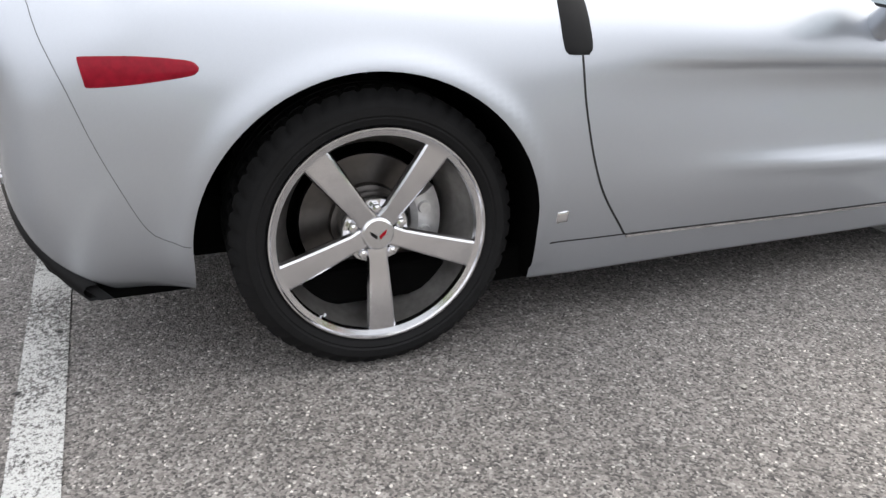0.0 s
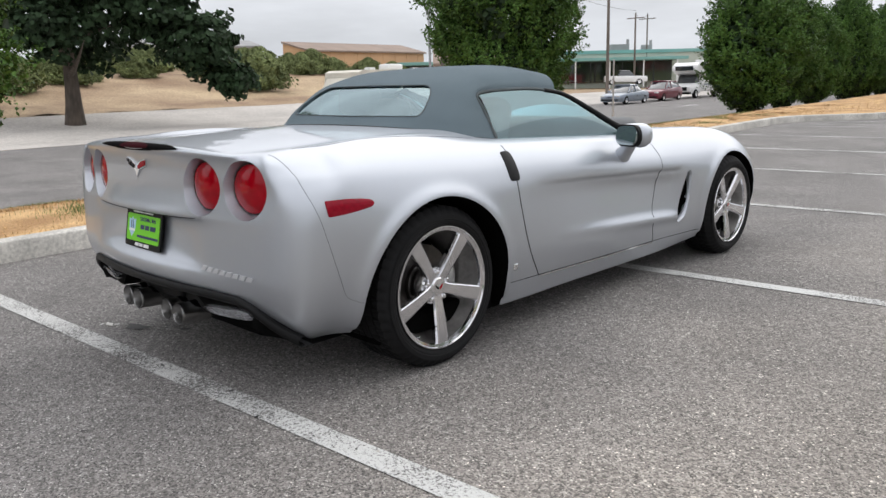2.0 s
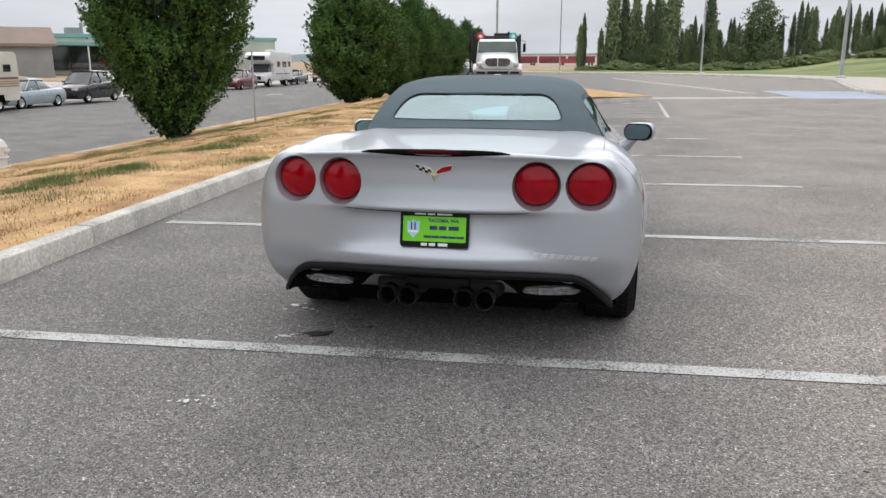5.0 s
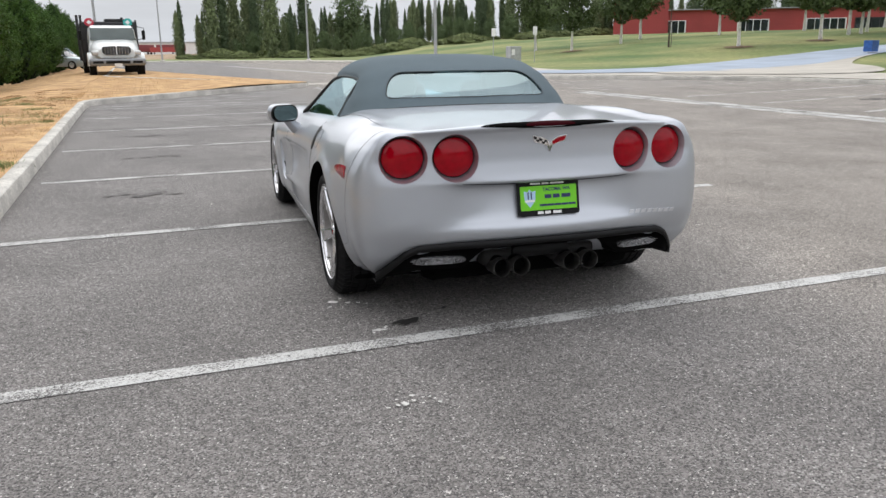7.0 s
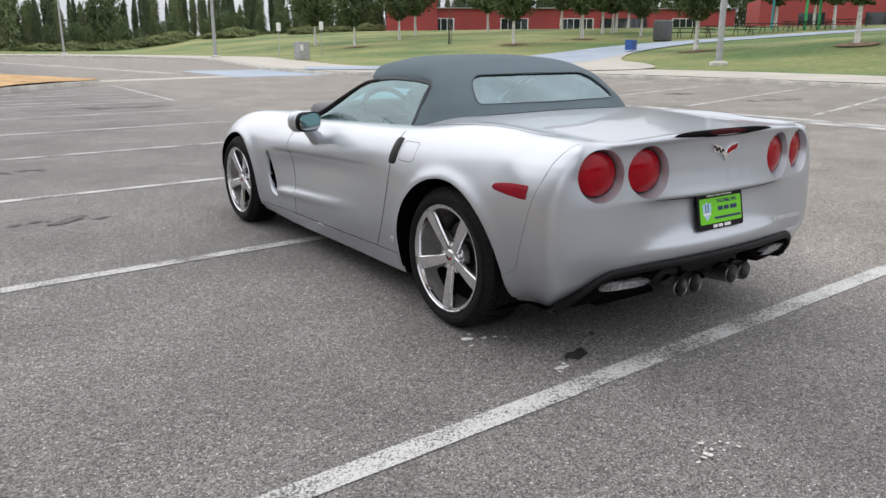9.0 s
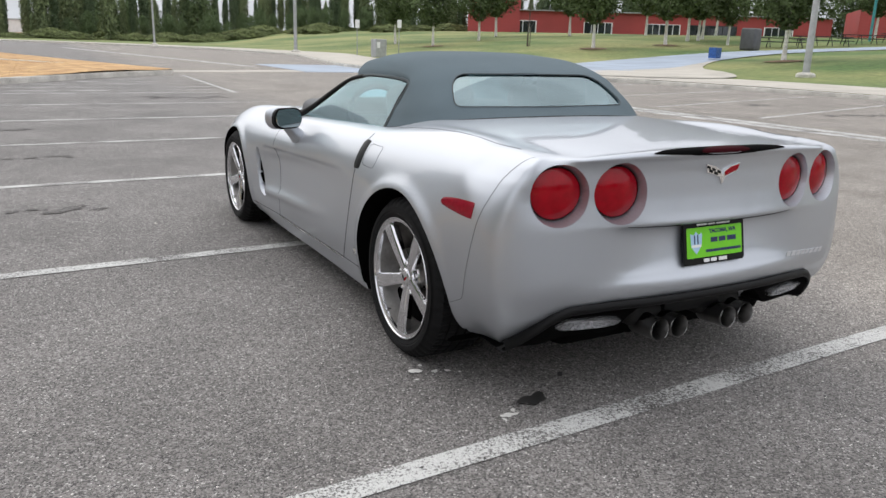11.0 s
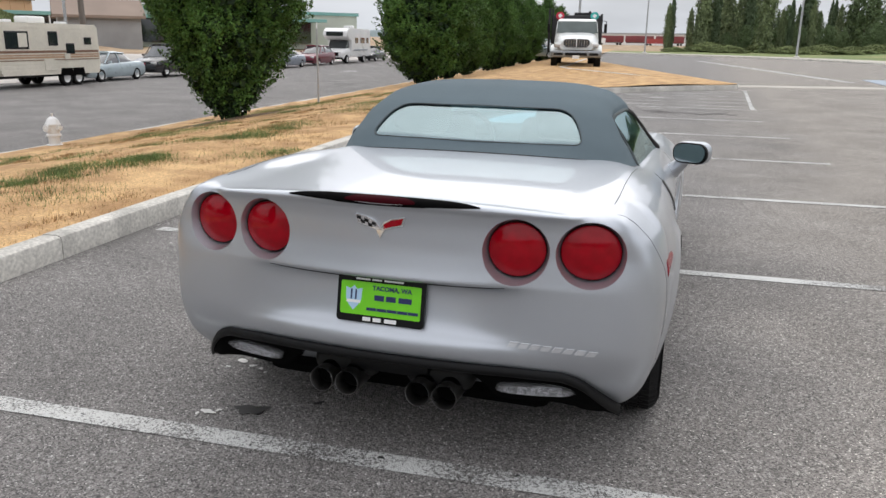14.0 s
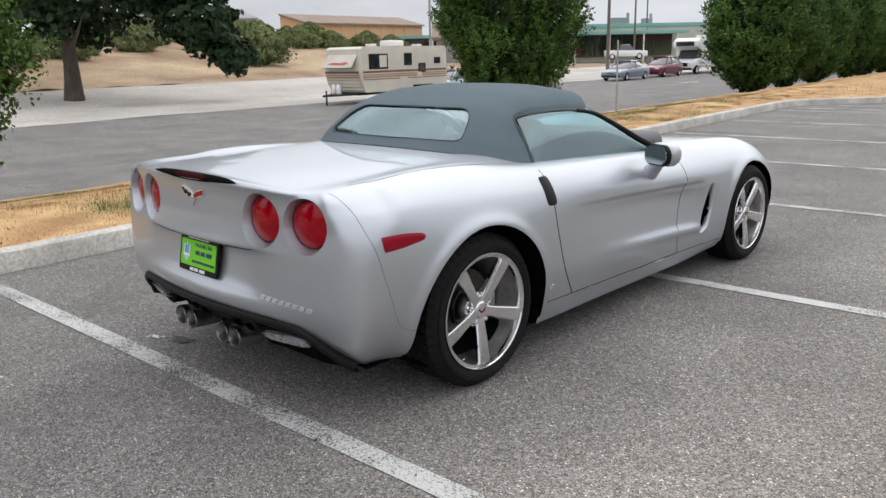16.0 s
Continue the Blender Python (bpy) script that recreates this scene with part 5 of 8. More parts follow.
# ---- side glass, pillars, windscreen ----
for s in (1, -1):
    low = crom([(s * .718, .560, .888), (s * .722, .80, .880), (s * .728, 1.1, .868), (s * .735, 1.4, .852), (s * .742, 1.66, .838)], 8)
    high = crom([(s * .590, .592, 1.100), (s * .596, .80, 1.118), (s * .606, 1.0, 1.116), (s * .640, 1.25, 1.055), (s * .735, 1.655, .845)], 8)
    bm = bmesh.new()
    rows = []
    for a, b in zip(low, high):
        rows.append([tuple(a + (b - a) * t + np.array((s * 0.012 * math.sin(math.pi * t), 0, 0))) for t in np.linspace(0, 1, 7)])
    grid_faces(bm, rows)
    bmesh.ops.recalc_face_normals(bm, faces=bm.faces[:])
    if sum(f.normal.x for f in bm.faces) * s < 0:
        bmesh.ops.reverse_faces(bm, faces=bm.faces[:])
    part("side_window", bm, M["glass_car"], car, "tinted side window, raised", smooth=60)
    bm = bmesh.new()
    tube(bm, [tuple(p) for p in crom([(s * .611, 1.06, 1.112), (s * .622, 1.22, 1.082), (s * .662, 1.40, .998), (s * .705, 1.56, .912), (s * .745, 1.72, .842)], 6)], list(np.linspace(0.010, 0.021, 25)), 8)
    part("windscreen_pillar", bm, M["black_trim"], car, "black windscreen pillar", smooth=60)
    bm = bmesh.new()
    tube(bm, [tuple(p + np.array((s * .008, 0, -.004))) for p in low], 0.007, 6)
    part("belt_moulding", bm, M["black_trim"], car, smooth=60)
bm = bmesh.new()
rows = []
lowc = crom([(-.73, 1.72, .838), (-.40, 1.98, .868), (0, 2.06, .878), (.40, 1.98, .868), (.73, 1.72, .838)], 6)
higc = crom([(-.61, 1.15, 1.105), (-.35, 1.24, 1.19), (0, 1.275, 1.212), (.35, 1.24, 1.19), (.61, 1.15, 1.105)], 6)
for a, b in zip(lowc, higc):
    rows.append([tuple(a + (b - a) * t + np.array((0, 0, 0.02 * math.sin(math.pi * t)))) for t in np.linspace(0, 1, 7)])
grid_faces(bm, rows)
bmesh.ops.recalc_face_normals(bm, faces=bm.faces[:])
if sum(f.normal.z for f in bm.faces) < 0:
    bmesh.ops.reverse_faces(bm, faces=bm.faces[:])
part("windscreen", bm, M["glass_car"], car, "tinted windscreen", smooth=60)
bm = bmesh.new()
tube(bm, [tuple(p + np.array((0, -0.01, 0.012))) for p in lowc], 0.030, 8)
part("windscreen_cowl", bm, M["black_trim"], car, "black cowl at the foot of the windscreen", smooth=60)
bm = bmesh.new()
tube(bm, [tuple(p + np.array((0, 0, -0.006))) for p in higc], 0.010, 8)
part("windscreen_header", bm, M["black_trim"], car, smooth=60)

# ---- door mirrors ----
for s in (1, -1):
    bm = bmesh.new()
    box(bm, (0, 0, 0), (0.212, 0.12, 0.134), 0.056, None, 4)
    for v in bm.verts:
        k = (v.co.y + 0.055) / 0.11
        v.co.x *= 1 - 0.30 * k * k
        v.co.z *= 1 - 0.35 * k * k
        v.co.z += 0.10 * v.co.x * s * 0.3
    bmesh.ops.transform(bm, matrix=pose(s * .958, 1.385, .868, 0, 0, s * -22), verts=bm.verts[:])
    mir = part("door_mirror", bm, M["silver"], car, "silver door mirror", smooth=40)
    bm = bmesh.new()
    prism(bm, round_poly(0.192, 0.113, 0.052, 8), -0.0625, -0.045, "y")
    bmesh.ops.transform(bm, matrix=pose(s * .958, 1.385, .868, 0, 0, s * -22), verts=bm.verts[:])
    part("bezel", bm, M["black_trim"], mir)
    bm = bmesh.new()
    prism(bm, round_poly(0.176, 0.098, 0.046, 8), -0.0720, -0.056, "y")
    bmesh.ops.rotate(bm, verts=bm.verts[:], cent=(0, -0.055, 0), matrix=Euler((radians(-9.0), 0, radians(-2.5 * s))).to_matrix())
    bmesh.ops.transform(bm, matrix=pose(s * .958, 1.385, .868, 0, 0, s * -22), verts=bm.verts[:])
    part("mirror_glass", bm, M["mirror"], mir)
    bm = bmesh.new()
    tube(bm, [(s * .850, 1.415, .755), (s * .878, 1.408, .782), (s * .905, 1.400, .812), (s * .925, 1.395, .845)], [0.046, 0.038, 0.034, 0.036], 14)
    part("mirror_foot", bm, M["silver"], mir, smooth=40)

# ---- cabin ----
bm = boxes(((0, 1.15, .40), (1.34, 1.5, .06), 0.01), ((0, .50, .62), (1.30, .10, .50), 0.03), ((0, 1.86, .60), (1.3, .10, .5), 0.02),
           ((.68, 1.15, .60), (.05, 1.4, .5), 0.02), ((-.68, 1.15, .60), (.05, 1.4, .5), 0.02), ((0, 1.2, .55), (.20, 1.2, .22), 0.04))
part("cabin_tub", bm, M["interior_dark"], car, "dark cabin lining", smooth=40)
bm = bmesh.new()
box(bm, (0, 1.72, .83), (1.36, .36, .21), 0.06, None, 4)
box(bm, (-.36, 1.56, .92), (.40, .16, .08), 0.035, None, 3)
part("dashboard", bm, M["interior"], car, "grey padded dashboard", smooth=40)
for s in (1, -1):
    bm = bmesh.new()
    box(bm, (0, 0, 0), (.48, .50, .16), 0.06, pose(s * .36, 1.02, .50, 6), 3)
    seat = part("seat_cushion", bm, M["interior"], car, "grey leather seat", smooth=40)
    bm = bmesh.new()
    box(bm, (0, 0, 0), (.48, .15, .58), 0.065, pose(s * .36, .73, .80, -14), 4)
    part("seat_back", bm, M["interior"], seat, smooth=40)
    bm = bmesh.new()
    box(bm, (0, 0, 0), (.29, .11, .17), 0.05, pose(s * .36, .655, 1.075, -10), 4)
    part("headrest", bm, M["interior"], seat, smooth=40)
bm = bmesh.new()
ring = [Vector((math.cos(t) * .185, 0, math.sin(t) * .185)) for t in np.linspace(0, 2 * math.pi, 36, endpoint=False)]
tube(bm, ring, 0.016, 8, True)
rod(bm, (-.18, 0, 0), (.18, 0, 0), .018, n=8)
rod(bm, (0, 0, -.18), (0, 0, 0), .018, n=8)
rod(bm, (0, .02, 0), (0, .22, -.02), .035, n=10)
bmesh.ops.transform(bm, matrix=pose(-.36, 1.40, .86, -22), verts=bm.verts[:])
part("steering_wheel", bm, M["interior_dark"], car, "dark steering wheel", smooth=40)
bm = bmesh.new()
box(bm, (0, 1.33, 1.13), (.22, .03, .06), 0.02, None, 3)
rod(bm, (0, 1.35, 1.15), (0, 1.42, 1.17), .008, n=8)
part("rear_view_mirror", bm, M["interior_dark"], car, smooth=40)


# ---- wheels ----
def wheel(R, rim_r, width, at, side):
    """One wheel: tyre with grooves, five-spoke chrome rim, disc, caliper and nuts. Local +x is outward."""
    at = Vector(at)
    place = Matrix.Translation(at) @ (pose(0, 0, 0) if side > 0 else pose(0, 0, 0, 0, 0, 180))
    hw = width / 2
    n = 240
    bm = bmesh.new()
    prof = [(-hw + .03, rim_r - .005), (-hw, rim_r + .03), (-hw - .004, (rim_r + R) / 2), (-hw + .006, R - .03), (-hw + .03, R - .006)]
    tread = []
    for k in range(5):
        c = -hw + .03 + (width - .06) * (k + 0.5) / 5
        w5 = (width - .06) / 5
        tread += [(c - w5 / 2 + .004, R), (c + w5 / 2 - .004, R)]
        if k < 4:
            tread += [(c + w5 / 2 - .0035, R - .007), (c + w5 / 2 + .0035, R - .007)]
    out = [(hw - .03, R - .005), (hw - .012, R - .018), (hw - .003, R - .036), (hw + .002, R - .050), (hw + .004, (rim_r + R) / 2 + .005), (hw + .0045, (rim_r + R) / 2 - .012), (hw + .001, rim_r + .024),
           (hw + .002, rim_r + .020), (hw - .004, rim_r + .008), (hw - .008, rim_r + .003), (hw - .03, rim_r - .004)]
    prof = prof + tread + out
    rings = lathe(bm, prof, n, "x", True)
    # lateral grooves across the shoulders
    for i, (a, r) in enumerate(prof):
        if r > R - .030 and abs(a) > hw * 0.3:
            cut_in = .0075 if r > R - .02 else .004
            for j in range(0, n, 5):
                v = rings[i][(j + int(a * 40)) % n]
                rad = math.hypot(v.co.y, v.co.z)
                v.co.y *= (rad - cut_in) / rad
                v.co.z *= (rad - cut_in) / rad
    bmesh.ops.recalc_face_normals(bm, faces=bm.faces[:])
    base = Matrix()
    w = tagged(new("wheel"), "five-spoke bright alloy wheel with a low black tyre")
    w.parent = car
    w.matrix_basis = place
    part("tyre", bm, M["rubber"], w, "worn black low-profile tyre", smooth=38)
    bm = bmesh.new()
    lathe(bm, [(hw - .035, rim_r - .010), (hw - .006, rim_r + .002), (hw - .001, rim_r), (hw - .001, rim_r - .004), (hw - .006, rim_r - .007), (hw - .010, rim_r - .019), (hw - .022, rim_r - .022)], 96, "x")
    bmesh.ops.recalc_face_normals(bm, faces=bm.faces[:])
    part("rim", bm, M["chrome_spoke"], w, "polished rim lip", smooth=30)
    bm = bmesh.new()
    lathe(bm, [(hw - .022, rim_r - .022), (hw - .045, rim_r - .027), (hw - .085, rim_r - .041), (hw - .125, rim_r - .060), (hw - .15, rim_r - .064), (-hw + .04, rim_r - .045), (-hw + .02, rim_r - .008)], 96, "x")
    bmesh.ops.recalc_face_normals(bm, faces=bm.faces[:])
    part("rim_barrel", bm, M["barrel"], w, "dusty bright rim barrel", smooth=30)
    fx = hw - .009
    for k in range(5):
        bm = bmesh.new()
        secs = []
        for t in np.linspace(0, 1, 9):
            r = 0.036 + (rim_r - .010 - 0.036) * t
            half_w = 0.0245 + 0.0125 * t
            if t < 0.12:
                half_w += 0.004
            x = fx - 0.024 * (1 - t) ** 1.5 - 0.001
            d = 0.032 + 0.010 * t
            secs.append([(x - d, -half_w * 0.75, -r), (x - .012, -half_w, -r), (x - .003, -half_w + .004, -r), (x, -half_w + .009, -r), (x, half_w - .009, -r), (x - .003, half_w - .004, -r), (x - .012, half_w, -r), (x - d, half_w * 0.75, -r)])
        vs = grid_faces(bm, secs)
        for a, b in zip(vs, vs[1:]):
            bm.faces.new((a[0], a[-1], b[-1], b[0]))
        bm.faces.new(vs[0])
        bm.faces.new(vs[-1])
        bmesh.ops.recalc_face_normals(bm, faces=bm.faces[:])
        bmesh.ops.transform(bm, matrix=pose(0, 0, 0, 72 * k), verts=bm.verts[:])
        part("spoke", bm, M["chrome_spoke"], w, "straight polished spoke", smooth=25)
    bm = bmesh.new()
    rg = lathe(bm, [(fx - .085, .084), (fx - .055, .083), (fx - .046, .078), (fx - .044, .050), (fx - .030, .042), (fx - .022, .039), (fx - .020, .036), (fx - .0185, .034), (fx - .0185, .002)], 48, "x")
    bm.faces.new(rg[-1])
    bmesh.ops.recalc_face_normals(bm, faces=bm.faces[:])
    hub = part("hub", bm, M["chrome_soft"], w, "wheel hub with centre cap", smooth=30)
    bm = bmesh.new()
    prism(bm, [(0.002, -.004), (.020, .010), (.017, -.001), (.004, -.012)], fx - .019, fx - .0165, "x")
    part("cap_mark", bm, M["red_lens"], hub)
    bm = bmesh.new()
    prism(bm, [(-.002, -.004), (-.020, .010), (-.017, -.001), (-.004, -.012)], fx - .019, fx - .0165, "x")
    part("cap_mark", bm, M["black_trim"], hub)
    for k in range(5):
        a = radians(72 * k + 90)
        c = Vector((0, math.cos(a) * .0603, math.sin(a) * .0603))
        bm = bmesh.new()
        lathe(bm, [(fx - .048, .0125), (fx - .030, .0125), (fx - .025, .010), (fx - .023, .004), (fx - .023, .001)], 6, "x")
        lathe(bm, [(fx - .046, .018), (fx - .0425, .018), (fx - .0425, .012)], 20, "x")
        bmesh.ops.translate(bm, vec=c, verts=bm.verts[:])
        bmesh.ops.recalc_face_normals(bm, faces=bm.faces[:])
        part("wheel_nut", bm, M["chrome"], hub)
    bm = bmesh.new()
    dx = -0.010
    lathe(bm, [(dx - .012, .165), (dx + .012, .165), (dx + .012, .095), (dx + .030, .092), (dx + .034, .080), (dx + .034, .03), (dx - .012, .03)], 64, "x", True)
    bmesh.ops.recalc_face_normals(bm, faces=bm.faces[:])
    part("brake_disc", bm, M["steel"], w, "worn steel brake disc", smooth=30)
    bm = bmesh.new()
    secs = []
    a0 = 0 if side > 0 else 180
    for t in np.linspace(-26, 26, 9):
        a = radians(a0 + t)
        secs.append([(x, math.cos(a) * r, math.sin(a) * r) for x, r in ((dx - .03, .105), (dx + .040, .105), (dx + .052, .120), (dx + .052, .155), (dx + .040, .180), (dx - .03, .180))])
    vs = grid_faces(bm, secs)
    bm.faces.new(vs[0])
    bm.faces.new(vs[-1])
    for t in (-13, 13):
        a = radians(a0 + t)
        rod(bm, (dx + .05, math.cos(a) * .138, math.sin(a) * .138), (dx + .062, math.cos(a) * .138, math.sin(a) * .138), .017, .015, 16)
    bmesh.ops.recalc_face_normals(bm, faces=bm.faces[:])
    part("brake_caliper", bm, M["caliper"], w, "grey cast brake caliper", smooth=30)
    bm = bmesh.new()
    rod(bm, (-hw - .03, 0, 0), (dx - .015, 0, 0), .10, .085, 24)
    part("hub_carrier", bm, M["well"], w, smooth=30)
    bm = bmesh.new()
    rod(bm, (hw - .035, math.cos(radians(232)) * (rim_r - .02), math.sin(radians(232)) * (rim_r - .02)), (hw - .010, math.cos(radians(232)) * (rim_r - .032), math.sin(radians(232)) * (rim_r - .032)), .005, .004, 8)
    part("valve", bm, M["chrome"], w, smooth=30)
    return w


for s in (1, -1):
    wheel(0.338, 0.257, 0.275, (s * 0.766, 0.0, 0.335), s)
    wheel(0.324, 0.244, 0.240, (s * 0.778, 2.685, 0.322), s)


# ---- set the car down: true wheelbase and tracks, and the slight turn at which it is parked ----
def settle(v, turned=False):
    k = float(np.interp(v.y, [-0.2, 0.8, 2.7], [0.0, 1.0, 1.0]))
    k = k * float(np.interp(v.y, [0.0, 2.7], [1.012, 1.026])) + (1 - k) * (1.012 if turned else float(np.interp(abs(v.x), [0.45, 0.68], [1.004, 1.024])))
    y = float(np.interp(v.y, [-1.0, -0.86, -0.5, 0.0, 0.6, 2.685, 3.7], [-1.0, -0.86, -0.512, -0.024, 0.580, 2.700, 3.730]))
    return Vector((v.x * k, y, v.z))


for ob in car.children_recursive:
    if ob.type == "MESH" and not (ob.parent and ob.parent.name.startswith("wheel")) and not (ob.parent and ob.parent.parent and ob.parent.parent.name.startswith("wheel")):
        for v in ob.data.vertices:
            v.co = settle(v.co)
    elif ob.name.startswith("wheel") and ob.parent == car:
        m = ob.matrix_basis.copy()
        m.translation = settle(m.translation, True)
        ob.matrix_basis = m
TURNED = Matrix.Translation((0, -0.86, 0)) @ pose(0, 0, 0, 0, 0, 0.975) @ Matrix.Translation((0, 0.86, 0))
car.matrix_basis = TURNED
plate.matrix_basis = TURNED

# ---- plants ----


def leaf_mesh(name, centres, normals, size, material, seed=1, long=1.5):
    """Many small bent leaves, each two triangles wide, as one mesh."""
    rng = np.random.default_rng(seed)
    n = len(centres)
    nor = normals + rng.normal(0, 0.55, (n, 3))
    nor /= np.linalg.norm(nor, axis=1)[:, None]
    t = rng.normal(0, 1, (n, 3))
    t -= nor * np.sum(t * nor, axis=1)[:, None]
    t /= np.linalg.norm(t, axis=1)[:, None]
    b = np.cross(nor, t)
    s = size * rng.uniform(0.6, 1.3, n)[:, None]
    q = np.stack([centres - t * s * long / 2, centres + b * s / 2 + nor * s * 0.12, centres + t * s * long / 2, centres - b * s / 2 + nor * s * 0.12], axis=1).reshape(-1, 3)
    faces = np.arange(4 * n).reshape(-1, 4)
    me = bpy.data.meshes.new(name)
    me.from_pydata(q.tolist(), [], faces.tolist())
    me.materials.append(material)
    return me


def crown_points(n, prof, seed, rough=0.2, inner=0.22, lobes=9.0):
    """Points in a crown whose outline follows prof (height, radius), denser towards a lumpy shell."""
    rng = np.random.default_rng(seed)
    hs, rs = np.array(prof).T
    w = np.interp(np.linspace(hs[0], hs[-1], 400), hs, rs) + 0.05
    cdf = np.cumsum(w) / np.sum(w)
    h = np.interp(rng.uniform(0, 1, n), cdf, np.linspace(hs[0], hs[-1], 400))
    a = rng.uniform(0, 2 * math.pi, n)
    r0 = np.interp(h, hs, rs)
    lump = 1 + rough * (np.sin(a * 3 + h * 1.3 + seed) * 0.45 + np.sin(a * 7 - h * 2.1 + seed * 2) * 0.35 + np.sin(a * 13 + h * 4.7) * 0.3 + np.sin(h * lobes * 0.6 + a * 2) * 0.3)
    depth = 1 - np.abs(rng.normal(0, inner, n))
    stray = rng.uniform(0, 1, n) < 0.05
    depth = np.where(stray, 1 + rng.uniform(0, 0.16, n), depth)
    r = r0 * lump * np.clip(depth, 0.05, 1.2)
    p = np.stack([np.cos(a) * r, np.sin(a) * r, h], axis=1)
    nrm = np.stack([np.cos(a), np.sin(a), np.full(n, 0.55)], axis=1)
    return p, nrm


def trunk_mesh(bm, h, r, lean=0.0, limbs=6, spread=1.0, seed=3, up=0.9, start=0.35):
    rng = random.Random(seed)
    pts = [(lean * t * t + 0.06 * r * math.sin(t * 9), 0.04 * math.sin(t * 7), h * t) for t in np.linspace(0, 1, 9)]
    tube(bm, pts, [r * (1.25 - 0.25 * min(1, t * 6)) * (1 - 0.8 * t) + 0.01 for t in np.linspace(0, 1, 9)], 10)
    for k in range(limbs):
        t = start + (0.95 - start) * k / max(1, limbs)
        a = k * 2.4 + rng.uniform(-0.3, 0.3)
        base = Vector((lean * t * t, 0, h * t))
        ln = spread * (1.1 - 0.6 * t)
        q = [base + Vector((math.cos(a) * ln * u, math.sin(a) * ln * u, up * ln * (u ** 1.3))) for u in (0, 0.3, 0.65, 1.0)]
        tube(bm, q, [r * 0.42 * (1 - t * 0.5), r * 0.32 * (1 - t * 0.5), r * 0.2 * (1 - t * 0.5), 0.008], 7)


def plant(name, crowns, trunk, at, rz=0.0, scale=1.0, label="", category="tree", group="", bark=None):
    ob = thing(name, label, category, at, rz, group)
    ob.scale = (scale, scale, scale)
    if trunk:
        bm = bmesh.new()
        trunk(bm)
        part("trunk", bm, bark or M["bark"], ob, smooth=50)
    for me in crowns:
        c = new("crown", me)
        c.parent = ob
    return ob


def shoot_points(n, per, prof, seed, long=1.0):
    """Leaves set along many upswept shoots that stand out of a lumpy crown."""
    rng = np.random.default_rng(seed)
    base, out = crown_points(n, prof, seed, 0.22, 0.10)
    d = out * np.array([1, 1, 0]) * 0.55 + np.array([0, 0, 0.85]) + rng.normal(0, 0.28, (n, 3))
    d /= np.linalg.norm(d, axis=1)[:, None]
    ln = long * rng.uniform(0.22, 0.62, n)
    base = base - out * np.array([1, 1, 0]) * (0.10 + 0.30 * rng.uniform(0, 1, n))[:, None]
    t = rng.uniform(0, 1, (n, per))
    p = base[:, None, :] + d[:, None, :] * (t * ln[:, None])[:, :, None] + rng.normal(0, 1, (n, per, 3)) * (0.075 * (1.15 - t))[:, :, None]
    nr = out[:, None, :] * 0.6 + rng.normal(0, 0.6, (n, per, 3)) + np.array([0, 0, 0.3])
    return p.reshape(-1, 3), nr.reshape(-1, 3)


HORN = [(0.12, .35), (0.5, .75), (1.2, 1.25), (2.3, 1.70), (3.6, 1.90), (5.0, 1.75), (6.2, 1.35), (7.2, .80), (8.0, .12)]
p1, n1 = shoot_points(3300, 44, HORN, 11)
horn_a = leaf_mesh("hornbeam_crown", p1, n1, 0.046, M["leaf"], 1)
# darker inner leaves put the crown's inner shade into the colour
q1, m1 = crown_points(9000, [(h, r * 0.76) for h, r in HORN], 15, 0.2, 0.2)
horn_shade = leaf_mesh("hornbeam_inner_shade", q1, m1, 0.13, M["leaf_dark"], 3)
HORN_B = [(0.12, .45), (0.6, 1.0), (1.5, 1.55), (2.6, 1.80), (3.8, 1.70), (5.0, 1.25), (5.9, .75), (6.6, .10)]
p2, n2 = shoot_points(1900, 34, HORN_B, 12, 1.2)
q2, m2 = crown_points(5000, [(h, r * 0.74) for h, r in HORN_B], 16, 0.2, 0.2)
horn_shade_b = leaf_mesh("hornbeam_inner_shade", q2, m2, 0.16, M["leaf_dark"], 4)
horn_b = leaf_mesh("hornbeam_crown_far", p2, n2, 0.064, M["leaf"], 2)


def wz(x, y):
    return float(west(np.array(float(x)), np.array(float(y))))


def horn_trunk(bm):
    trunk_mesh(bm, 5.5, 0.11, 0.1, 9, 1.1, 5, 1.5, 0.12)


HL = "dense upright hornbeam in full leaf on the dry verge"
tree = plant("hornbeam_tree", [horn_a, horn_shade], horn_trunk, (-9.2, 12.2, wz(-9.2, 12.2) - 0.03), 20, 0.97, HL, "tree", "verge trees")
copy_thing(tree, pose(-8.6, -0.3, wz(-8.6, -0.3) - 0.03, 0, 0, 140))
copy_thing(tree, pose(-7.2, -13.0, wz(-7.2, -13.0) - 0.03, 0, 0, 250))
far_tree = plant("hornbeam_tree", [horn_b, horn_shade_b], horn_trunk, (-10.5, 28.6, wz(-10.5, 28.6) - 0.03), 60, 1.0, HL, "tree", "verge trees")
for k, y in enumerate((32.5, 37.5, 42.0, 47, 52, 57, 62.5, 68, 74, 80, 86, 92)):
    e = 7.9 + 0.25 * math.sin(k * 2.3)
    x = by_e(e, y)
    t_ = copy_thing(far_tree, pose(x, y, wz(x, y) - 0.03, 0, 0, 77 * k))
    f = (0.80, 0.70, 0.86, 0.72, 0.82, 0.66)[k % 6]
    t_.scale = (0.84, 0.84, f)
far_tree.scale = (1.06, 1.06, 0.82)

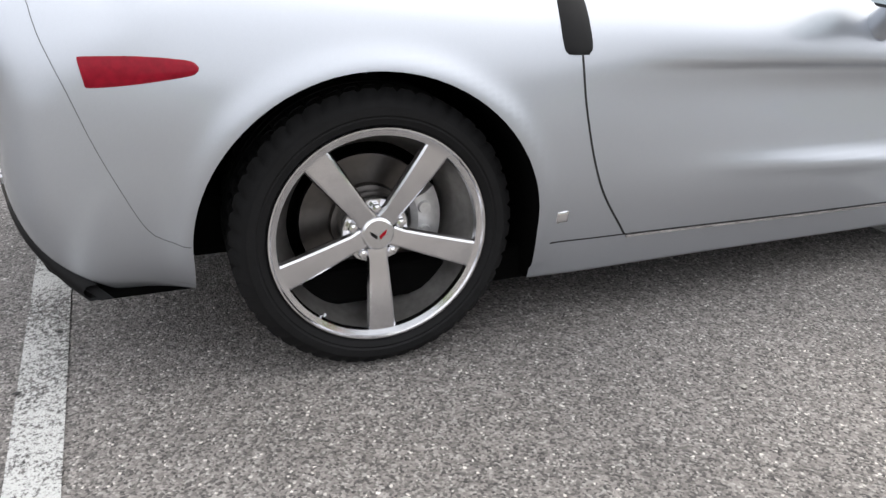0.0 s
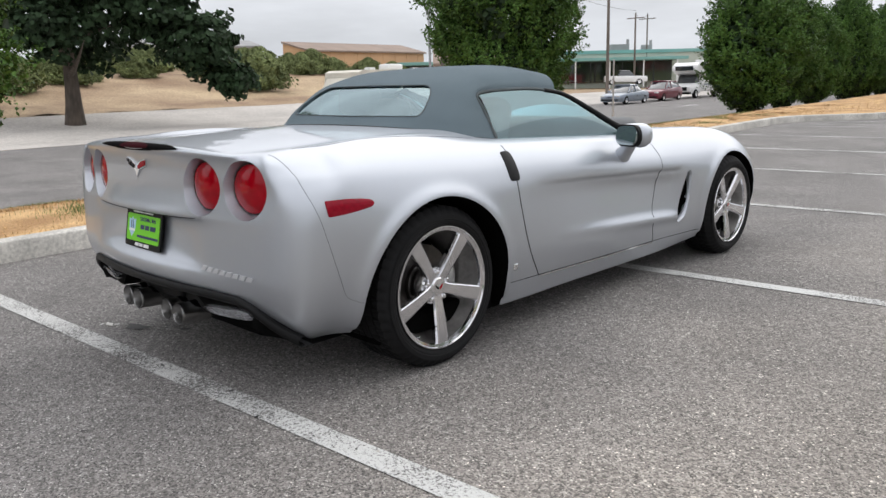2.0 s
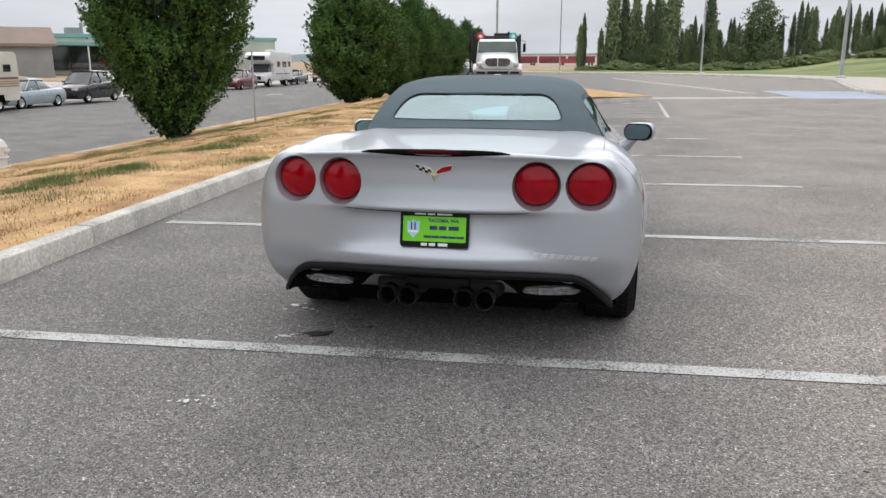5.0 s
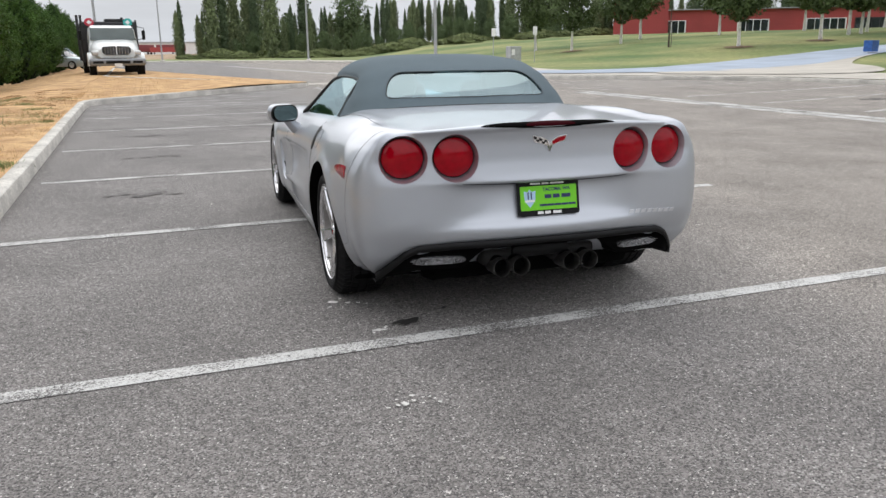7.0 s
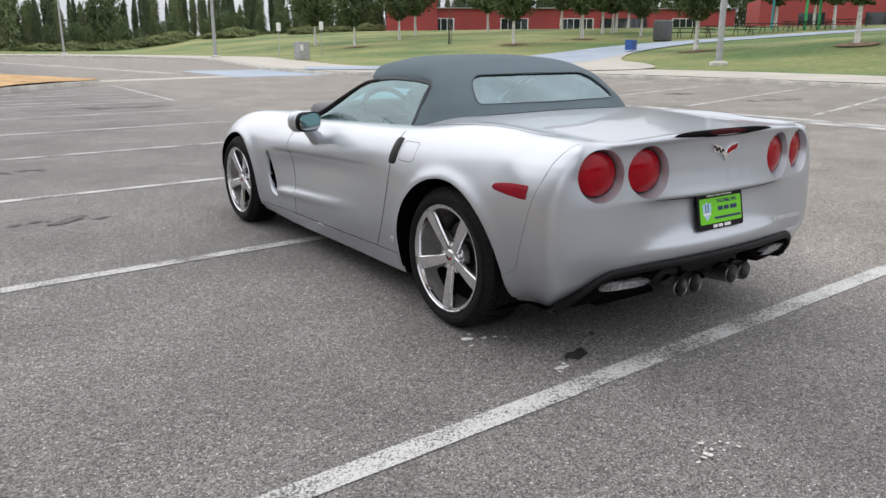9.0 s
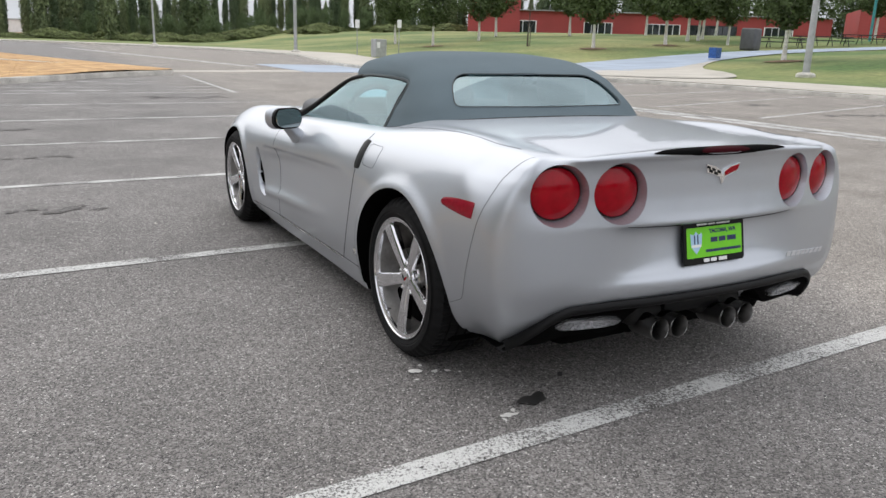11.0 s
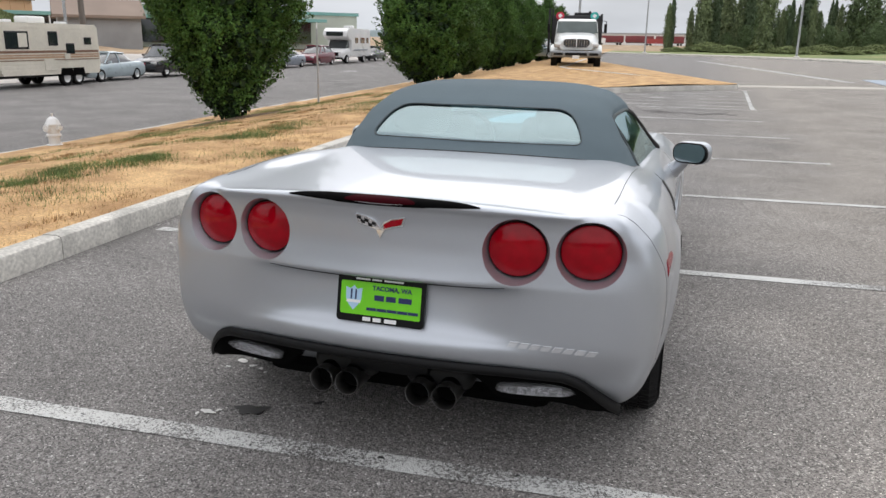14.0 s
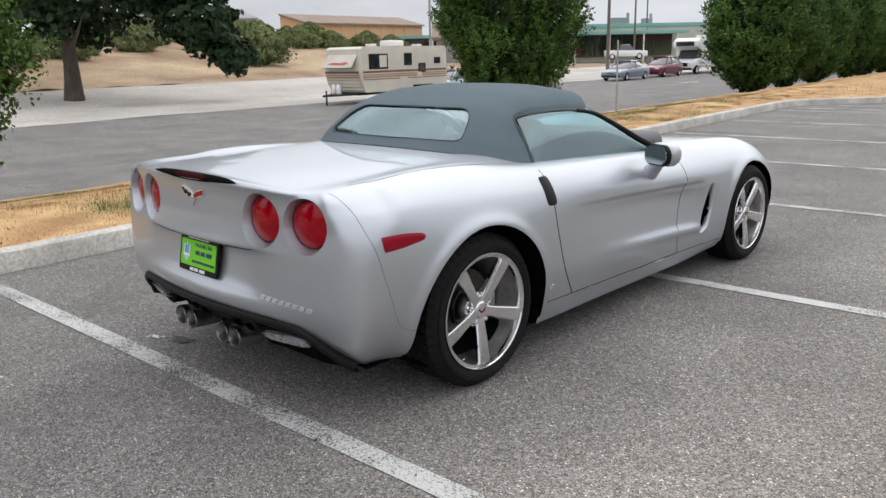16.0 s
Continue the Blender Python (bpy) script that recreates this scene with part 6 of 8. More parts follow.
M["mulch"] = mat("bark_mulch", (0.20, 0.13, 0.075), 0.95, var=0.3, scale=3, fine=0.3, fscale=20)
for tx, ty in ((-9.2, 12.2), (-8.6, -0.3), (-7.2, -13.0)):
    bm = bmesh.new()
    rows = []
    for a in np.linspace(0, 2 * math.pi, 33):
        k = 1 + 0.2 * noise.noise(Vector((math.cos(a) * 1.5, math.sin(a) * 1.5, tx)))
        rows.append([(tx + math.cos(a) * r_ * k, ty + math.sin(a) * r_ * k * 1.2, wz(tx + math.cos(a) * r_ * k, ty + math.sin(a) * r_ * k * 1.2) + 0.05 - 0.055 * (r_ / 1.25) ** 2) for r_ in (0.02, 0.5, 0.9, 1.25)])
    grid_faces(bm, rows)
    bmesh.ops.recalc_face_normals(bm, faces=bm.faces[:])
    tagged(mesh_ob("mulch_bed", bm, M["mulch"], 60), "brown mulch round the foot of a hornbeam", "mulch", "mulch beds", kind="structure")

# broad dark tree with drooping boughs at the foot of the bank, and a second stem behind
rng = np.random.default_rng(5)
pts, nrm = [], []
for cx_, cy_, cz_, r_, n_ in ((0, 0, 8.5, 4.2, 5200), (3.6, 2.6, 6.6, 3.0, 3200), (5.8, 4.6, 4.2, 2.1, 2000), (7.0, 5.8, 2.3, 1.2, 900), (-3.5, -2.5, 6.8, 3.2, 3200), (-5.4, -3.5, 4.4, 2.0, 1500), (0.8, 0.4, 11.4, 3.0, 2600), (2.2, -1.5, 5.0, 2.0, 1300), (-1.6, 2.0, 4.4, 1.8, 1000)):
    d = rng.normal(0, 1, (n_, 3))
    d /= np.linalg.norm(d, axis=1)[:, None]
    lump = 1 + 0.28 * np.sin(d[:, 0] * 6 + cx_) * np.sin(d[:, 1] * 7 + cy_) + 0.2 * np.sin(d[:, 2] * 11)
    r = r_ * (1 - np.abs(rng.normal(0, 0.16, n_))) * lump
    pts.append(d * r[:, None] * np.array([1, 1, 0.72]) + np.array([cx_, cy_, cz_]))
    nrm.append(d + np.array([0, 0, 0.4]))
oak_me = leaf_mesh("broad_crown", np.concatenate(pts), np.concatenate(nrm), 0.30, M["leaf_dark"], 4, 1.3)
oak = plant("broad_tree", [oak_me], lambda b: trunk_mesh(b, 9.0, 0.46, 0.8, 9, 5.0, 8, 0.35, 0.30), (-41.5, 13.8, wz(-41.5, 13.8) - 0.1), 0, 1.0, "broad dark tree with drooping boughs on the bank")
copy_thing(oak, pose(-52, 8.0, wz(-52, 8) - 0.1, 0, 0, 160))

# shrubs on the bank
sp, sn = crown_points(6000, [(0.05, 1.3), (0.6, 1.75), (1.3, 1.6), (2.0, 1.0), (2.5, .2)], 31, 0.35, 0.2)
shrub_me = leaf_mesh("shrub_crown", sp, sn, 0.13, M["leaf_shrub"], 6)
shrub = plant("shrub", [shrub_me], lambda b: trunk_mesh(b, 1.4, 0.06, 0, 6, 0.9, 9, 0.9, 0.1), (-58, 36, wz(-58, 36)), 0, 1.5, "rounded olive green shrub on the bank", "shrub", "bank shrubs")
rr = random.Random(4)
for k in range(80):
    e, y = rr.uniform(56, 84), rr.uniform(-20, 70)
    x = by_e(e, y)
    s_ = copy_thing(shrub, pose(x, y, wz(x, y) - 0.15, 0, 0, rr.uniform(0, 360)))
    s_.scale = [rr.uniform(0.5, 1.3)] * 3

# poplars closing the view to the north
pop = []
for k, prof in enumerate(([(0.3, .9), (2, 1.35), (6, 1.55), (9.5, 1.35), (12, .85), (13.5, .15)], [(0.3, .6), (3, .95), (7, 1.1), (11, .85), (13.5, .5), (15, .1)], [(0.3, 1.6), (3, 2.9), (6.5, 3.3), (9.5, 2.7), (11.3, 1.5), (12, .3)])):
    pp, pn = crown_points(4600, prof, 40 + k, 0.45, 0.30)
    pop.append(leaf_mesh("poplar_crown", pp, pn, 0.30, (M["leaf_poplar"], M["leaf_spruce"], M["leaf_belt"])[k], 50 + k))
kinds = [plant("poplar_tree", [me], lambda b: trunk_mesh(b, 9, 0.16, 0.1, 5, 1.2, 7, 1.8, 0.2), (8 + 9 * k, 150, float(lawn_z(8 + 9 * k, 150)) - 0.1), 0, 1.0,
               "slender poplar in the distant tree belt" if k < 2 else "rounded young tree in the distant belt", "tree", "tree belt") for k, me in enumerate(pop)]
rr = random.Random(8)
for k in range(210):
    u = k / 209
    x, y = -1.0 + 118 * u + rr.uniform(-1.5, 1.5), 156 + 12 * math.sin(u * 5) - 40 * u + rr.uniform(-9, 9)
    t_ = copy_thing(kinds[rr.choice((0, 0, 0, 1, 1, 1, 2))], pose(x, y, float(lawn_z(x, y)) - 0.1, 0, 0, rr.uniform(0, 360)))
    g_ = rr.uniform(0.40, 0.68)
    t_.scale = (g_ * 0.74, g_ * 0.74, g_)
for k in range(12):
    x, y = -6 + 1.9 * k + rr.uniform(-1, 1), 132 + rr.uniform(-6, 8)
    t_ = copy_thing(kinds[(0, 1, 0)[k % 3]], pose(x, y, float(lawn_z(x, y)) - 0.1, 0, 0, rr.uniform(0, 360)))
    g_ = rr.uniform(0.85, 1.15) if 2 < k < 9 else rr.uniform(0.5, 0.7)
    t_.scale = (g_ * 0.7, g_ * 0.7, g_)
# darker wood behind the school
for k in range(14):
    a, d = radians(rr.uniform(50, 84)), rr.uniform(156, 175)
    x, y = d * math.sin(a), d * math.cos(a)
    t_ = copy_thing(kinds[rr.choice((1, 2, 2))], pose(x, y, float(lawn_z(x, y)) - 0.1, 0, 0, rr.uniform(0, 360)))
    t_.scale = [rr.uniform(0.9, 1.2)] * 3
under = copy_thing(shrub, pose(10, 140, float(lawn_z(10, 140)), 0, 0, 0))
tagged(under, "low olive scrub under the tree belt", "shrub", "belt scrub")
for k in range(40):
    x, y = -4 + 2.7 * k + rr.uniform(-1, 1), 128 - 0.25 * k + rr.uniform(-6, 8)
    t_ = copy_thing(under, pose(x, y, float(lawn_z(x, y)) - 0.2, 0, 0, rr.uniform(0, 360)))
    g_ = rr.uniform(0.7, 1.3)
    t_.scale = (g_ * 1.5, g_ * 1.5, g_ * 0.55)

for k in range(70):
    x, y = -2 + 1.7 * k + rr.uniform(-1, 1), 140 - 0.35 * k + rr.uniform(-6, 10)
    t_ = copy_thing(kinds[2], pose(x, y, float(lawn_z(x, y)) - 0.2, 0, 0, rr.uniform(0, 360)))
    t_.scale = [rr.uniform(0.22, 0.40)] * 3
# copies of the belt trees, unseen, added south and east for dark reflections
for k in range(44):
    a = radians(95 + 4.2 * k)
    d = 75 + rr.uniform(-12, 14)
    x, y = d * math.sin(a), d * math.cos(a)
    t_ = copy_thing(kinds[rr.choice((0, 1, 2, 2))], pose(x, y, -0.2, 0, 0, rr.uniform(0, 360)))
    t_.scale = [rr.uniform(0.7, 1.1)] * 3

# young birches on the lawn
bp, bn = crown_points(7500, [(1.9, .3), (2.5, 1.3), (3.6, 2.1), (5.2, 2.25), (6.8, 1.7), (8.0, .9), (8.9, .15)], 61, 0.55, 0.40)
birch_me = leaf_mesh("birch_crown", bp, bn, 0.16, M["leaf_birch"], 62)


def birch_at(heading, dist, s=1.0):
    x, y = -2.74 + dist * math.sin(radians(heading)), -3.2 + dist * math.cos(radians(heading))
    return x, y


bx, by_ = 31.6, 64.2
birch = plant("birch_tree", [birch_me], lambda b: trunk_mesh(b, 7.0, 0.105, 0.25, 7, 1.5, 13, 1.2, 0.28), (bx, by_, float(lawn_z(bx, by_))), 0, 1.0, "young birch with a pale trunk on the lawn", "tree", "lawn birches", M["birchbark"])
LAWN_TREES = [(42.4, 74.3, 1.15), (38.4, 48.8, 1.05), (46.8, 49.6, 1.15), (56.4, 56.8, 1.2), (58.2, 57.2, 1.1), (62.6, 61.0, 1.2), (53.6, 49.0, 0.9), (37.0, 29.2, 1.0), (38.6, 20.1, 1.1),
              (50.5, 84, 1.3), (59, 80, 1.3), (68, 76, 1.3), (74, 70, 1.3), (80, 64, 1.3), (86, 57, 1.3), (78, 47, 1.2), (70, 40, 1.2), (33, 76, 1.1)]
for k, (x, y, g_) in enumerate(LAWN_TREES):
    t_ = copy_thing(birch, pose(x, y, float(lawn_z(x, y)) - 0.05, 0, 0, 47 * k))
    t_.scale = (g_ * 1.1, g_ * 1.1, g_)
sap = thing("sapling", "dark young sapling tied to a stake on the lawn", "sapling", (36.0, 54.8, float(lawn_z(36.0, 54.8))))
bm = bmesh.new()
trunk_mesh(bm, 3.4, 0.07, 0.1, 6, 0.7, 17, 1.2, 0.4)
part("trunk", bm, M["bark"], sap, smooth=50)
bm = bmesh.new()
rod(bm, (0.22, 0, -0.2), (0.22, 0, 1.5), 0.035, 0.035, 8)
part("stake", bm, M["pole_wood"], sap)
# mulch rings round the nearer birches
for h_, (x, y) in enumerate(((31.6, 64.2), (38.4, 48.8), (46.8, 49.6), (37.0, 29.2), (38.6, 20.1))):
    bm = bmesh.new()
    vs_ = []
    for i in range(24):
        a = 2 * math.pi * i / 24
        r_ = 1.1 * (1 + 0.15 * noise.noise(Vector((math.cos(a) * 2, math.sin(a) * 2, h_))))
        px, py = x + r_ * math.cos(a), y + r_ * math.sin(a)
        vs_.append(bm.verts.new((px, py, float(lawn_z(px, py)) + 0.05)))
    top_ = bm.verts.new((x, y, float(lawn_z(x, y)) + 0.12))
    for i in range(24):
        bm.faces.new((vs_[i], vs_[(i + 1) % 24], top_))
    tagged(mesh_ob("mulch_ring", bm, M["mulch"], 60), "ring of brown bark mulch round a birch", "mulch", "mulch rings", kind="structure")

# straw blades on the verge and island: nobody could count them
rng = np.random.default_rng(21)


def blades(name, n, xy, zf, h, w, material, label, seed):
    r = np.random.default_rng(seed)
    base = np.array(xy)
    zz = zf(base)
    a = r.uniform(0, 2 * math.pi, n)
    hh = h * r.uniform(0.35, 1.25, n)
    ln = hh * r.uniform(0.1, 1.1, n)
    d = np.stack([np.cos(a), np.sin(a)], 1)
    s = np.stack([-np.sin(a), np.cos(a)], 1) * (w / 2)
    v = np.zeros((n, 3, 3))
    v[:, 0, :2], v[:, 1, :2], v[:, 2, :2] = base - s, base + s, base + d * ln[:, None]
    v[:, 0, 2], v[:, 1, 2], v[:, 2, 2] = zz - 0.01, zz - 0.01, zz + hh
    me = bpy.data.meshes.new(name)
    me.from_pydata(v.reshape(-1, 3).tolist(), [], np.arange(3 * n).reshape(-1, 3).tolist())
    me.materials.append(material)
    return tagged(new(name, me), label, "grass", kind="stuff")


n = 42000
e_ = 3.12 + 7.0 * rng.uniform(0, 1, n) ** 1.4
y_ = -9 + 30 * rng.uniform(0, 1, n)
keep = np.sin(e_ * 2.1 + y_ * 0.7) + np.sin(y_ * 1.9 - e_) + rng.normal(0, 0.9, n) > -0.6
e_, y_ = e_[keep], y_[keep]
xy = np.stack([-e_ - LEAN_K * y_, y_], 1)
blades("straw_grass", len(xy), xy, lambda b: west(b[:, 0], b[:, 1]) + 0.0, 0.026, 0.009, M["straw"], "short parched straw blades on the verge", 3)
cl = []
for k in range(170):
    e0 = 3.2 + 6.5 * rng.uniform() ** 0.8
    y0 = rng.uniform(-8, 20)
    m_ = int(rng.uniform(120, 420))
    q = rng.normal(0, rng.uniform(0.09, 0.30), (m_, 2)) + np.array([-e0 - LEAN_K * y0, y0])
    q = q[-(q[:, 0] + LEAN_K * q[:, 1]) > 3.15]
    cl.append(q)
for gx, gy in ((-4.75, 1.22), (-4.70, 1.55), (-5.38, 2.38), (-4.84, 2.24), (-4.95, 2.32), (-5.32, 3.15), (-4.66, 2.64), (-5.1, 2.95), (-4.96, 3.85), (-4.82, 4.07)):
    cl.append(rng.normal(0, 0.5, (420, 2)) * np.array([0.20, 0.26]) + np.array([gx, gy]))
for gx, gy, gr, gn in ((-3.66, 4.84, 0.10, 700), (-3.86, 4.5, 0.16, 420), (-4.82, 6.17, 0.13, 620), (-5.2, 5.74, 0.2, 520), (-5.0, 5.86, 0.13, 420), (-4.95, 6.6, 0.25, 420), (-5.13, 7.59, 0.24, 620), (-5.29, 10.2, 0.30, 520), (-5.75, 11.6, 0.35, 620)):
    cl.append(rng.normal(0, 1, (gn, 2)) * np.array([gr, gr * 1.5]) + np.array([gx, gy]))
xy = np.concatenate(cl)
blades("green_weeds", len(xy), xy, lambda b: west(b[:, 0], b[:, 1]), 0.05, 0.006, M["weed"], "patches of green weeds in the dry verge", 5)
cl = []
for k in range(330):
    e0 = 3.2 + 6.8 * rng.uniform()
    y0 = rng.uniform(-8, 24)
    q = rng.normal(0, 1, (int(rng.uniform(40, 150)), 2)) * np.array([rng.uniform(0.04, 0.10), rng.uniform(0.06, 0.20)]) + np.array([-e0 - LEAN_K * y0, y0])
    cl.append(q[-(q[:, 0] + LEAN_K * q[:, 1]) > 3.15])
xy = np.concatenate(cl)
blades("dry_tufts", len(xy), xy, lambda b: west(b[:, 0], b[:, 1]), 0.034, 0.008, M["tuft"], "brown dry tufts standing in the verge", 9)
n = 9000
q = np.stack([rng.uniform(-7, 2, n), rng.uniform(17, 40, n)], 1)
ok = (q[:, 1] > 17.2 + (q[:, 0] + 4.3) * 1.16 + 0.4) & (q[:, 1] < 26.5 - (q[:, 0] - 1.5) * 1.55) & (-(q[:, 0] + LEAN_K * q[:, 1]) < 3.4)
blades("straw_grass", int(ok.sum()), q[ok], lambda b: np.full(len(b), 0.14), 0.07, 0.012, M["straw"], "parched straw blades on the island", 7)


# ---- street furniture ----
def hydrant(at):
    ob = thing("fire_hydrant", "white painted fire hydrant on the dry verge", "hydrant", at)
    bm = bmesh.new()
    rg = lathe(bm, [(0, .16), (.03, .16), (.04, .11), (.20, .11), (.22, .15), (.25, .15), (.27, .125), (.44, .125), (.46, .155), (.49, .155), (.51, .135), (.57, .115), (.62, .08), (.65, .03)], 24, "z")
    bm.faces.new(rg[-1])
    part("barrel", bm, M["white_paint"], ob, smooth=35)
    bm = bmesh.new()
    rod(bm, (0, 0, .64), (0, 0, .72), .028, .024, 5)
    part("operating_nut", bm, M["white_paint"], ob)
    for dx, dy, r in ((1, 0, .055), (-1, 0, .055), (0, -1, .075)):
        bm = bmesh.new()
        rod(bm, (0, 0, .40), (dx * .17, dy * .17, .40), r * .8, r * .8, 14)
        rod(bm, (dx * .16, dy * .16, .40), (dx * .20, dy * .20, .40), r, r, 14)
        rod(bm, (dx * .20, dy * .20, .40), (dx * .23, dy * .23, .40), .02, .02, 5)
        part("outlet_cap", bm, M["white_paint"], ob, smooth=35)
    return ob


hydrant((-11.1, 8.93, wz(-11.1, 8.93) - 0.01)).scale = (0.95, 0.95, 0.88)
M["post_metal"] = mat("galvanised_post", (0.42, 0.43, 0.44), 0.55, 0.6, var=0.12, scale=4)


def post(name, at, h, r, material, label, category="post", arms=None, base=0.0, sign=None, smat=None):
    ob = thing(name, label, category, at)
    bm = bmesh.new()
    rod(bm, (0, 0, -0.3), (0, 0, h), r, r * 0.72, 14)
    part("shaft", bm, material, ob, smooth=40)
    if base:
        bm = bmesh.new()
        lathe(bm, [(-0.1, base), (0.10, base), (0.16, base * 0.85), (0.2, r * 1.2)], 18, "z")
        part("footing", bm, M["concrete"], ob, smooth=35)
    for a in arms or ():
        bm = bmesh.new()
        rod(bm, a[0], a[1], a[2], a[2], 8)
        part("arm", bm, material, ob)
    if sign:
        bm = bmesh.new()
        box(bm, (0, -r - 0.012, h - sign[1] / 2), (sign[0], 0.012, sign[1]), 0.003)
        part("sign_panel", bm, smat, ob, "small blank-faced sign panel")
    return ob


post("sign_post", (-10.3, 18.6, wz(-10.3, 18.6)), 2.2, 0.035, M["post_metal"], "bare grey steel post on the verge")
post("utility_pole", (-35.5, 36.5, wz(-35.5, 36.5)), 13, 0.19, M["pole_wood"], "tall weathered timber utility pole", "pole", [((-1.2, 0, 11.8), (1.2, 0, 11.8), .06)])
post("steel_pole", (-36.6, 36.3, wz(-36.6, 36.3)), 12, 0.10, M["post_metal"], "slim grey steel pole beside the utility pole", "pole")
post("utility_pole", (-36, 57.5, wz(-36, 57.5)), 8.8, 0.16, M["pole_wood"], "weathered timber utility pole by the parked cars", "pole")
post("utility_pole", (-58, 98, wz(-58, 98)), 10.5, 0.16, M["pole_wood"], "distant timber utility pole with a cross arm", "pole", [((-1.4, 0, 9.8), (1.4, 0, 9.8), .07)])
post("utility_pole", (-62, 108, wz(-62, 108)), 11, 0.14, M["pole_wood"], "distant timber utility pole with a cross arm", "pole", [((-1.4, 0, 10.3), (1.4, 0, 10.3), .07)])
post("lamp_mast", (-9.8, 66, 0.0), 14, 0.11, M["post_metal"], "tall dark lamp mast behind the truck", "lamp post")
post("lamp_post", (-6.6, 99.6, 0.14), 9.5, 0.10, M["post_metal"], "grey lamp post with a short arm", "lamp post", [((0, 0, 9.4), (-1.0, 0, 9.7), .05)], 0.3)
post("lamp_post", (9.6, 85.6, 0.14), 9.0, 0.11, M["post_metal"], "grey lamp post on a concrete footing", "lamp post", None, 0.32)
post("lamp_post", (17.6, 61.9, float(lawn_z(17.6, 61.9))), 9.5, 0.15, M["post_metal"], "grey lamp post on a concrete footing", "lamp post", None, 0.38)
post("lamp_post", (28.8, 21.2, float(lawn_z(28.8, 21.2))), 9.5, 0.16, M["post_metal"], "thick pale lamp post on a concrete footing", "lamp post", None, 0.42)
for x, y in ((19.8, 53.5), (22.8, 52.5)):
    post("sign_post", (x, y, float(lawn_z(x, y))), 2.6, 0.035, M["post_metal"], "slim post with a small pale sign", "sign post", None, 0, (0.34, 0.6), M["white_print"])
ubox = thing("utility_box", "grey steel utility box beside the walkway", "utility box", (19.8, 49.3, float(lawn_z(19.8, 49.3))), 15)
bm = bmesh.new()
box(bm, (0, 0, .62), (.95, .6, 1.25), 0.03)
part("cabinet", bm, M["post_metal"], ubox)
bm = bmesh.new()
box(bm, (-.25, -.305, .85), (.28, .012, .4), 0.004)
part("notice", bm, M["white_print"], ubox)
M["dark_metal"] = mat("dark_metal", (0.035, 0.035, 0.037), 0.6, 0.3, var=0.2)
M["bin_grey"] = mat("grey_bin_plastic", (0.10, 0.10, 0.105), 0.7, var=0.15, scale=2)
M["blue_plastic"] = mat("blue_plastic", (0.03, 0.11, 0.36), 0.5, var=0.2)
M["green_paint"] = mat("bright_green_paint", (0.05, 0.42, 0.13), 0.45, var=0.1)
M["teal_paint"] = mat("teal_paint", (0.06, 0.30, 0.32), 0.45, var=0.1)
bb = thing("litter_bin", "blue slatted litter bin by the walkway", "bin", (37.4, 34.9, float(lawn_z(37.4, 34.9)) + .05), 30)
for k in range(9):
    bm = bmesh.new()
    box(bm, (-.6 + .15 * k, 0, .40), (.11, .5, .66), 0.02)
    part("slat", bm, M["blue_plastic"], bb)
for k in range(5):
    x, y = 53.2 + 5.0 * k, 43.4 - 0.6 * k
    tb_ = thing("picnic_table", "dark metal picnic table with two benches", "picnic table", (x, y, float(lawn_z(x, y)) + .05), -38, "picnic tables")
    bm = bmesh.new()
    box(bm, (0, 0, .76), (4.6, .8, .06), 0.01)
    part("tabletop", bm, M["dark_metal"], tb_)
    for s in (1, -1):
        bm = bmesh.new()
        box(bm, (0, s * .75, .45), (4.6, .28, .05), 0.01)
        part("bench", bm, M["dark_metal"], tb_)
    for u_ in (-1.9, -.6, .6, 1.9):
        bm = bmesh.new()
        tube(bm, [(u_, -.8, 0), (u_, -.2, .74), (u_, .2, .74), (u_, .8, 0)], .035, 6)
        part("leg", bm, M["dark_metal"], tb_)
bk = thing("bin_housing", "dark grey round-cornered bin housing beside the picnic tables", "bin", (48.9, 42.3, float(lawn_z(48.9, 42.3))), 20)
bm = bmesh.new()
box(bm, (0, 0, .85), (1.4, 1.2, 1.7), 0.16, None, 4)
part("housing", bm, M["bin_grey"], bk, smooth=40)
for k, (h_, d_, m_, hh) in enumerate(((57.6, 84, "green_paint", 5.0), (58.4, 86, "green_paint", 4.4), (55.6, 88, "teal_paint", 4.6))):
    x, y = birch_at(h_, d_)
    pl = thing("play_post", "brightly painted play-ground post with caps", "play post", (x, y, float(lawn_z(x, y))), 0, "play posts")
    bm = bmesh.new()
    rod(bm, (0, 0, -.2), (0, 0, hh), .13, .13, 10)
    part("shaft", bm, M[m_], pl, smooth=40)
    bm = bmesh.new()
    box(bm, (.3, 0, hh - .3), (1.8, .5, .35), .08)
    part("cap", bm, M[m_], pl, smooth=40)


# ---- buildings ----
M["red_wall"] = mat("red_siding", (0.36, 0.060, 0.058), 0.7, var=0.08, scale=0.3, fine=0.06, fscale=8)
M["tan_wall"] = mat("tan_siding", (0.58, 0.37, 0.21), 0.75, var=0.06, scale=0.2)
M["tan_roof"] = mat("brown_roof_sheet", (0.27, 0.205, 0.165), 0.8, var=0.1, scale=0.3)
M["pale_wall"] = mat("pale_green_wall", (0.46, 0.50, 0.43), 0.75, var=0.07, scale=0.3)
M["teal_fascia"] = mat("teal_fascia", (0.20, 0.40, 0.37), 0.6, var=0.08, scale=0.3)
M["grey_roof"] = mat("grey_roofing", (0.30, 0.30, 0.30), 0.8, var=0.12, scale=0.4)


def along(a, b):
    """Pose at a, x pointing to b."""
    return pose(a[0], a[1], a[2], 0, 0, math.degrees(math.atan2(b[1] - a[1], b[0] - a[0])))


